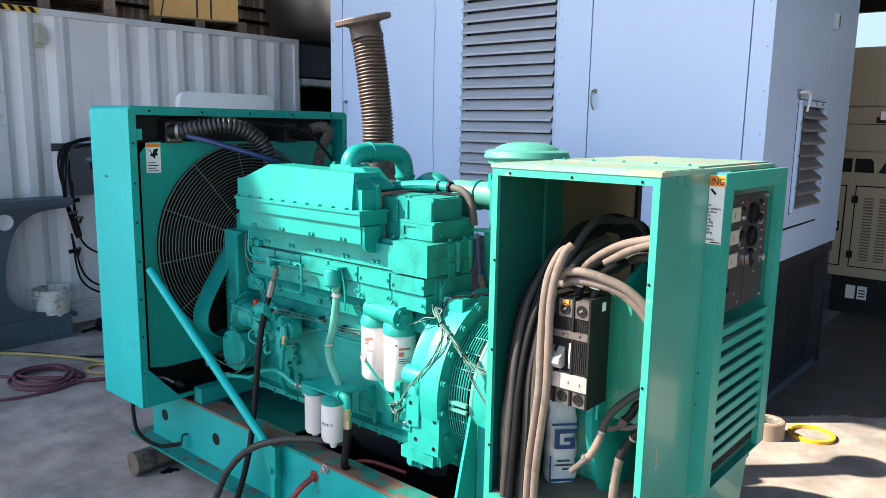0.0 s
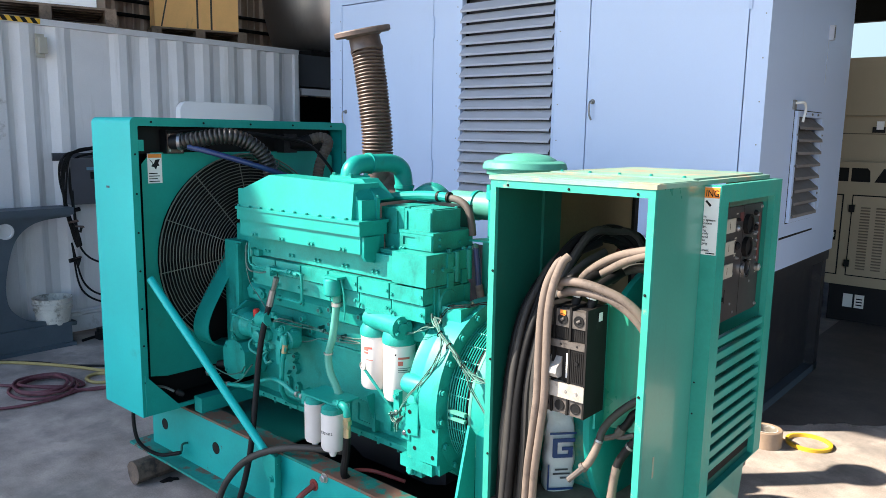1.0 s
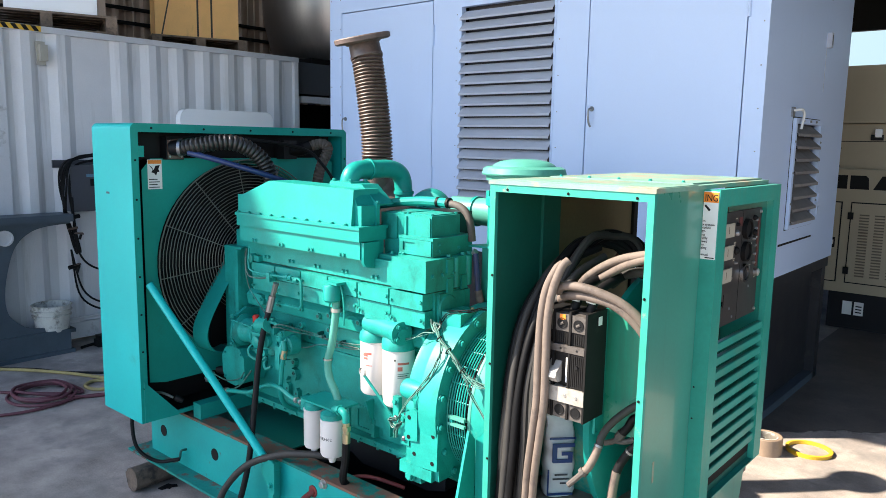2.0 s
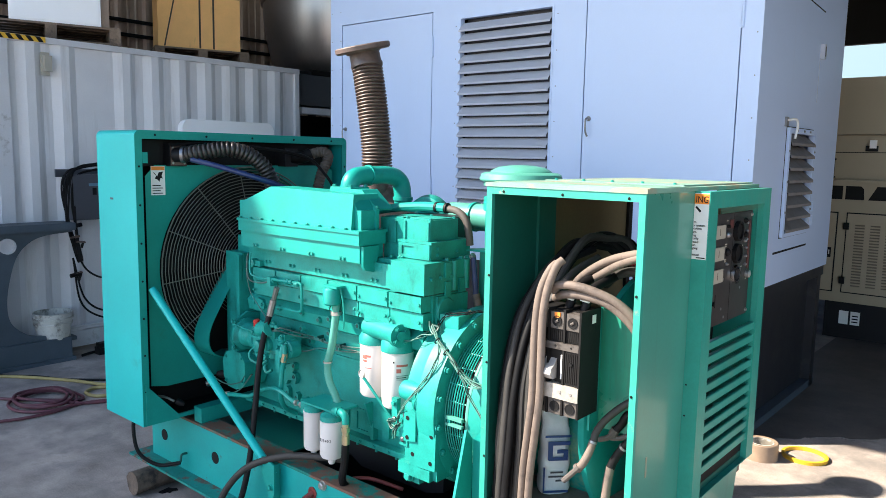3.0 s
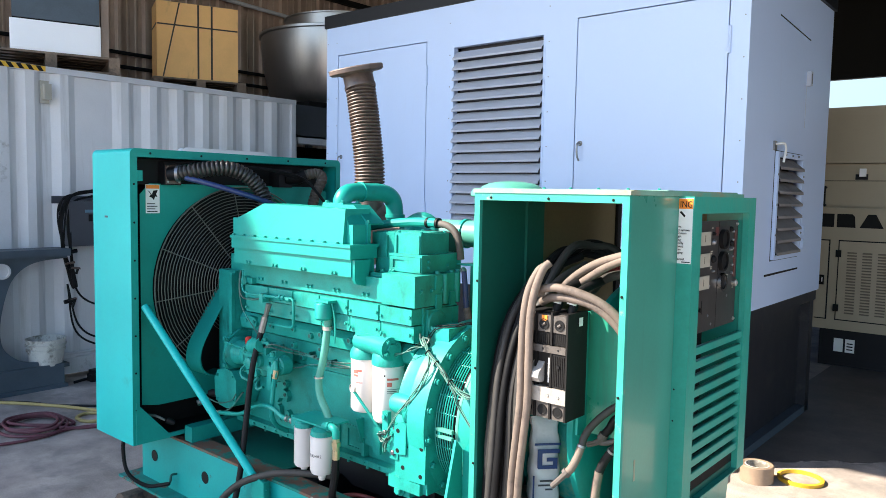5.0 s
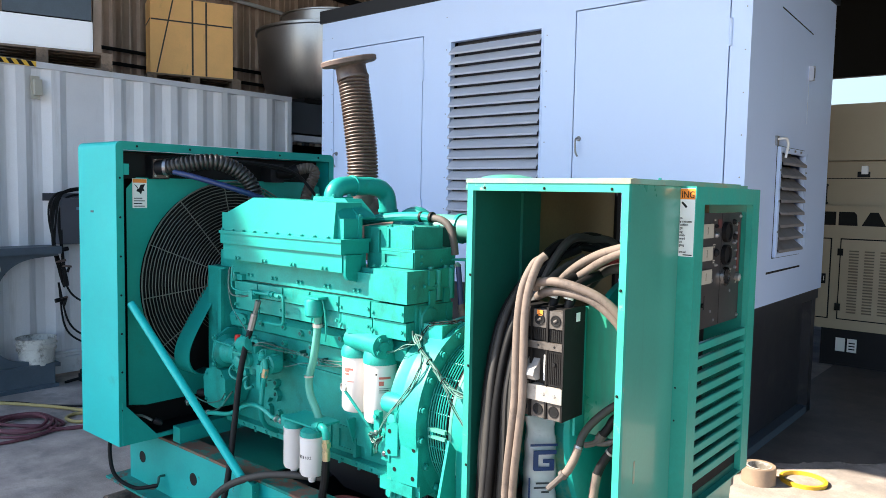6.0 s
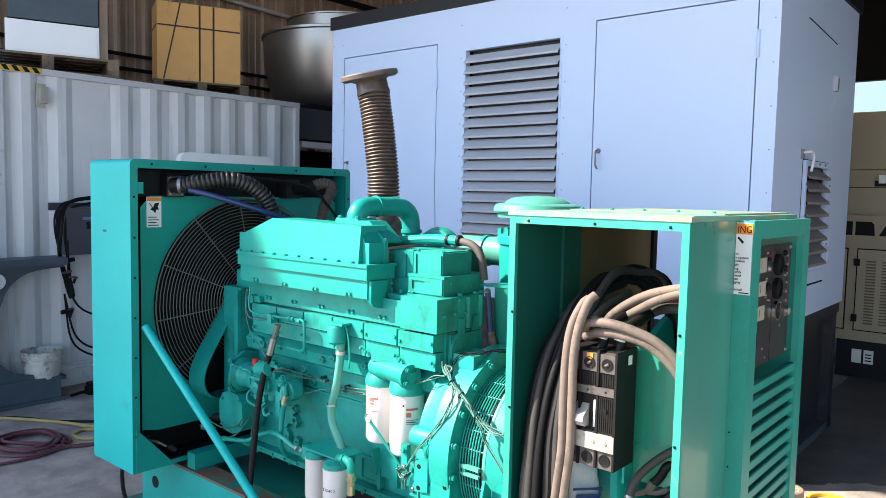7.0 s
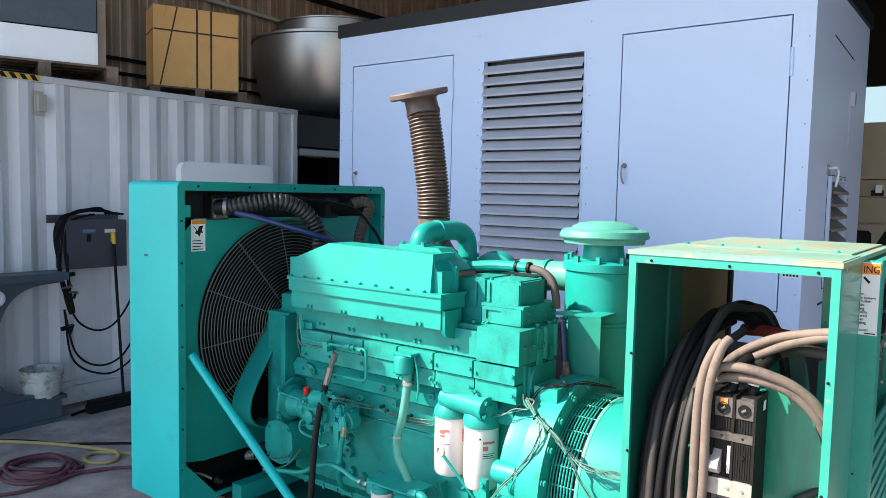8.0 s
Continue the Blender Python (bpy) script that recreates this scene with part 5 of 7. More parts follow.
part("end_bracket", prism([(2.285, 1.405), (2.285, 1.325), (2.298, 1.306), (2.345, 1.296), (2.362, 1.33), (2.375, 1.405)], "x", -1.764, -1.748), TEAL, ac, bevel=0.005)
part("end_rib", box(-1.79, -1.768, 2.375, 2.392, 1.468, 1.556), TEAL, ac, bevel=0.004)
bolt((-1.775, 2.384, 1.556), (0, 0, 1), 0.008, ac, TEAL_CAST)
part("elbow_base", prism([(-2.06, 1.56), (-1.775, 1.545), (-1.765, 1.552), (-1.86, 1.628), (-2.06, 1.628)], "y", 2.378, 2.47), TEAL, ac, bevel=0.008)
part("drain_elbow", lathe((-2.59, 2.38, 1.51), (-1, 0, 0), [(0.03, 0), (0.03, 0.05), (0.02, 0.07)], 14), BLACK, ac)
# crossover elbow to the turbocharger
xo = part("crossover_pipe", tube([(-2.0, 2.44, 1.60), (-2.0, 2.442, 1.645), (-2.0, 2.47, 1.674), (-2.0, 2.53, 1.682), (-2.0, 2.60, 1.682), (-2.0, 2.67, 1.682), (-1.998, 2.73, 1.668), (-1.994, 2.76, 1.63), (-1.99, 2.768, 1.54)], 0.041, 18, 8), TEAL, gs, "teal crossover air pipe")
part("flange", box(-2.065, -1.935, 2.385, 2.495, 1.618, 1.634), TEAL, xo, bevel=0.006)
for xa in (-2.052, -1.948):
    for ya in (2.397, 2.483):
        bolt((xa, ya, 1.634), (0, 0, 1), 0.009, xo, TEAL_CAST)
part("collar", cyl((-1.99, 2.766, 1.565), (-1.99, 2.766, 1.58), 0.047, seg=20), TEAL, xo)
part("split_line", cyl((-2.0, 2.545, 1.682), (-2.0, 2.555, 1.682), 0.047, seg=20), TEAL, xo)
tb = part("turbocharger", lathe((-1.89, 2.84, 1.48), (0.25, -1, 0.1), [(0.05, -0.08), (0.10, -0.05), (0.115, 0), (0.10, 0.045), (0.05, 0.06), (0.03, 0.09)], 28), TEAL_CAST, gs, "teal turbocharger housing")
part("outlet", tube([(-1.80, 2.90, 1.50), (-1.72, 2.91, 1.50), (-1.62, 2.92, 1.50), (-1.50, 2.92, 1.50)], 0.062, 18), TEAL_FADED, tb)
part("band", cyl((-1.68, 2.915, 1.50), (-1.665, 2.915, 1.50), 0.068, seg=24), TEAL, tb)
part("turbine_elbow", tube([(-2.02, 2.90, 1.44), (-2.12, 2.92, 1.46), (-2.21, 2.89, 1.52), (-2.26, 2.86, 1.60)], 0.075, 16), RUST_PINK, tb)
part("oil_line", tube([(-1.98, 2.57, 1.525), (-1.86, 2.60, 1.545), (-1.75, 2.62, 1.556), (-1.66, 2.62, 1.558), (-1.60, 2.62, 1.556)], 0.02, 10), TEAL, gs)
# black block added to make the gap behind the rocker boxes dark
part("exhaust_manifold", box(-2.45, -1.62, 2.70, 2.81, 1.34, 1.512), BLACK_PAINT, gs, bevel=0.015)
part("bypass_hose", tube([(-1.61, 2.62, 1.556), (-1.54, 2.62, 1.548), (-1.495, 2.622, 1.515), (-1.478, 2.625, 1.46), (-1.475, 2.63, 1.41)], 0.0155, 12), CABLE_GREY, gs, "dusty grey rubber hose")
for xa in (-1.655, -1.60):
    part("hose_band", cyl((xa, 2.62, 1.557), (xa + 0.012, 2.62, 1.557), 0.0225, seg=16), RUBBER, gs)
part("hose_joint", cyl((-1.66, 2.62, 1.558), (-1.60, 2.62, 1.556), 0.018), TEAL_CAST, gs)
# exhaust
ex = part("exhaust_pipe", tube([(-2.252, 2.85, 1.725), (-2.255, 2.85, 1.80), (-2.263, 2.848, 1.88), (-2.277, 2.845, 1.98), (-2.291, 2.843, 2.07), (-2.311, 2.84, 2.18), (-2.318, 2.84, 2.215)], 0.0715, 32, 10, ribs=(0.0164, 0.0056, 0.9)), RUST, gs, "rusty brown bellows exhaust pipe")
part("lower_pipe", cyl((-2.250, 2.85, 1.50), (-2.251, 2.85, 1.70), 0.070, seg=28), RUST, ex)
part("lower_flange", lathe((-2.251, 2.85, 1.668), (0, 0, 1), [(0.070, 0), (0.078, 0.003), (0.079, 0.020), (0.074, 0.024), (0.0735, 0.05), (0.078, 0.056)], 32), RUST_PINK, ex)
part("upper_pipe", lathe((-2.316, 2.84, 2.205), (-0.26, -0.06, 1.0), [(0.079, 0), (0.080, 0.012), (0.076, 0.022), (0.075, 0.092)], 32), RUST, ex)
part("top_flange", lathe((-2.343, 2.836, 2.288), (-0.07, -0.22, 1.0), [(0.080, -0.016), (0.090, -0.008), (0.128, -0.006), (0.137, 0.000), (0.138, 0.018), (0.134, 0.023), (0.09, 0.024), (0.075, 0.02), (0.07, -0.02)], 48), RUST_PINK, ex)
# air cleaner
al = part("air_cleaner", lathe((-1.415, 2.90, 1.06), (0, 0, 1), [(0.13, -0.03), (0.155, 0.0), (0.158, 0.03), (0.150, 0.04), (0.150, 0.27), (0.156, 0.275), (0.156, 0.285), (0.150, 0.29), (0.150, 0.48), (0.160, 0.485), (0.160, 0.515), (0.14, 0.525)], 40), TEAL, gs, "teal round air cleaner")
part("neck", lathe((-1.415, 2.90, 1.585), (0, 0, 1), [(0.085, 0), (0.078, 0.07), (0.095, 0.085)], 28), TEAL, al)
part("rain_cap", lathe((-1.415, 2.90, 1.662), (0, 0, 1), [(0.09, -0.008), (0.160, -0.01), (0.163, 0.010), (0.176, 0.012), (0.179, 0.018), (0.172, 0.040), (0.158, 0.047), (0.134, 0.049), (0.128, 0.056), (0.10, 0.070), (0.05, 0.078), (0.0, 0.08)], 48), TEAL_FADED, al)
for k in range(10):
    a = k * 0.628
    part("clip", box(-1.415 + 0.148 * math.cos(a) - 0.008, -1.415 + 0.148 * math.cos(a) + 0.008, 2.90 + 0.148 * math.sin(a) - 0.008, 2.90 + 0.148 * math.sin(a) + 0.008, 1.575, 1.605), TEAL, al, bevel=0.003)
part("mount_plate", box(-1.430, -1.295, 2.64, 2.648, 1.14, 1.392), TEAL_OLD, gs, bevel=0.002)
part("mount_tab", prism([(-1.50, 2.62), (-1.30, 2.648), (-1.30, 2.78), (-1.44, 2.74)], "z", 1.386, 1.394), TEAL, gs, bevel=0.002)
part("blue_line", tube([(-1.436, 2.605, 1.365), (-1.430, 2.608, 1.30), (-1.424, 2.612, 1.21)], 0.0115), BLUE_HOSE, gs)
part("line_boot", cyl((-1.424, 2.612, 1.215), (-1.41, 2.62, 1.14), 0.0155, seg=12), CABLE_TAN, gs)

# ---- engine front: gear case, belt guard, pumps ----
gc = part("gear_case", box(-2.83, -2.69, 2.355, 2.86, 0.60, 1.28), TEAL_CAST, gs, "teal gear case", bevel=0.012)
for k in range(7):
    bolt((-2.70, 2.355, 0.70 + k * 0.085), (0, -1, 0), 0.008, gc, TEAL_CAST)
part("case_flange", box(-2.715, -2.69, 2.335, 2.357, 0.62, 1.27), TEAL_CAST, gc, bevel=0.004)
part("case_top", box(-2.79, -2.66, 2.40, 2.60, 1.27, 1.36), TEAL_CAST, gc, bevel=0.01)
part("pulley", lathe((-2.80, CY, 0.80), (-1, 0, 0), [(0.15, 0), (0.15, 0.03), (0.12, 0.04), (0.15, 0.05), (0.15, 0.08), (0.05, 0.08)], 32), BLACK, gs, "black crankshaft pulley")
gpts = [(2.44, 1.23), (2.385, 1.14), (2.315, 1.03), (2.255, 0.93), (2.228, 0.86), (2.23, 0.80), (2.262, 0.755), (2.32, 0.735), (2.37, 0.745)]
line = [(p.x, p.y) for p in spline([(a, b, 0) for a, b in gpts], 6)]
gp = line + [(a + 0.006, b + 0.006) for a, b in reversed(line)]
# black sheet added to darken the gap between belt guard and gear case
part("guard_back", prism([(p.x + 0.004, p.y + 0.004) for p in spline([(a, b, 0) for a, b in gpts], 4)] + [(2.50, 0.745), (2.50, 1.23)], "x", -2.925, -2.915), BLACK, gs)
part("belt_guard", prism(gp, "x", -2.93, -2.80), TEAL, gs, "teal curved belt guard", bevel=0)
fp = part("fuel_pump", lathe((-2.69, 2.34, 0.83), (1, 0, 0), [(0.075, 0), (0.08, 0.02), (0.06, 0.03), (0.055, 0.10), (0.062, 0.11), (0.062, 0.14), (0.045, 0.15)], 26), TEAL_CAST, gs, "teal fuel injection pump")
part("pump_flange", prism([(2.27, 0.80), (2.30, 0.74), (2.42, 0.73), (2.43, 0.92), (2.36, 0.935), (2.29, 0.90)], "x", -2.71, -2.69), TEAL_CAST, fp, bevel=0.006)
part("pump_body", box(-2.55, -2.42, 2.285, 2.42, 0.76, 0.89), TEAL_CAST, fp, bevel=0.012)
part("governor", box(-2.42, -2.335, 2.27, 2.40, 0.80, 0.88), TEAL_CAST, fp, bevel=0.012)
part("governor_end", box(-2.335, -2.30, 2.285, 2.38, 0.795, 0.895), TEAL_CAST, fp, bevel=0.008)
part("solenoid", cyl((-2.46, 2.27, 0.90), (-2.37, 2.26, 0.92), 0.035), TEAL_CAST, fp)
part("solenoid_base", box(-2.47, -2.36, 2.28, 2.36, 0.86, 0.895), TEAL_CAST, fp, bevel=0.008)
part("pump_cap", lathe((-2.40, 2.27, 0.84), (0, -1, 0), [(0.032, 0), (0.032, 0.02), (0.02, 0.026)], 16), TEAL_CAST, fp)
part("pump_cap", lathe((-2.50, 2.285, 0.81), (0, -1, 0), [(0.028, 0), (0.028, 0.015), (0.015, 0.02)], 16), TEAL_CAST, fp)
part("pump_rib", box(-2.545, -2.425, 2.277, 2.287, 0.80, 0.812), TEAL_CAST, fp, bevel=0.003)
part("pump_rib", box(-2.545, -2.425, 2.277, 2.287, 0.845, 0.855), TEAL_CAST, fp, bevel=0.003)
part("pump_neck", lathe((-2.47, 2.33, 0.885), (0, 0, 1), [(0.032, 0), (0.030, 0.02), (0.022, 0.022), (0.022, 0.035)], 16), TEAL_CAST, fp)
part("valve_block", box(-2.40, -2.345, 2.262, 2.30, 0.875, 0.925), TEAL_CAST, fp, bevel=0.006)
part("valve_cap", lathe((-2.372, 2.275, 0.925), (0, 0, 1), [(0.018, 0), (0.018, 0.012), (0.011, 0.014), (0.011, 0.026)], 12), TEAL_CAST, fp)
part("outlet_elbow", tube([(-2.30, 2.275, 0.845), (-2.285, 2.262, 0.838), (-2.287, 2.258, 0.80)], 0.013, 10), TEAL_CAST, fp)
part("inlet_union", cyl((-2.43, 2.262, 0.775), (-2.43, 2.285, 0.775), 0.017, seg=6), TEAL_CAST, fp)
part("lower_lobe", lathe((-2.49, 2.30, 0.752), (0, 0, 1), [(0.02, 0), (0.034, 0.008), (0.036, 0.03)], 16), TEAL_CAST, fp)
part("lower_lobe", lathe((-2.39, 2.295, 0.765), (0, 0, 1), [(0.014, 0), (0.026, 0.008), (0.028, 0.04)], 16), TEAL_CAST, fp)
part("end_plug", lathe((-2.30, 2.33, 0.85), (1, 0, 0), [(0.026, 0), (0.024, 0.016), (0.012, 0.018)], 14), TEAL_CAST, fp)
part("tie_rod", cyl((-2.69, 2.272, 0.885), (-2.55, 2.28, 0.875), 0.005, seg=8), TEAL_CAST, fp)
part("governor_cap", lathe((-2.30, 2.345, 0.825), (0, -1, 0), [(0.044, 0), (0.044, 0.05), (0.036, 0.056), (0.036, 0.064), (0.018, 0.066), (0.016, 0.078)], 24), TEAL_CAST, fp)
for k in range(5):
    part("cap_screw", lathe((-2.30 + 0.037 * math.cos(k * 1.257), 2.29, 0.825 + 0.037 * math.sin(k * 1.257)), (0, -1, 0), [(0.006, 0), (0.006, 0.008)], 6), TEAL_CAST, fp)
part("pump_pipe", tube([(-2.47, 2.30, 0.915), (-2.46, 2.27, 0.935), (-2.42, 2.255, 0.93), (-2.385, 2.262, 0.905)], 0.007, 8), TEAL_CAST, fp)
part("pump_pipe", tube([(-2.53, 2.285, 0.80), (-2.54, 2.262, 0.775), (-2.52, 2.255, 0.745), (-2.45, 2.262, 0.735), (-2.42, 2.275, 0.76)], 0.006, 8), TEAL_CAST, fp)
for xa, za in ((-2.69, 0.90), (-2.69, 0.77)):
    bolt((xa, 2.275, za), (0, -1, 0), 0.010, fp, TEAL_CAST)
for xa, za in ((-2.54, 0.775), (-2.44, 0.875), (-2.41, 0.815), (-2.33, 0.865), (-2.33, 0.812)):
    part("screw_head", lathe((xa, 2.278, za), (0, -1, 0), [(0.009, 0), (0.009, 0.008), (0.005, 0.008), (0.004, 0.003)], 10), TEAL_CAST, fp)
fp.location = (0.035, 0.0, 0.055)
part("red_cap", lathe((-2.568, 2.325, 0.885), (0, 0, 1), [(0.016, 0), (0.017, 0.03), (0.012, 0.036)], 14), RED_CAP, fp, "red plastic cap")
for xa, za in ((-2.53, 0.875), (-2.44, 0.78), (-2.318, 0.883), (-2.318, 0.805), (-2.405, 0.87)):
    bolt((xa, 2.278, za), (0, -1, 0), 0.0085, fp, TEAL_CAST)
part("throttle_arm", box(-2.33, -2.30, 2.255, 2.275, 0.72, 0.83), TEAL_CAST, fp, bevel=0.004)
acc = part("accessory_cover", prism([(-2.83, 0.725), (-2.80, 0.77), (-2.74, 0.788), (-2.68, 0.78), (-2.645, 0.74), (-2.64, 0.66), (-2.665, 0.61), (-2.72, 0.588), (-2.79, 0.595), (-2.825, 0.64)], "y", 2.29, 2.42), TEAL_CAST, gs, "teal accessory drive cover", bevel=0.03, seg=3)
for xa, za in ((-2.80, 0.745), (-2.67, 0.755), (-2.665, 0.64), (-2.80, 0.622)):
    bolt((xa, 2.29, za), (0, -1, 0), 0.007, acc, TEAL_CAST)
acc.location = (0.055, 0.0, 0.015)
part("sender", lathe((-2.83, 2.31, 0.64), (-0.8, -0.5, 0), [(0.02, 0), (0.02, 0.03), (0.012, 0.05)], 12), BLACK, acc)
part("fuel_line", tube([(-2.72, 2.25, 0.575), (-2.66, 2.245, 0.592), (-2.573, 2.245, 0.607), (-2.50, 2.245, 0.620), (-2.455, 2.245, 0.637), (-2.373, 2.245, 0.680), (-2.295, 2.243, 0.704), (-2.219, 2.24, 0.700), (-2.159, 2.238, 0.682), (-2.087, 2.235, 0.680), (-2.04, 2.23, 0.678)], 0.010, 10), TEAL, gs)
part("line_fitting", cyl((-2.73, 2.252, 0.572), (-2.66, 2.245, 0.593), 0.0135, seg=8), STEEL, gs)
part("pump_hose", tube([(-2.245, 2.265, 0.915), (-2.236, 2.262, 0.86), (-2.255, 2.262, 0.795), (-2.266, 2.262, 0.70), (-2.275, 2.27, 0.65), (-2.28, 2.30, 0.60), (-2.28, 2.36, 0.56)], 0.0115, 10), TEAL, gs)
part("hose_ferrule", cyl((-2.244, 2.262, 0.835), (-2.236, 2.264, 0.875), 0.0145, seg=8), BRASS, gs)
part("pump_stem", lathe((-2.285, 2.285, 0.905), (0, -0.2, 1), [(0.020, 0), (0.020, 0.02), (0.013, 0.022), (0.013, 0.04)], 12), TEAL_CAST, gs)
part("pump_lever", prism([(-2.36, 0.955), (-2.30, 0.965), (-2.285, 0.985), (-2.30, 0.995), (-2.365, 0.975)], "y", 2.262, 2.270), TEAL_CAST, gs, bevel=0.002)
part("lever_pivot", lathe((-2.345, 2.272, 0.967), (0, -1, 0), [(0.012, 0), (0.012, 0.014), (0.007, 0.016)], 10), TEAL_CAST, gs)
part("drain_stub", tube([(-2.40, 2.285, 0.80), (-2.395, 2.268, 0.775), (-2.37, 2.262, 0.76), (-2.34, 2.268, 0.775)], 0.0075, 8), TEAL_CAST, gs)
# injector rail piping on the heads
rb_ = part("rail_block", box(-2.388, -2.362, 2.280, 2.318, 1.165, 1.206), TEAL, gs, bevel=0.004)
part("block_nut", cyl((-2.362, 2.292, 1.192), (-2.345, 2.291, 1.193), 0.0115, seg=6), TEAL_CAST, rb_)
part("rail_pipe", tube([(-2.562, 2.30, 1.295), (-2.554, 2.288, 1.235), (-2.548, 2.286, 1.20), (-2.525, 2.286, 1.172), (-2.48, 2.287, 1.168), (-2.43, 2.288, 1.172), (-2.388, 2.29, 1.182)], 0.0042, 8), WIRE, gs)
part("rail_pipe", tube([(-2.541, 2.30, 1.30), (-2.532, 2.288, 1.235), (-2.518, 2.286, 1.203), (-2.48, 2.287, 1.195), (-2.43, 2.288, 1.194), (-2.388, 2.29, 1.196)], 0.0042, 8), TEAL, gs)
part("rail_pipe", tube([(-2.362, 2.29, 1.198), (-2.30, 2.285, 1.199), (-2.175, 2.285, 1.204), (-2.152, 2.285, 1.202), (-2.143, 2.285, 1.185), (-2.142, 2.285, 1.11), (-2.146, 2.286, 1.085), (-2.17, 2.29, 1.073), (-2.26, 2.305, 1.068), (-2.36, 2.32, 1.062)], 0.0062, 8), TEAL, gs)
part("rail_valve", cyl((-2.255, 2.284, 1.200), (-2.205, 2.284, 1.203), 0.0115, seg=8), TEAL, gs)
part("valve_nut", cyl((-2.238, 2.284, 1.201), (-2.226, 2.284, 1.202), 0.0155, seg=6), TEAL_CAST, gs)
part("rail_valve", cyl((-2.19, 2.284, 1.197), (-2.165, 2.284, 1.198), 0.010, seg=8), TEAL_CAST, gs)
part("thin_line", tube([(-2.560, 2.292, 1.285), (-2.552, 2.284, 1.21), (-2.538, 2.284, 1.15), (-2.517, 2.286, 1.105), (-2.465, 2.29, 1.054), (-2.414, 2.29, 1.012), (-2.40, 2.30, 0.985)], 0.0024, 6), WIRE, gs)
part("oval_plug", lathe((-2.565, 2.348, 1.247), (0, -1, 0), [(0.022, 0), (0.021, 0.03), (0.012, 0.034)], 18), TEAL_CAST, gs)
part("plug_lug", box(-2.545, -2.505, 2.325, 2.35, 1.235, 1.262), TEAL_CAST, gs, bevel=0.008)
oc = part("oval_cover", prism([(-2.622, 1.040), (-2.612, 1.062), (-2.59, 1.068), (-2.545, 1.062), (-2.527, 1.046), (-2.53, 1.022), (-2.56, 1.012), (-2.61, 1.018)], "y", 2.365, 2.385), TEAL_CAST, gs, bevel=0.006)
for xa in (-2.605, -2.545):
    bolt((xa, 2.365, 1.042), (0, -1, 0), 0.008, oc, TEAL_CAST)
# breather can and draught tube
bt = part("breather_can", lathe((-1.955, 2.30, 1.125), (0, 0, 1), [(0.030, 0.01), (0.038, 0.018), (0.040, 0.075), (0.036, 0.082), (0.02, 0.088)], 24), TEAL, gs, "teal crankcase breather")
part("breather_cap", box(-1.985, -1.90, 2.275, 2.335, 1.212, 1.222), TEAL, bt, bevel=0.005)
part("breather_tube", tube([(-1.945, 2.315, 1.14), (-1.95, 2.31, 1.05), (-1.965, 2.305, 0.95), (-1.985, 2.30, 0.87), (-1.975, 2.30, 0.80), (-1.935, 2.30, 0.74), (-1.91, 2.30, 0.69)], 0.0165, 14), TEAL_FADED, bt)
part("clamp", cyl((-1.946, 2.315, 1.09), (-1.946, 2.315, 1.105), 0.024, seg=16), STEEL, bt)
part("clamp", cyl((-1.985, 2.30, 0.875), (-1.985, 2.30, 0.882), 0.021, seg=16), STEEL, bt)
part("chain_hanger", tube([(-1.905, 2.30, 1.215), (-1.89, 2.302, 1.16), (-1.885, 2.304, 1.09), (-1.892, 2.306, 1.04)], 0.004, 6), TEAL_CAST, bt)

# ---- spin-on filters ----
def filter_can(x, y, z0, z1, r, white, parent, name):
    f = part(name, lathe((x, y, z0), (0, 0, 1), [(r * 0.55, 0), (r * 0.88, 0.004), (r, 0.016), (r, z1 - z0 - 0.006), (r * 1.03, z1 - z0 - 0.004), (r * 1.03, z1 - z0)], 36), white, parent)
    return f


def on_can(x, y, r, a0, a1, z0, z1, material, parent, name):
    """A printed patch that lies on the can's round side, between two angles (degrees from -y)."""
    bm = bmesh.new()
    n = 5
    cols = []
    for k in range(n + 1):
        a = radians(a0 + (a1 - a0) * k / n)
        cols.append([bm.verts.new((x + (r + 0.0008) * math.sin(a), y - (r + 0.0008) * math.cos(a), z)) for z in (z0, z1)])
    for a, b in zip(cols, cols[1:]):
        bm.faces.new((a[0], b[0], b[1], a[1]))
    return part(name, bm, material, parent)


fa = filter_can(-1.79, 2.395, 0.755, 0.985, 0.064, WHITE_CAN, gs, "oil_filter")
fb = filter_can(-1.632, 2.37, 0.748, 0.985, 0.065, WHITE_CAN, gs, "oil_filter")
for f_ in (fa, fb):
    f_["label"] = "white spin-on oil filter with red print"
on_can(-1.79, 2.395, 0.0645, -6, 14, 0.926, 0.941, RED_PRINT, fa, "logo_shape")
on_can(-1.79, 2.395, 0.0645, 4, 30, 0.934, 0.943, RED_PRINT, fa, "text_bar")
on_can(-1.79, 2.395, 0.0645, -4, 14, 0.913, 0.922, RED_PRINT, fa, "logo_shape")
on_can(-1.79, 2.395, 0.0645, 4, 33, 0.8865, 0.8895, RED_PRINT, fa, "text_bar")
for k in range(4):
    on_can(-1.79, 2.395, 0.0645, 78 + k * 7, 82 + k * 7, 0.895, 0.945, RED_PRINT, fa, "text_bar")
on_can(-1.632, 2.37, 0.0655, 40, 57, 0.906, 0.923, RED_PRINT, fb, "logo_shape")
on_can(-1.632, 2.37, 0.0655, 40, 82, 0.931, 0.940, RED_PRINT, fb, "text_bar")
on_can(-1.632, 2.37, 0.0655, 28, 33, 0.946, 0.953, BLACK_PRINT, fb, "text_bar")
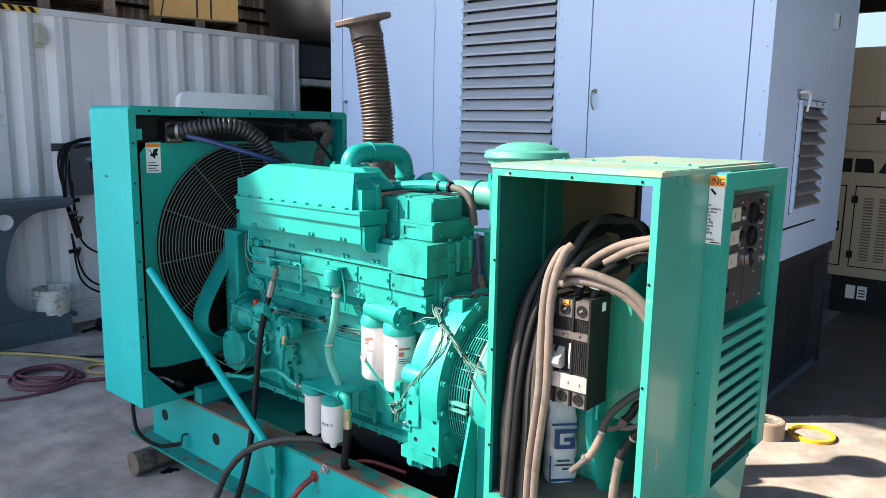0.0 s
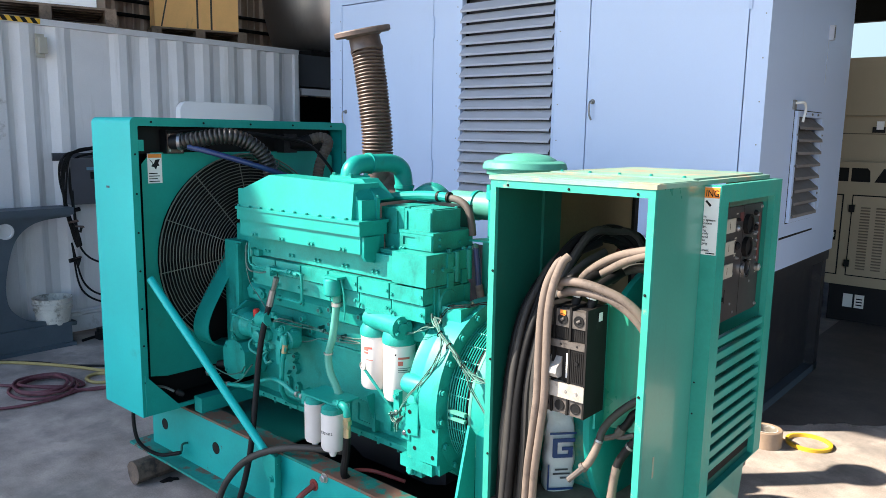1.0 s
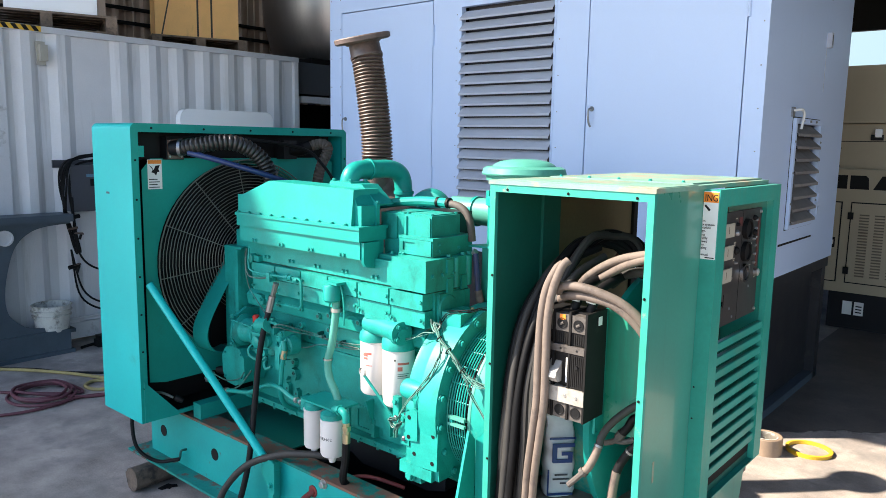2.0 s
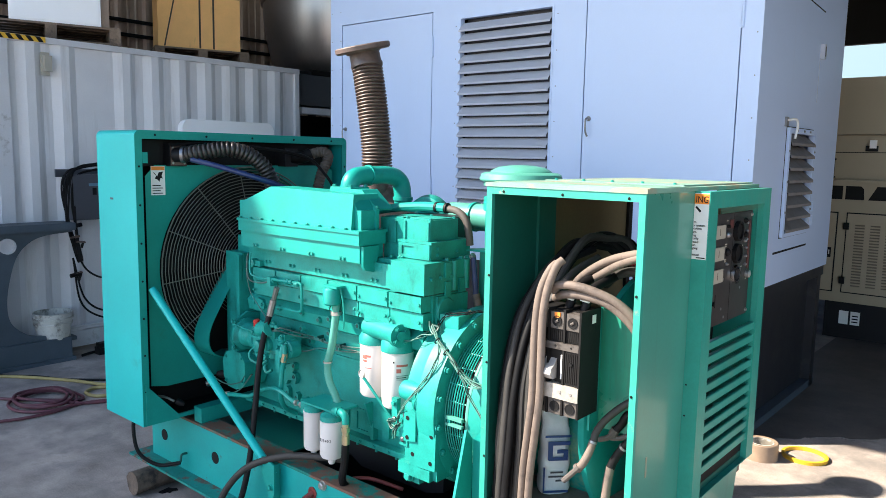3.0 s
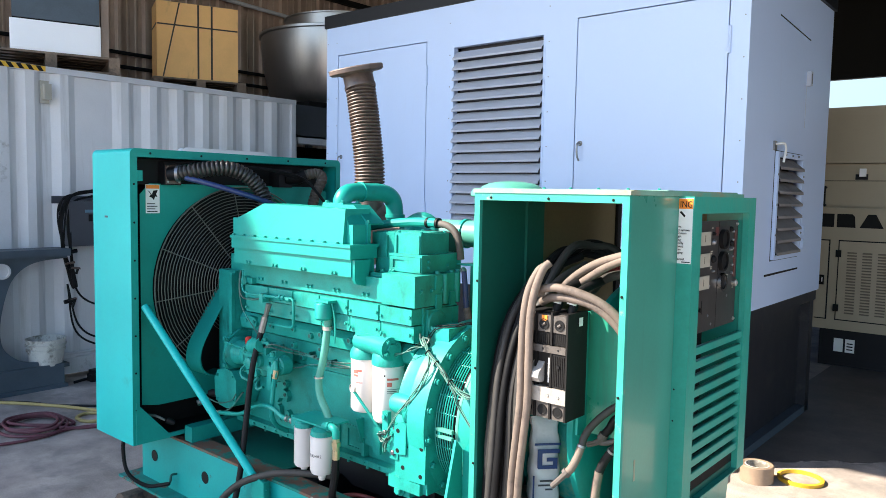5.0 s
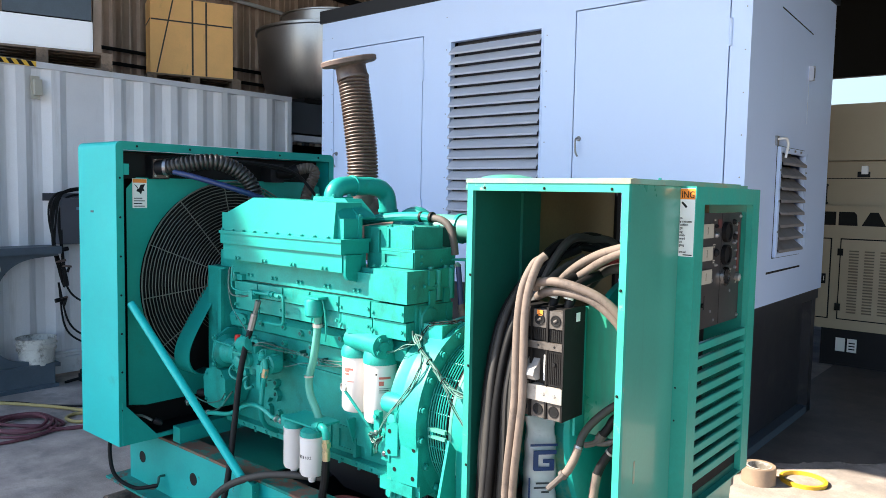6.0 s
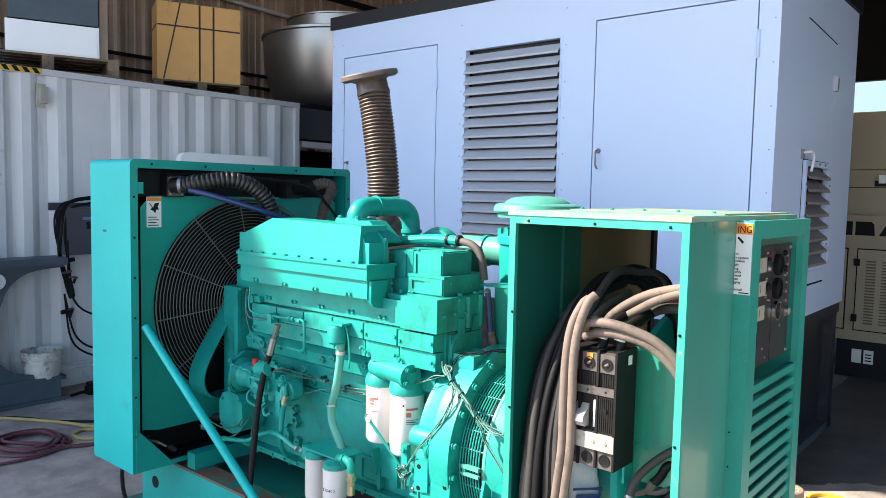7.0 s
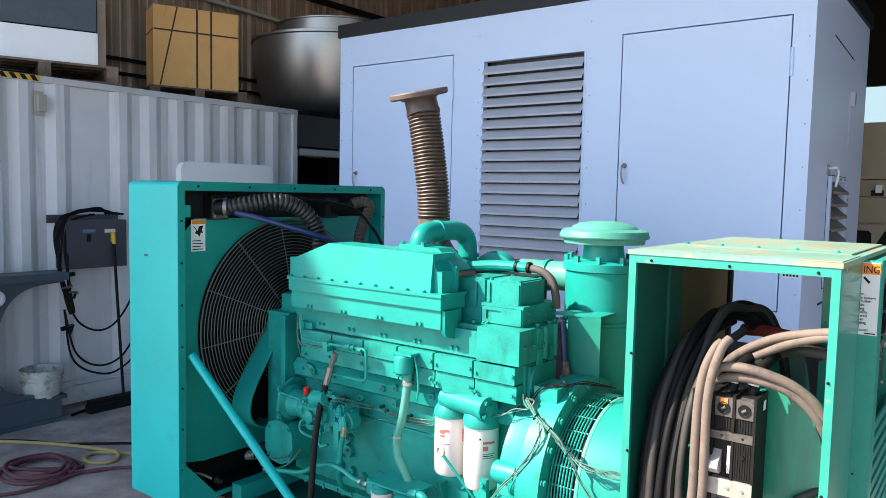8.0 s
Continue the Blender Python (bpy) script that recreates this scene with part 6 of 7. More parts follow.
for k in range(3):
    on_can(-1.632, 2.37, 0.0655, 40, 84 - 9 * (k % 2), 0.893 - k * 0.008, 0.896 - k * 0.008, BLACK_PRINT if k == 1 else LATCH, fb, "text_bar")
fh = part("filter_head", lathe((-1.79, 2.395, 0.985), (0, 0, 1), [(0.068, 0), (0.069, 0.012), (0.066, 0.03), (0.05, 0.055), (0.02, 0.06)], 32), TEAL_CAST, gs, "teal oil filter head")
part("dome", lathe((-1.632, 2.37, 0.985), (0, 0, 1), [(0.069, 0), (0.070, 0.012), (0.066, 0.045), (0.048, 0.068), (0.02, 0.074)], 32), TEAL_CAST, fh)
part("bridge", cyl((-1.80, 2.37, 1.058), (-1.585, 2.325, 1.062), 0.040, seg=20), TEAL_CAST, fh)
part("end_cap", cyl((-1.592, 2.327, 1.061), (-1.57, 2.322, 1.062), 0.047, seg=20), TEAL_CAST, fh)
part("end_plug", cyl((-1.57, 2.322, 1.062), (-1.562, 2.320, 1.062), 0.022, seg=6), TEAL_CAST, fh)
for k in range(4):
    an = 0.6 + k * 1.571
    bolt((-1.5705, 2.322 + 0.034 * math.cos(an), 1.062 + 0.034 * math.sin(an)), (1, -0.2, 0), 0.008, fh, TEAL_CAST)
part("top_plate", box(-1.79, -1.62, 2.33, 2.42, 1.088, 1.103), TEAL_CAST, fh, bevel=0.004)
for k in range(3):
    bolt((-1.77 + k * 0.065, 2.35, 1.103), (0, 0, 1), 0.008, fh, TEAL_CAST)
part("mount_bracket", box(-1.82, -1.58, 2.40, 2.44, 0.97, 1.08), TEAL_CAST, fh, bevel=0.008)
ga = filter_can(-2.0, 2.235, 0.502, 0.675, 0.044, WHITE_CAN, gs, "fuel_filter")
gb = filter_can(-1.858, 2.215, 0.512, 0.675, 0.051, WHITE_CAN, gs, "fuel_filter")
for f_, x, y, r in ((ga, -2.0, 2.235, 0.041), (gb, -1.860, 2.215, 0.050)):
    f_["label"] = "white spin-on fuel filter"
    part("drain_valve", lathe((x, y, 0.482), (0, 0, 1), [(0.012, 0), (0.016, 0.01), (0.016, 0.022)], 10), WHITE_CAN, f_)
for k, ch_ in enumerate("533402"):
    an = 14 + (k - 2.5) * 11
    writing(ch_, (-1.860 + 0.052 * math.sin(radians(an - 4)), 2.215 - 0.052 * math.cos(radians(an - 4)), 0.592), 0.0165, (90, 0, an), BLACK_PRINT, gb)
fm = part("filter_mount", box(-2.045, -1.825, 2.20, 2.33, 0.708, 0.716), TEAL, gs, "teal fuel filter bracket plate", bevel=0.003)
part("mount_head", lathe((-2.0, 2.235, 0.665), (0, 0, 1), [(0.04, 0), (0.042, 0.03), (0.03, 0.04)], 20), TEAL_CAST, fm)
part("mount_head", lathe((-1.860, 2.215, 0.665), (0, 0, 1), [(0.05, 0), (0.048, 0.03), (0.03, 0.04)], 20), TEAL_CAST, fm)
part("bracket_web", prism([(2.36, 0.715), (2.43, 0.715), (2.43, 0.56), (2.40, 0.60)], "x", -1.82, -1.81), TEAL, fm)
part("elbow", tube([(-1.83, 2.20, 0.722), (-1.79, 2.195, 0.730), (-1.762, 2.19, 0.728), (-1.748, 2.19, 0.715), (-1.746, 2.19, 0.69)], 0.0155, 12), TEAL, fm)
part("elbow_nut", cyl((-1.80, 2.196, 0.728), (-1.785, 2.194, 0.730), 0.021, seg=6), TEAL, fm)
part("brass_union", cyl((-1.746, 2.19, 0.630), (-1.746, 2.19, 0.695), 0.0145, seg=8), BRASS, fm)
part("union_nut", cyl((-1.746, 2.19, 0.658), (-1.746, 2.19, 0.675), 0.019, seg=6), BRASS, fm)
part("union_ferrule", cyl((-1.746, 2.19, 0.605), (-1.746, 2.19, 0.642), 0.0165, seg=12), BRASS, fm)
part("feed_hose", tube([(-1.746, 2.19, 0.625), (-1.75, 2.188, 0.53), (-1.765, 2.19, 0.44), (-1.78, 2.25, 0.38), (-1.9, 2.32, 0.33)], 0.016, 10), RUBBER, fm)
part("red_hose", tube([(-1.62, 2.40, 0.38), (-1.75, 2.33, 0.41), (-1.84, 2.29, 0.39), (-1.92, 2.25, 0.34)], 0.0085, 10), CABLE_RED, gs)
# dipstick
ds = part("dipstick_tube", cyl((-1.745, 2.285, 0.865), (-1.595, 2.335, 0.68), 0.0062, seg=10), TEAL_CAST, gs, "teal dipstick tube with steel loop")
part("loop", tube([(-1.752 + 0.016 * math.cos(a * 0.628), 2.283, 0.878 + 0.016 * math.sin(a * 0.628)) for a in range(11)], 0.004, 6), STEEL, ds)
part("nut", cyl((-1.605, 2.332, 0.692), (-1.585, 2.34, 0.668), 0.017, seg=6), TEAL_CAST, ds)

# ---- flywheel housing and alternator ----
def half_bell(x0, x1, r0, r1):
    return lathe((x0, CY, AZ), (1, 0, 0), [(r0 * 0.5, 0), (r0, 0.0), (r0, 0.02), (r1 * 0.97, x1 - x0 - 0.05), (r1, x1 - x0 - 0.045), (r1, x1 - x0)], 56)


bh = part("flywheel_housing", half_bell(-1.495, -1.335, 0.315, 0.354), TEAL_CAST, gs, "teal cast flywheel housing")
part("flange_ring", lathe((-1.338, CY, AZ), (1, 0, 0), [(0.342, -0.062), (0.362, -0.056), (0.364, 0.004), (0.364, 0.032), (0.352, 0.036)], 64), TEAL_CAST, bh)
for k in range(20):
    a = 2 * math.pi * k / 20 + 0.1
    bolt((-1.302, CY + 0.345 * math.cos(a), AZ + 0.345 * math.sin(a)), (1, 0, 0), 0.0115, bh, TEAL_CAST)
part("top_block", box(-1.425, -1.332, 2.39, 2.52, 1.05, 1.165), TEAL_CAST, bh, bevel=0.008)
bolt((-1.365, 2.50, 1.165), (0, 0, 1), 0.006, bh, BRASS)
part("starter_nose", lathe((-1.515, 2.285, 0.868), (1, 0, 0), [(0.022, 0), (0.036, 0.006), (0.041, 0.03), (0.043, 0.10)], 24), TEAL_CAST, bh)
part("starter_pocket", lathe((-1.445, 2.325, 0.845), (1, 0, 0), [(0.045, 0), (0.078, 0.008), (0.088, 0.05), (0.09, 0.105)], 32), TEAL_CAST, bh)
part("mount_foot", prism([(2.250, 0.56), (2.244, 0.79), (2.262, 0.84), (2.31, 0.865), (2.45, 0.865), (2.45, 0.56)], "x", -1.470, -1.305), TEAL_CAST, bh, bevel=0.012)
part("cover_plate", prism([(-1.432, 0.598), (-1.303, 0.606), (-1.300, 0.752), (-1.385, 0.745), (-1.39, 0.725), (-1.432, 0.72)], "y", 2.232, 2.252), TEAL_CAST, bh, bevel=0.004)
part("hanger_plate", prism([(-1.455, 0.69), (-1.395, 0.70), (-1.395, 0.815), (-1.415, 0.822), (-1.455, 0.80)], "y", 2.224, 2.2335), TEAL_CAST, bh, bevel=0.003)
for xa, za, yh in ((-1.322, 0.738, 2.2315), (-1.415, 0.645, 2.2315), (-1.325, 0.632, 2.2315), (-1.435, 0.785, 2.2235), (-1.437, 0.708, 2.2235)):
    part("bolt_hole", lathe((xa, yh, za), (0, -1, 0), [(0.0085, 0), (0.0085, 0.001)], 14), BLACK, bh)
part("bolt_tab", box(-1.455, -1.40, 2.256, 2.30, 0.520, 0.558), TEAL_CAST, bh, bevel=0.004)
part("foot_lip", box(-1.49, -1.328, 2.232, 2.40, 0.556, 0.60), TEAL_CAST, bh, bevel=0.006)
bolt((-1.445, 2.25, 0.545), (0, -1, 0), 0.017, bh, TEAL_CAST)
for xa, za in ((-1.575, 0.72), (-1.53, 0.66), (-1.50, 0.72)):
    part("lever", box(xa, xa + 0.03, 2.28, 2.30, za, za + 0.10), TEAL_CAST, bh, bevel=0.008)
    bolt((xa + 0.015, 2.28, za + 0.08), (0, -1, 0), 0.010, bh, TEAL_CAST)
alt = part("alternator", lathe((-1.205, CY, AZ), (1, 0, 0), [(0.28, 0), (0.305, 0.004), (0.305, 0.50), (0.27, 0.55), (0.10, 0.57)], 64), TEAL_GEN, gs, "teal round alternator body")
part("grille_core", lathe((-1.335, CY, AZ), (1, 0, 0), [(0.275, 0), (0.275, 0.13)], 48), BLACK, alt)
for q in range(8):
    xx = -1.296 + q * 0.0115
    part("grille_bar", tube([(xx, CY + 0.309 * math.cos(2 * math.pi * k / 56), AZ + 0.309 * math.sin(2 * math.pi * k / 56)) for k in range(57)], 0.0027, 5, smooth_path=False), TEAL, alt)
for k in range(30):
    a = 2 * math.pi * k / 30
    part("grille_tie", cyl((-1.322, CY + 0.306 * math.cos(a), AZ + 0.306 * math.sin(a)), (-1.205, CY + 0.306 * math.cos(a), AZ + 0.306 * math.sin(a)), 0.0025, seg=5), TEAL, alt)
for z0_, z1_ in ((0.788, 0.798), (0.812, 0.825)):
    part("grille_clasp", box(-1.279, -1.204, 2.262, 2.276, z0_, z1_), TEAL_FADED, alt, bevel=0.003)
part("clasp_link", box(-1.275, -1.262, 2.266, 2.278, 0.796, 0.814), TEAL, alt, bevel=0.002)
part("weld_line", lathe((-1.204, CY, AZ), (1, 0, 0), [(0.306, 0), (0.3075, 0.003), (0.3075, 0.010), (0.306, 0.013)], 64, cap=False), TEAL_FADED, alt)
part("alternator_foot", prism([(-1.10, 0.424), (-1.10, 0.80), (-1.07, 0.83), (-0.95, 0.83), (-0.95, 0.424)], "y", 2.20, 2.21), TEAL, gs, bevel=0.003)
part("foot_gusset", prism([(2.06, 0.424), (2.20, 0.424), (2.20, 0.80), (2.165, 0.84)], "x", -1.112, -1.102), TEAL, gs, bevel=0.003)
bolt((-1.0, 2.20, 0.63), (0, -1, 0), 0.014, gs, TEAL_CAST)
part("foot_shelf", box(-1.10, -0.95, 2.18, 2.60, 0.5, 0.51), TEAL, gs, bevel=0.002)

# loose sense wires tied over the flywheel housing
rnd = random.Random(5)


def sense_wire(pts, spread, material, r=0.0019):
    """One loose wire that follows a bundle's line with a little play of its own."""
    part("sense_wire", tube([tuple(c + rnd.uniform(-w, w) for c in p) for p, w in zip(pts, spread)], r, 6), material, gs)


WIRE_PALE = mat("pale_wire", (0.07, 0.19, 0.155), 0.5, vary=0.3, scale=20)
for k in range(8):
    sense_wire([(-1.437, 2.355, 1.125), (-1.40, 2.335, 1.092), (-1.345, 2.300, 1.072), (-1.262, 2.268, 1.040), (-1.20, 2.262, 0.991), (-1.138, 2.262, 0.968), (-1.055, 2.264, 0.970), (-0.95, 2.268, 0.965)], (.006, .006, .006, .009, .010, .012, .014, .014), WIRE if k % 3 else WIRE_PALE)
for k in range(4):
    sense_wire([(-1.41, 2.335, 1.10), (-1.342, 2.290, 1.065), (-1.337, 2.258, 1.005), (-1.368, 2.242, 0.937), (-1.430, 2.225, 0.860), (-1.485, 2.232, 0.785), (-1.518, 2.240, 0.740)], (.006, .006, .009, .008, .006, .006, .008), WIRE if k % 2 else WIRE_PALE)
for k in range(4):
    sense_wire([(-1.262, 2.266, 1.035), (-1.20, 2.260, 0.975), (-1.178, 2.260, 0.930), (-1.113, 2.260, 0.855), (-1.06, 2.266, 0.775)], (.006, .008, .009, .012, .014), WIRE if k % 2 else WIRE_PALE)
for k in range(3):
    sense_wire([(-1.41, 2.345, 1.10), (-1.415, 2.385, 1.135), (-1.385, 2.392, 1.166), (-1.32, 2.41, 1.182), (-1.27, 2.46, 1.186), (-1.20, 2.56, 1.17)], (.006, .006, .006, .008, .008, .01), RUBBER)
for k in range(2):
    sense_wire([(-1.575, 2.34, 1.035), (-1.52, 2.34, 1.05), (-1.47, 2.345, 1.075), (-1.42, 2.34, 1.095)], (.006, .006, .006, .006), WIRE_PALE)
for k, (px_, py_, pz_) in enumerate(((-1.372, 2.315, 1.080), (-1.30, 2.282, 1.055), (-1.215, 2.262, 1.003))):
    part("wire_tie", tube([(px_ + 0.011 * math.cos(a * 0.785) * 0.6, py_ + 0.011 * math.sin(a * 0.785), pz_ + 0.011 * math.cos(a * 0.785)) for a in range(9)], 0.0022, 6), RUBBER, gs)
part("wire_knot", tube([(-1.445, 2.352, 1.138), (-1.438, 2.348, 1.112), (-1.415, 2.342, 1.094), (-1.405, 2.36, 1.118), (-1.432, 2.352, 1.120), (-1.395, 2.335, 1.085)], 0.0042, 8), WIRE, gs)
for k in range(5):
    sense_wire([(-1.500, 2.236, 0.765), (-1.525, 2.228, 0.752), (-1.540, 2.234, 0.738), (-1.515, 2.226, 0.728), (-1.490, 2.232, 0.745), (-1.505, 2.230, 0.715), (-1.512, 2.236, 0.690)], (.010,) * 7, (PLUG, WIRE, WIRE_PALE)[k % 3], 0.0026)
part("block_wire", tube([(-2.30, 2.30, 0.885), (-2.22, 2.36, 0.87), (-2.15, 2.40, 0.89), (-2.0, 2.41, 0.90), (-1.85, 2.40, 0.93), (-1.6, 2.38, 1.02), (-1.47, 2.38, 1.09)], 0.003, 6), WIRE, gs)
part("block_wire", tube([(-2.84, 2.28, 0.63), (-2.74, 2.26, 0.58), (-2.60, 2.26, 0.62), (-2.5, 2.27, 0.72)], 0.004, 6), WIRE, gs)

# ---- black fuel hoses hanging over the skid ----
h1 = part("fuel_hose", tube([(-2.353, 2.272, 1.045), (-2.352, 2.232, 0.93), (-2.345, 2.20, 0.80), (-2.322, 2.16, 0.62), (-2.293, 2.10, 0.37), (-2.318, 2.05, 0.156), (-2.345, 2.01, 0.045), (-2.33, 1.90, 0.016), (-2.22, 1.62, 0.014), (-2.05, 1.30, 0.014)], 0.0135, 12), RUBBER, gs, "black rubber fuel hose with steel fitting")
part("ferrule", cyl((-2.354, 2.268, 1.03), (-2.335, 2.276, 1.105), 0.0160, seg=8), LATCH, h1)
part("swivel", cyl((-2.335, 2.276, 1.10), (-2.315, 2.282, 1.165), 0.0105, 0.0135, seg=8), GUARD, h1)
part("return_hose", tube([(-1.86, 2.30, 0.47), (-1.98, 2.22, 0.475), (-2.12, 2.15, 0.455), (-2.28, 2.09, 0.38), (-2.40, 2.055, 0.25), (-2.47, 2.03, 0.10), (-2.485, 1.97, 0.032), (-2.45, 1.84, 0.016), (-2.34, 1.58, 0.016), (-2.2, 1.28, 0.016)], 0.0155, 12), RUBBER_DUST, gs, "dusty black return hose")
part("drain_hose", tube([(-3.12, 2.0, 0.47), (-3.13, 1.99, 0.36), (-3.10, 2.0, 0.24), (-3.02, 2.06, 0.18), (-2.93, 2.13, 0.195)], 0.0095, 10), RUBBER, gs)
part("red_tail", tube([(-1.93, 2.17, 0.345), (-1.95, 2.10, 0.30), (-1.99, 2.05, 0.20), (-2.02, 2.0, 0.06)], 0.013, 10), CABLE_RED, gs)

# ---- small fittings on the near side of the engine ----
for xa, za in ((-2.12, 0.680), (-2.085, 0.679)):
    part("line_nut", cyl((xa, 2.231, za), (xa + 0.016, 2.229, za + 0.004), 0.0135, seg=6), STEEL, gs)
part("line_tee", box(-2.065, -2.035, 2.215, 2.245, 0.655, 0.715), TEAL_CAST, gs, bevel=0.004)
part("tee_branch", tube([(-2.07, 2.25, 0.665), (-2.075, 2.27, 0.62), (-2.05, 2.29, 0.57), (-2.04, 2.34, 0.55)], 0.010, 10), TEAL, gs)
part("sensor_wire", tube([(-2.86, 2.30, 0.625), (-2.875, 2.27, 0.64), (-2.85, 2.25, 0.66), (-2.80, 2.255, 0.645), (-2.70, 2.265, 0.63), (-2.60, 2.27, 0.66), (-2.56, 2.27, 0.70)], 0.003, 6), WIRE, gs)
part("sensor_wire", tube([(-2.86, 2.30, 0.62), (-2.89, 2.28, 0.61), (-2.88, 2.26, 0.585), (-2.82, 2.255, 0.60), (-2.76, 2.262, 0.62)], 0.003, 6), WIRE, gs)
part("sender_body", lathe((-2.845, 2.275, 0.612), (-0.3, -1, -0.2), [(0.018, 0), (0.018, 0.02), (0.012, 0.024), (0.012, 0.036)], 14), STEEL, gs)
part("pump_wire", tube([(-2.32, 2.262, 0.965), (-2.27, 2.27, 0.985), (-2.22, 2.32, 0.965), (-2.17, 2.38, 0.94), (-2.10, 2.40, 0.925), (-1.95, 2.405, 0.93), (-1.86, 2.40, 0.945)], 0.0035, 6), WIRE, gs)
part("pump_wire", tube([(-2.32, 2.262, 0.962), (-2.28, 2.268, 0.97), (-2.23, 2.315, 0.95), (-2.16, 2.385, 0.93), (-2.05, 2.405, 0.915), (-1.9, 2.405, 0.92)], 0.003, 6), WIRE, gs)
for xa, za in ((-2.17, 0.938), (-2.02, 0.925)):
    part("wire_clip", box(xa, xa + 0.007, 2.396, 2.432, za - 0.007, za + 0.007), PLUG, gs, bevel=0.003)
part("knock_sensor", lathe((-2.13, 2.405, 0.93), (0, -1, 0.2), [(0.009, 0), (0.009, 0.010), (0.006, 0.012), (0.006, 0.018)], 10), PLUG, gs)
# pan rail bolts and a drain plug along the lower edge
for k in range(10):
    part("rail_stud", cyl((-2.62 + k * 0.12, 2.40, 0.500), (-2.62 + k * 0.12, 2.40, 0.516), 0.007, seg=6), TEAL_CAST, gs)
# lobed casting and bracket beside the flywheel housing
part("starter_lobe", lathe((-1.44, 2.315, 0.80), (1, 0, 0), [(0.02, 0), (0.052, 0.006), (0.056, 0.085), (0.03, 0.09)], 24), TEAL_CAST, gs)
part("side_bracket", prism([(-1.495, 0.66), (-1.452, 0.66), (-1.452, 0.80), (-1.47, 0.805), (-1.475, 0.74), (-1.495, 0.72)], "y", 2.242, 2.256), TEAL_CAST, gs, bevel=0.004)
for xa, za in ((-1.475, 0.685), (-1.463, 0.785), (-1.52, 0.755)):
    part("bracket_bolt", lathe((xa, 2.243, za), (0, -1, 0), [(0.011, 0), (0.011, 0.007), (0.007, 0.010)], 6), GREY_BOX, gs)
for xa, za in ((-1.59, 0.665), (-1.63, 0.70)):
    part("cover_bolt", lathe((xa, 2.405, za), (0, -1, 0), [(0.014, 0), (0.014, 0.004), (0.010, 0.005), (0.010, 0.014)], 6), TEAL_CAST, gs)

# ---- control and breaker box at the alternator end ----
BX0, BX1, BY0, BY1, BZ1 = -0.927, -0.422, 2.018, 2.88, 1.692
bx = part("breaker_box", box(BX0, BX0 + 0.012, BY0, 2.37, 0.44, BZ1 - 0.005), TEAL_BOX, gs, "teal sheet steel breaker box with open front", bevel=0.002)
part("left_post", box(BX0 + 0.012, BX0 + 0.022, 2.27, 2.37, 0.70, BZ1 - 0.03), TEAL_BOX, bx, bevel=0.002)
part("front_flange", frame_plate("y", BY0 - 0.003, 0.014, BX0 - 0.002, BX1 + 0.002, 0.66, BZ1 - 0.004, BX0 + 0.018, BX1 - 0.017, 0.695, BZ1 - 0.026), TEAL_EDGE, bx, smooth=False)
part("floor_pan", box(BX0, BX1, BY0 + 0.01, 2.9, 0.665, 0.695), BOX_FLOOR, bx, bevel=0.002)
sp = part("side_panel", box(BX1 - 0.012, BX1, BY0 + 0.011, 2.335, 0.44, BZ1 - 0.005), TEAL_GLOSS, bx, bevel=0.003)
lid = part("lid", box(BX0 - 0.006, BX1 + 0.006, BY0 - 0.006, BY1, BZ1 - 0.004, BZ1 + 0.008), TEAL_PALE, bx, "sun-bleached lid", bevel=0.003)
part("lid_panel", box(BX0 + 0.02, BX1 - 0.02, 2.30, BY1 + 0.01, BZ1 + 0.008, BZ1 + 0.013), TEAL_PALE, lid, bevel=0.003)
part("lid_edge", box(BX0 + 0.01, BX1, BY0 + 0.02, 2.29, BZ1 + 0.008, BZ1 + 0.010), TEAL_PALE, lid, bevel=0.001)
for k in range(5):
    bolt((BX0 + 0.05 + k * 0.1, 2.32, BZ1 + 0.013), (0, 0, 1), 0.0045, lid, TEAL)
for k in range(3):
    bolt((BX0 + 0.06 + k * 0.20, BY0 - 0.003, BZ1 - 0.018), (0, -1, 0), 0.003, bx, BLACK)
for zz in (0.85, 1.15, 1.42):
    bolt((BX0 + 0.014, BY0 - 0.003, zz), (0, -1, 0), 0.003, bx, BLACK)
    bolt((BX1 - 0.011, BY0 - 0.003, zz), (0, -1, 0), 0.003, bx, BLACK)
# pedestal under the box
part("pedestal", box(BX0 + 0.02, BX1 - 0.014, 2.12, 2.80, 0.424, 0.664), TEAL, gs, bevel=0.004)
part("pedestal_end", prism([(2.336, 0.424), (2.80, 0.424), (2.85, 0.60), (2.885, 0.744), (2.336, 0.744)], "x", BX1 - 0.01, BX1 + 0.002), TEAL_GLOSS, gs, bevel=0.004)
# instrument section: a proud frame with a recessed panel above louvres
IX = -0.376
ins = part("instrument_frame", frame_plate("x", IX - 0.02, 0.02, 2.336, 2.885, 0.745, BZ1 - 0.004, 2.400, 2.818, 0.749, 1.638), TEAL_FRAME, gs, "teal instrument cabinet frame", smooth=False)
part("frame_return", box(BX1 - 0.005, IX - 0.02, 2.336, 2.35, 0.745, BZ1 - 0.004), TEAL_FRAME, ins, smooth=False)
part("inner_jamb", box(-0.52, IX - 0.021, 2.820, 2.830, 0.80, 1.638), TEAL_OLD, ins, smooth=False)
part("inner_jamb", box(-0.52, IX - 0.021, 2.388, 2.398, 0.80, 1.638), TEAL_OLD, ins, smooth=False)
part("cabinet_back", box(-0.54, -0.52, 2.34, 2.868, 0.745, 1.24), BLACK, ins, smooth=False)
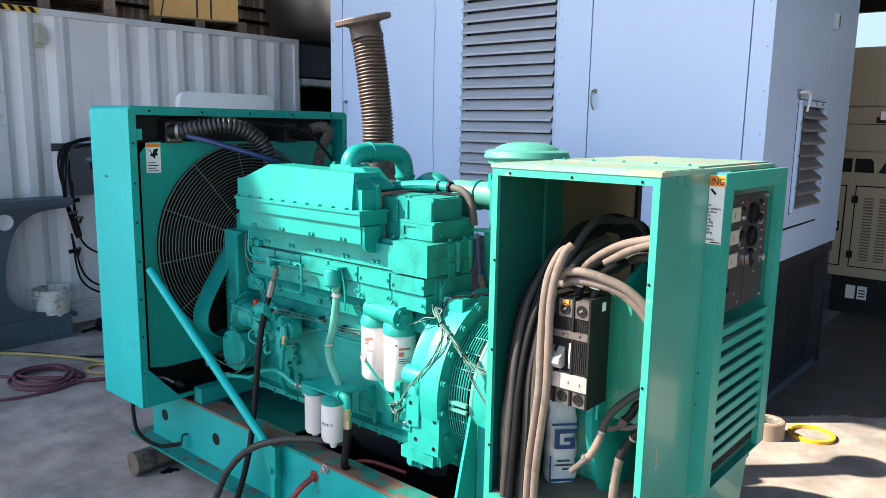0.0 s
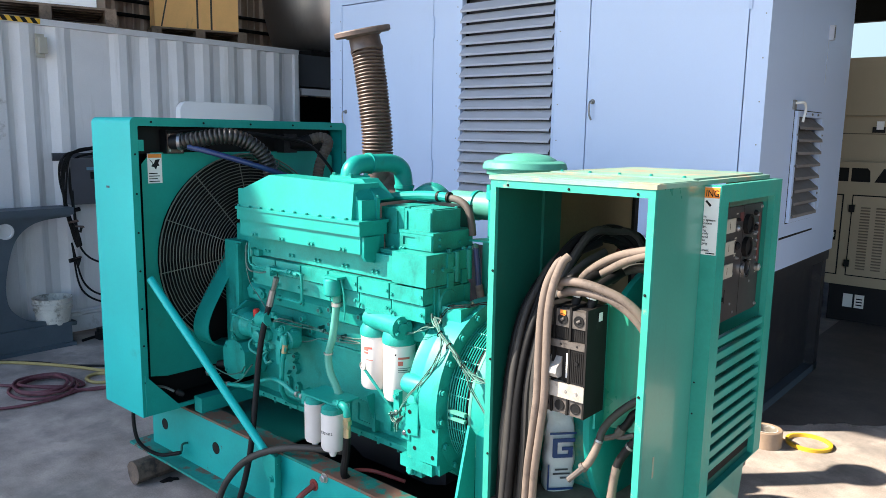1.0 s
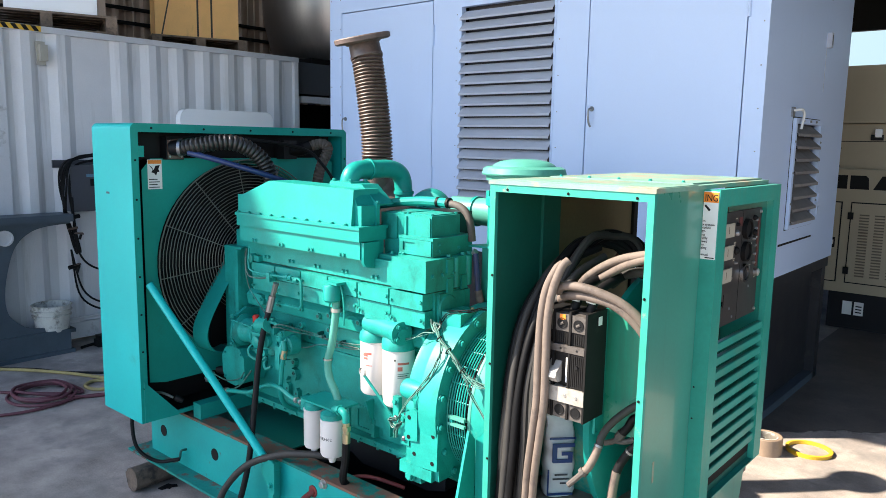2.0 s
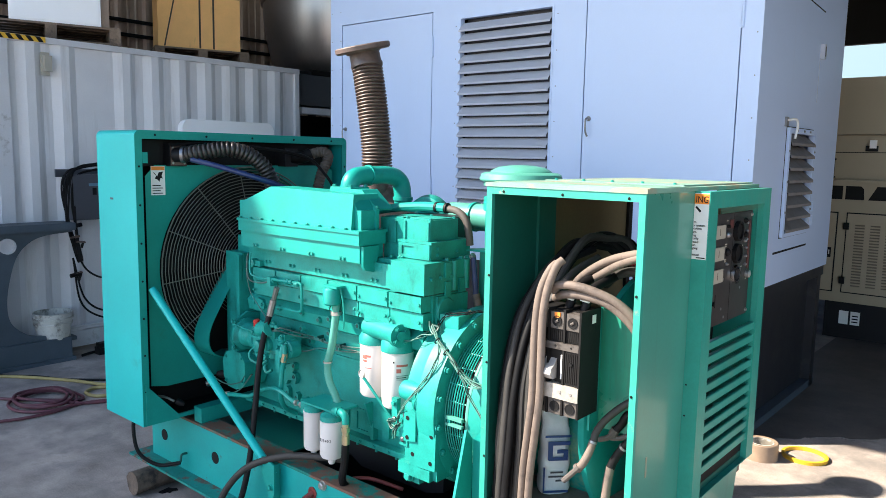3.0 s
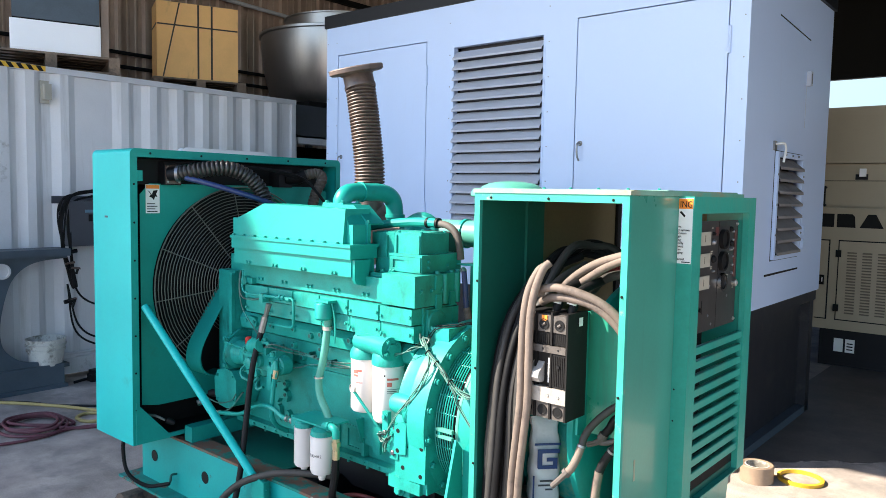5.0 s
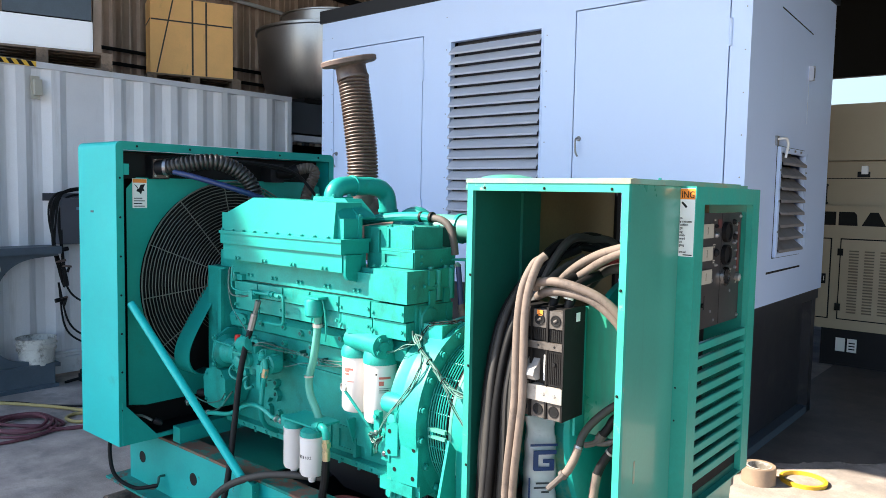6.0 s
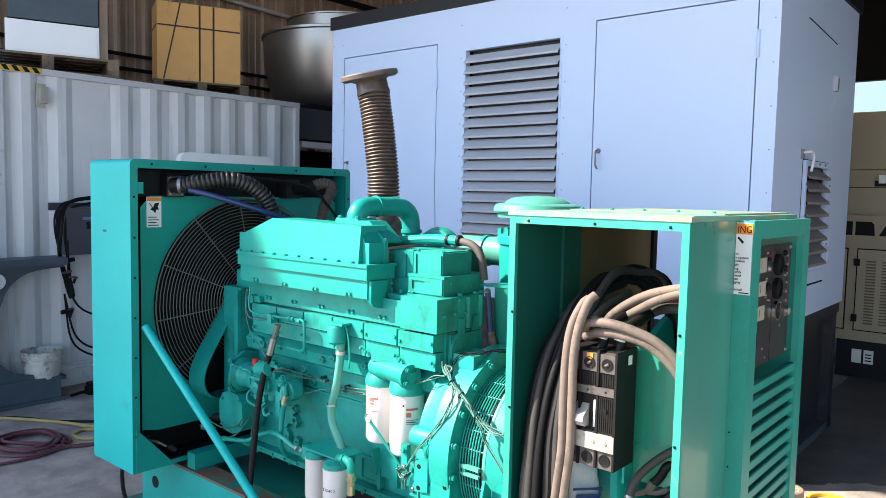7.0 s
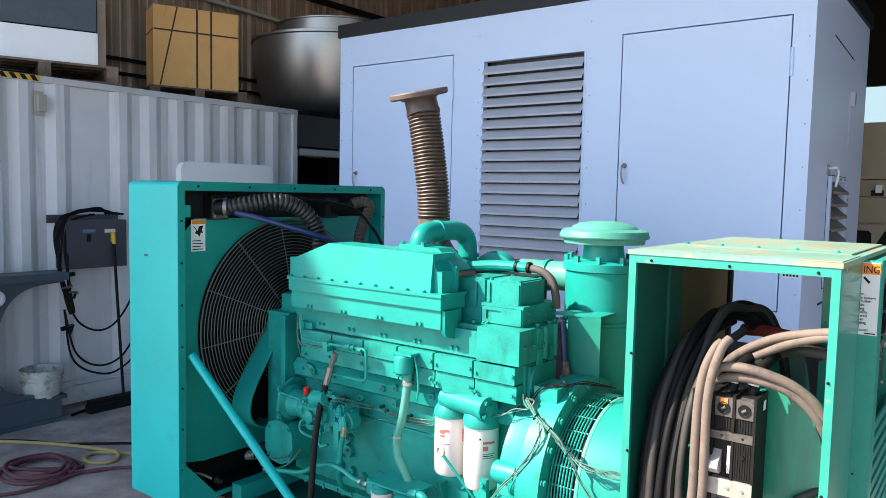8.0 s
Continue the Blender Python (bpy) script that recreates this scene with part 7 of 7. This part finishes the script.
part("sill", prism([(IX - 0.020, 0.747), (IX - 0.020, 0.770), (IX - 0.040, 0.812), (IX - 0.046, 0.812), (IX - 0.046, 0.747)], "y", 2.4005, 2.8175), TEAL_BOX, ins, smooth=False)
part("cabinet_floor", box(-0.52, IX - 0.021, 2.351, 2.868, 0.745, 0.815), BLACK, ins, smooth=False)
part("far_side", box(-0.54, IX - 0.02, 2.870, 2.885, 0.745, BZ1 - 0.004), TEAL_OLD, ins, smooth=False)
for k in range(10):
    z = 0.818 + k * 0.0435
    part("slat", prism([(IX - 0.009, z), (IX - 0.005, z + 0.001), (IX - 0.006, z + 0.022), (IX - 0.010, z + 0.024), (IX - 0.026, z + 0.020), (IX - 0.026, z + 0.017), (IX - 0.011, z + 0.020)], "y", 2.400, 2.818), TEAL_FRAME, ins, smooth=False)
pn = part("instrument_panel", box(IX - 0.045, IX - 0.035, 2.400, 2.818, 1.262, 1.612), PANEL, gs, "dark brown instrument panel with gauges", bevel=0.002)
PX = IX - 0.035
for zz in (1.558, 1.490, 1.420):
    m_ = part("meter", box(PX, PX + 0.006, 2.455, 2.558, zz - 0.021, zz + 0.021), CREAM, pn, "cream panel meter", bevel=0.003)
    part("meter_window", box(PX + 0.006, PX + 0.0068, 2.463, 2.550, zz - 0.014, zz + 0.016), CREAM, m_, smooth=False)
    part("needle", box(PX + 0.0068, PX + 0.0072, 2.508, 2.510, zz - 0.010, zz + 0.012), BLACK_PRINT, m_, smooth=False)
for yy, zz in ((2.672, 1.552), (2.672, 1.48)):
    part("gauge", lathe((PX, yy, zz), (1, 0, 0), [(0.032, 0), (0.032, 0.014), (0.026, 0.014), (0.026, 0.008)], 24), BLACK, pn)
g_ = part("gauge", lathe((PX, 2.672, 1.412), (1, 0, 0), [(0.030, 0), (0.030, 0.012), (0.024, 0.012), (0.024, 0.006)], 24), CHROME, pn, "chrome ringed gauge")
part("dial", lathe((PX, 2.672, 1.412), (1, 0, 0), [(0.023, 0), (0.023, 0.008)], 20), BLACK, g_)
part("indicator_strip", box(PX, PX + 0.003, 2.786, 2.798, 1.42, 1.58), RED_STRIP, pn)
for yy, zz, r_s, m_s in ((2.592, 1.545, 0.010, LATCH), (2.588, 1.572, 0.006, BLACK), (2.595, 1.490, 0.013, BLACK), (2.592, 1.452, 0.005, LATCH), (2.755, 1.535, 0.010, BLACK), (2.748, 1.515, 0.006, LATCH), (2.745, 1.583, 0.009, BLACK)):
    part("switch", lathe((PX, yy, zz), (1, 0, 0), [(r_s, 0), (r_s, 0.004), (r_s * 0.6, 0.010)], 12), m_s, pn)
for yy, zz, w_s in ((2.576, 1.590, 0.014), (2.574, 1.515, 0.018), (2.576, 1.508, 0.012), (2.574, 1.466, 0.018), (2.576, 1.460, 0.012), (2.722, 1.500, 0.018), (2.722, 1.430, 0.020), (2.722, 1.422, 0.014), (2.726, 1.538, 0.012), (2.782, 1.384, 0.012)):
    part("print_bar", box(PX, PX + 0.0006, yy, yy + w_s, zz - 0.002, zz + 0.002), CREAM, pn, smooth=False)
part("red_plate", box(PX, PX + 0.002, 2.608, 2.636, 1.565, 1.592), RED_STRIP, pn, smooth=False)
part("panel_seam", box(PX, PX + 0.0006, 2.640, 2.642, 1.264, 1.610), BLACK, pn, smooth=False)
part("slot", box(PX, PX + 0.0008, 2.516, 2.520, 1.320, 1.362), BLACK, pn, smooth=False)
for yy, zz in ((2.575, 1.405), (2.572, 1.31), (2.60, 1.28), (2.735, 1.36)):
    part("panel_screw", lathe((PX, yy, zz), (1, 0, 0), [(0.005, 0), (0.004, 0.002)], 8), LATCH, pn)
for k in range(6):
    part("lamp", lathe((PX, 2.765, 1.575 - k * 0.028), (1, 0, 0), [(0.005, 0), (0.005, 0.006), (0.003, 0.008)], 10), LATCH, pn)
part("key_switch", lathe((PX, 2.79, 1.40), (1, 0, 0), [(0.013, 0), (0.013, 0.012), (0.004, 0.016)], 14), STEEL, pn)
part("lamp", lathe((PX, 2.50, 1.335), (1, 0, 0), [(0.007, 0), (0.007, 0.006)], 10), BLACK, pn)
for yy in (2.415, 2.806):
    for zz in (1.275, 1.60):
        bolt((PX, yy, zz), (1, 0, 0), 0.005, pn, STEEL)
# warning label on the frame's narrow face, mirrored in the glossy side panel
wl = part("warning_label", box(BX1 + 0.001, IX - 0.003, 2.3348, 2.336, 1.492, 1.683), PAPER, ins, "white warning label with orange heading", smooth=False)
part("heading", box(BX1 + 0.001, IX - 0.003, 2.3342, 2.3348, 1.652, 1.681), ORANGE_PRINT, wl, smooth=False)
writing("ING", (BX1 + 0.004, 2.3341, 1.656), 0.027, (90, 0, 0), BLACK_PRINT, wl, stretch=0.8)
part("arrow", prism([(-0.418, 1.642), (-0.414, 1.646), (-0.400, 1.632), (-0.404, 1.627)], "y", 2.3342, 2.3348), BLACK_PRINT, wl, smooth=False)
for word, zz in (("m.", 1.601), ("y system", 1.591), ("cution", 1.582), ("ge.", 1.573), ("ng", 1.562), ("only", 1.553), ("wed", 1.543), ("an", 1.534), ("ging", 1.525), ("anual.", 1.506)):
    writing(word, (BX1 + 0.002, 2.3341, zz - 0.004), 0.0098, (90, 0, 0), BLACK_PRINT, wl, stretch=1.0)
part("text_bar", box(BX1 + 0.014, IX - 0.006, 2.3342, 2.3348, 1.495, 1.498), BLACK_PRINT, wl, smooth=False)
for zz in (1.02, 1.115):
    part("screw", lathe((BX1 + 0.008, 2.336, zz), (0, -1, 0), [(0.003, 0), (0.002, 0.001)], 8), BLACK, ins)
part("scratch", box(BX1, BX1 + 0.001, 2.10, 2.11, 0.90, 0.96), TEAL_PALE, sp, smooth=False)

# ---- inside the box: breaker, mounting plate, cables, bag ----
cbk = part("circuit_breaker", box(-0.735, -0.585, 2.03, 2.112, 1.055, 1.352), BREAKER, gs, "black moulded case circuit breaker", bevel=0.004)
for k in range(3):
    xa = -0.735 + k * 0.05
    p_ = part("pole_front", box(xa + 0.003, xa + 0.047, 2.006, 2.031, 1.264, 1.298), BREAKER, cbk, bevel=0.003)
    for q in range(6):
        part("rib", box(xa + 0.006 + q * 0.0065, xa + 0.0085 + q * 0.0065, 2.0045, 2.0065, 1.266, 1.296), BREAKER, p_, smooth=False)
    l_ = part("lug_plate", box(xa + 0.004, xa + 0.046, 2.002, 2.031, 1.300, 1.348), BREAKER_LIGHT, cbk, bevel=0.002)
    part("lug_hole", lathe((xa + 0.025, 2.0015, 1.322), (0, -1, 0), [(0.0155, 0), (0.0155, 0.002), (0.0125, 0.002), (0.0115, 0.0012)], 18), BLACK, l_)
    part("lug_screw", cyl((xa + 0.020, 2.0005, 1.319), (xa + 0.030, 2.0005, 1.325), 0.004, seg=8), BREAKER_LIGHT, l_)
    l2 = part("lug_plate", box(xa + 0.004, xa + 0.046, 2.004, 2.05, 1.052, 1.097), BREAKER_LIGHT, cbk, bevel=0.002)
    part("lug_hole", lathe((xa + 0.025, 2.0035, 1.075), (0, -1, 0), [(0.0155, 0), (0.0155, 0.002), (0.0125, 0.002), (0.0115, 0.0012)], 18), BLACK, l2)
    part("barrier", box(xa - 0.003, xa + 0.003, 1.999, 2.108, 1.052, 1.357), BREAKER, cbk, bevel=0.001)
part("barrier", box(-0.588, -0.582, 1.999, 2.108, 1.052, 1.357), BREAKER, cbk, bevel=0.001)
part("band", box(-0.735, -0.587, 1.998, 2.031, 1.242, 1.262), BREAKER_LIGHT, cbk, bevel=0.003)
part("lower_front", box(-0.632, -0.588, 2.002, 2.031, 1.145, 1.240), BREAKER, cbk, bevel=0.003)
for q in range(7):
    part("rib", box(-0.629 + q * 0.0058, -0.6265 + q * 0.0058, 2.0005, 2.0025, 1.15, 1.235), BREAKER, cbk, smooth=False)
for q in range(3):
    part("pole_screw", lathe((-0.71 + q * 0.05, 1.9985, 1.252), (0, -1, 0), [(0.004, 0), (0.003, 0.001)], 8), BLACK, cbk)
part("sticker", box(-0.5795, -0.5785, 2.055, 2.075, 1.318, 1.342), PAPER, cbk, smooth=False)
part("test_button", lathe((-0.610, 2.0005, 1.205), (0, -1, 0), [(0.006, 0), (0.005, 0.004)], 10), BLACK, cbk)
part("handle_well", box(-0.735, -0.634, 2.012, 2.031, 1.145, 1.240), BREAKER, cbk, bevel=0.003)
part("handle", prism([(2.012, 1.155), (1.993, 1.155), (1.978, 1.170), (1.982, 1.186), (1.998, 1.196), (2.012, 1.212)], "x", -0.698, -0.662), mat("worn_grey_handle", (0.30, 0.285, 0.27), 0.5, vary=0.3, scale=25, stain=(0.16, 0.14, 0.12), amount=0.3), cbk, "worn grey breaker handle", bevel=0.005)
part("label_strip", box(-0.648, -0.641, 2.008, 2.012, 1.155, 1.225), PAPER, cbk, smooth=False)
part("nameplate", box(-0.735, -0.583, 1.996, 2.031, 1.100, 1.142), mat("scuffed_plate", (0.31, 0.28, 0.245), 0.5, vary=0.25, scale=30, stain=(0.12, 0.10, 0.085), amount=0.35, stain_scale=18), cbk, "scuffed white breaker nameplate", bevel=0.002)
for q in (-0.64, -0.606):
    part("plate_screw", lathe((q, 1.996, 1.121), (0, -1, 0), [(0.005, 0), (0.004, 0.002)], 10), STEEL, cbk)
part("tag", box(-0.668, -0.650, 1.9995, 2.001, 1.332, 1.347), ORANGE_PRINT, cbk, smooth=False)
part("mounting_plate", prism([(-0.605, 0.985), (-0.44, 0.985), (-0.44, 1.15), (-0.468, 1.245), (-0.502, 1.325), (-0.525, 1.35), (-0.55, 1.362), (-0.605, 1.348)], "y", 2.16, 2.168), TEAL_PLATE, gs, "bright green teal breaker mounting plate", bevel=0.002)
part("mounting_plate_fold", box(-0.613, -0.606, 2.112, 2.168, 0.985, 1.345), TEAL, gs, bevel=0.002)
part("end_bell_cover", lathe((-0.66, CY, 0.975), (1, 0, 0), [(0.428, -0.01), (0.428, 0.01), (0.415, 0.02), (0.30, 0.03), (0.1, 0.03)], 56), TEAL, gs)
part("inner_wall", box(-0.947, -0.935, 2.371, 2.97, 0.70, 1.675), OLIVE, gs, "olive primed inner wall of the box", bevel=0.002)
part("rear_post", box(-0.545, -0.515, 2.84, 2.87, 0.70, 1.675), OLIVE, gs, bevel=0.003)
part("wall_edge", box(-0.934, -0.922, 2.94, 2.97, 0.70, 1.675), BLACK_PAINT, gs, bevel=0.002)

rnd = random.Random(11)
for k in range(11):
    j = lambda s: rnd.uniform(-s, s)
    o, q = (k % 6) * 0.0155, (k // 6) * 0.034
    part("cable", tube([(-0.890 + o + j(.005), 2.055 + q + j(.004), 0.70), (-0.892 + o + j(.010), 2.06 + q + j(.006), 0.90), (-0.886 + o + j(.010), 2.08 + q + j(.006), 1.10), (-0.872 + o + j(.008), 2.13 + q, 1.28 + j(.012)), (-0.852 + o * .9 + j(.006), 2.21 + q + j(.01), 1.41 + j(.014)), (-0.815 + o * .7, 2.31 + q + j(.012), 1.485 + o * .25 + j(.012)), (-0.765 + o * .5, 2.39 + q + j(.01), 1.505 + o * .2 + j(.016)), (-0.705 + o * .4, 2.45 + q, 1.475 + o * .2 + j(.016)), (-0.66 + o * .3, 2.48 + q, 1.39 + j(.02)), (-0.64 + o * .2, 2.50 + q, 1.25)], 0.0135 + 0.002 * rnd.random(), 10), RUBBER_DUST if k % 4 == 1 else RUBBER, gs, "black power cable")
for k in range(2):
    o = k * 0.0245
    part("cable", tube([(-0.785 + o, 2.035, 0.68), (-0.765 + o, 2.012, 0.84), (-0.738 + o, 1.99, 0.98), (-0.722 + o, 1.982, 1.09), (-0.720 + o, 1.980, 1.22), (-0.717 + o * .9, 1.981, 1.33), (-0.708 + o * .85, 1.988, 1.41), (-0.690 + o * .85, 2.005 - k * .004, 1.465 + k * .01), (-0.678 + o * .85, 2.02 - k * .004, 1.482 + k * .012)], 0.0115, 12), CABLE_TAN, gs, "tan sheathed power cable")
part("cable", tube([(-0.865, 2.03, 0.66), (-0.862, 2.03, 0.76), (-0.858, 2.035, 0.86), (-0.858, 2.045, 0.98), (-0.860, 2.07, 1.15), (-0.856, 2.13, 1.31), (-0.835, 2.24, 1.43), (-0.79, 2.34, 1.49)], 0.0120, 12), RUBBER_DUST, gs)
part("cable", tube([(-0.845, 2.028, 0.66), (-0.838, 2.03, 0.78), (-0.832, 2.035, 0.90), (-0.832, 2.05, 1.05), (-0.826, 2.085, 1.21), (-0.812, 2.15, 1.35), (-0.785, 2.25, 1.45), (-0.74, 2.34, 1.49)], 0.0125, 12), RUBBER, gs)
part("cable", tube([(-0.76, 2.04, 0.67), (-0.765, 2.04, 0.82), (-0.775, 2.045, 0.98), (-0.778, 2.06, 1.15), (-0.770, 2.11, 1.31), (-0.74, 2.20, 1.42), (-0.70, 2.30, 1.47)], 0.0120, 12), RUBBER_DUST, gs)
part("cable", tube([(-0.715, 2.18, 1.385), (-0.688, 2.16, 1.418), (-0.632, 2.145, 1.460), (-0.56, 2.125, 1.496), (-0.468, 2.085, 1.523), (-0.437, 2.075, 1.528)], 0.0118, 12), CABLE_TAN, gs, "tan sheathed power cable")
part("cable", tube([(-0.69, 2.18, 1.385), (-0.654, 2.16, 1.416), (-0.592, 2.14, 1.454), (-0.53, 2.115, 1.487), (-0.468, 2.085, 1.511), (-0.437, 2.075, 1.518)], 0.0118, 12), CABLE_TAN, gs, "tan sheathed power cable")
part("cable", tube([(-0.695, 2.03, 1.40), (-0.68, 2.02, 1.418), (-0.63, 2.02, 1.425), (-0.57, 2.03, 1.415), (-0.51, 2.05, 1.39), (-0.46, 2.07, 1.345), (-0.44, 2.09, 1.29)], 0.0125, 12), CABLE_TAN, gs, "tan sheathed power cable")
part("cable", tube([(-0.70, 2.05, 1.375), (-0.66, 2.035, 1.393), (-0.60, 2.035, 1.397), (-0.53, 2.05, 1.38), (-0.47, 2.07, 1.33), (-0.44, 2.09, 1.27)], 0.0122, 12), CABLE_TAN, gs, "tan sheathed power cable")
for xa in (-0.66, -0.61):
    c_ = part("cable_lead", tube([(xa, 2.06, 1.345), (xa + 0.005, 2.065, 1.37), (xa + 0.01, 2.09, 1.41), (xa + 0.03, 2.2, 1.44)], 0.013, 12), RUBBER, gs)
    part("crimp", cyl((xa + 0.002, 2.06, 1.375), (xa + 0.004, 2.063, 1.388), 0.0145, seg=12), PAPER, c_)
part("cable", tube([(-0.64, 2.24, 1.40), (-0.59, 2.20, 1.435), (-0.53, 2.17, 1.458), (-0.47, 2.15, 1.462), (-0.437, 2.14, 1.455)], 0.014, 12), RUBBER_DUST, gs)
part("cable", tube([(-0.75, 2.5, 1.44), (-0.66, 2.42, 1.455), (-0.56, 2.36, 1.45), (-0.5, 2.34, 1.42)], 0.018, 12), CABLE_RED, gs, "dull red cable")
k1 = part("cable", tube([(-0.435, 2.18, 1.125), (-0.495, 2.145, 1.09), (-0.53, 2.13, 1.06), (-0.562, 2.115, 1.022), (-0.576, 2.10, 0.99), (-0.578, 2.09, 0.963)], 0.0110, 12), RUBBER_DUST, gs, "black cable with bare lug end")
part("ring", cyl((-0.578, 2.09, 0.968), (-0.579, 2.088, 0.962), 0.0125, seg=12), LATCH, k1)
part("sleeve", tube([(-0.579, 2.088, 0.962), (-0.585, 2.075, 0.93), (-0.596, 2.062, 0.90), (-0.608, 2.058, 0.888)], 0.0116, 12), CABLE_TAN, k1)
part("crimp", cyl((-0.603, 2.059, 0.893), (-0.610, 2.056, 0.884), 0.0142, seg=10), CABLE_GREY, k1)
part("lug", tube([(-0.606, 2.058, 0.888), (-0.624, 2.05, 0.866), (-0.645, 2.044, 0.842)], 0.0085, 8), CABLE_GREY, k1)
k2 = part("cable", tube([(-0.435, 2.20, 1.085), (-0.47, 2.18, 1.06), (-0.508, 2.16, 1.045), (-0.525, 2.155, 1.014), (-0.546, 2.15, 0.985)], 0.0120, 12), RUBBER, gs)
part("crimp", cyl((-0.540, 2.152, 0.995), (-0.549, 2.15, 0.978), 0.0140, seg=10), CABLE_GREY, k2)
part("lug", tube([(-0.546, 2.15, 0.983), (-0.562, 2.145, 0.966), (-0.588, 2.14, 0.955)], 0.0085, 8), CABLE_GREY, k2)
k4 = part("cable", tube([(-0.435, 2.19, 1.005), (-0.475, 2.17, 0.985), (-0.505, 2.16, 0.982)], 0.0115, 12), RUBBER_DUST, gs)
part("lug", tube([(-0.505, 2.16, 0.982), (-0.53, 2.155, 0.970), (-0.555, 2.15, 0.966)], 0.008, 8), CABLE_GREY, k4)
k3 = part("cable", tube([(-0.435, 2.15, 1.025), (-0.465, 2.13, 1.0), (-0.498, 2.12, 0.962), (-0.522, 2.115, 0.92), (-0.530, 2.11, 0.895)], 0.0125, 12), RUBBER, gs)
part("sleeve", tube([(-0.530, 2.11, 0.898), (-0.537, 2.108, 0.85), (-0.540, 2.106, 0.80), (-0.541, 2.105, 0.775)], 0.0128, 12), CABLE_TAN, k3)
part("tail", tube([(-0.541, 2.105, 0.778), (-0.546, 2.10, 0.74), (-0.556, 2.10, 0.698)], 0.0122, 12), RUBBER, k3)
part("ring", cyl((-0.496, 2.12, 0.965), (-0.500, 2.12, 0.959), 0.0138, seg=12), LATCH, k3)
for zz in (1.1, 0.85):
    bolt((BX1 - 0.06, 2.33, zz), (-0.2, -1, 0), 0.010, gs, TEAL_CAST)

gx_, gy_ = -0.804, 2.249
bag = thing("plastic_bag", (gx_, gy_, 0.695), "white plastic bag with blue print standing in the breaker box", "bag")
bm = bmesh.new()
rows = []
rn = random.Random(3)
for q in range(17):
    h = 0.275 * q / 16
    wx, wy = 0.049 - 0.004 * (q / 16) ** 2 + 0.003 * math.sin(q * 1.3) + rn.uniform(-.0015, .0015), 0.038 * (1 - (q / 16) ** 4) + 0.003
    rows.append([bm.verts.new((gx_ + wx * math.copysign(abs(math.cos(a)) ** 0.6, math.cos(a)) + rn.uniform(-.0010, .0010), gy_ + wy * math.copysign(abs(math.sin(a)) ** 0.6, math.sin(a)) + rn.uniform(-.0012, .0012) + 0.003 * math.sin(h * 70 + 3 * math.cos(a)), 0.697 + h)) for a in [2 * math.pi * k / 20 for k in range(20)]])
for a, b in zip(rows, rows[1:]):
    for k in range(20):
        bm.faces.new((a[k], a[(k + 1) % 20], b[(k + 1) % 20], b[k]))
bm.faces.new(rows[0])
bm.faces.new(rows[-1])
part("sack", bm, BAG, bag)
by = gy_ - 0.0445
part("print_line", box(gx_ - 0.043, gx_ + 0.043, by - 0.002, by, 0.889, 0.896), BLUE_PRINT, bag, smooth=False)
part("print_line", box(gx_ - 0.046, gx_ - 0.041, by - 0.002, by, 0.712, 0.79), BLUE_PRINT, bag, smooth=False)
part("print_line", box(gx_ - 0.046, gx_ + 0.038, by - 0.002, by, 0.704, 0.711), BLUE_PRINT, bag, smooth=False)
lx, lz, gw, gh = gx_ - 0.033, 0.812, 0.066, 0.064
part("logo_shape", prism([(lx + gw * a, lz + gh * b) for a, b in ((0.06, 0), (1, 0), (1, 0.56), (0.46, 0.56), (0.46, 0.38), (0.78, 0.38), (0.78, 0.18), (0.24, 0.18), (0.24, 0.80), (1.1, 0.80), (1.1, 1), (0, 1), (0, 0.06))], "y", by - 0.0025, by - 0.0005), BLUE_PRINT, bag, smooth=False)
for k, (a_, w_) in enumerate(((0.010, 0.042), (0.004, 0.055), (0.028, 0.024))):
    part("text_bar", box(gx_ - 0.033 + a_, gx_ - 0.033 + a_ + w_, by - 0.003, by - 0.001, 0.770 - k * 0.014, 0.775 - k * 0.014), GREY_BOX, bag, smooth=False)
bag.rotation_euler.z = radians(48)
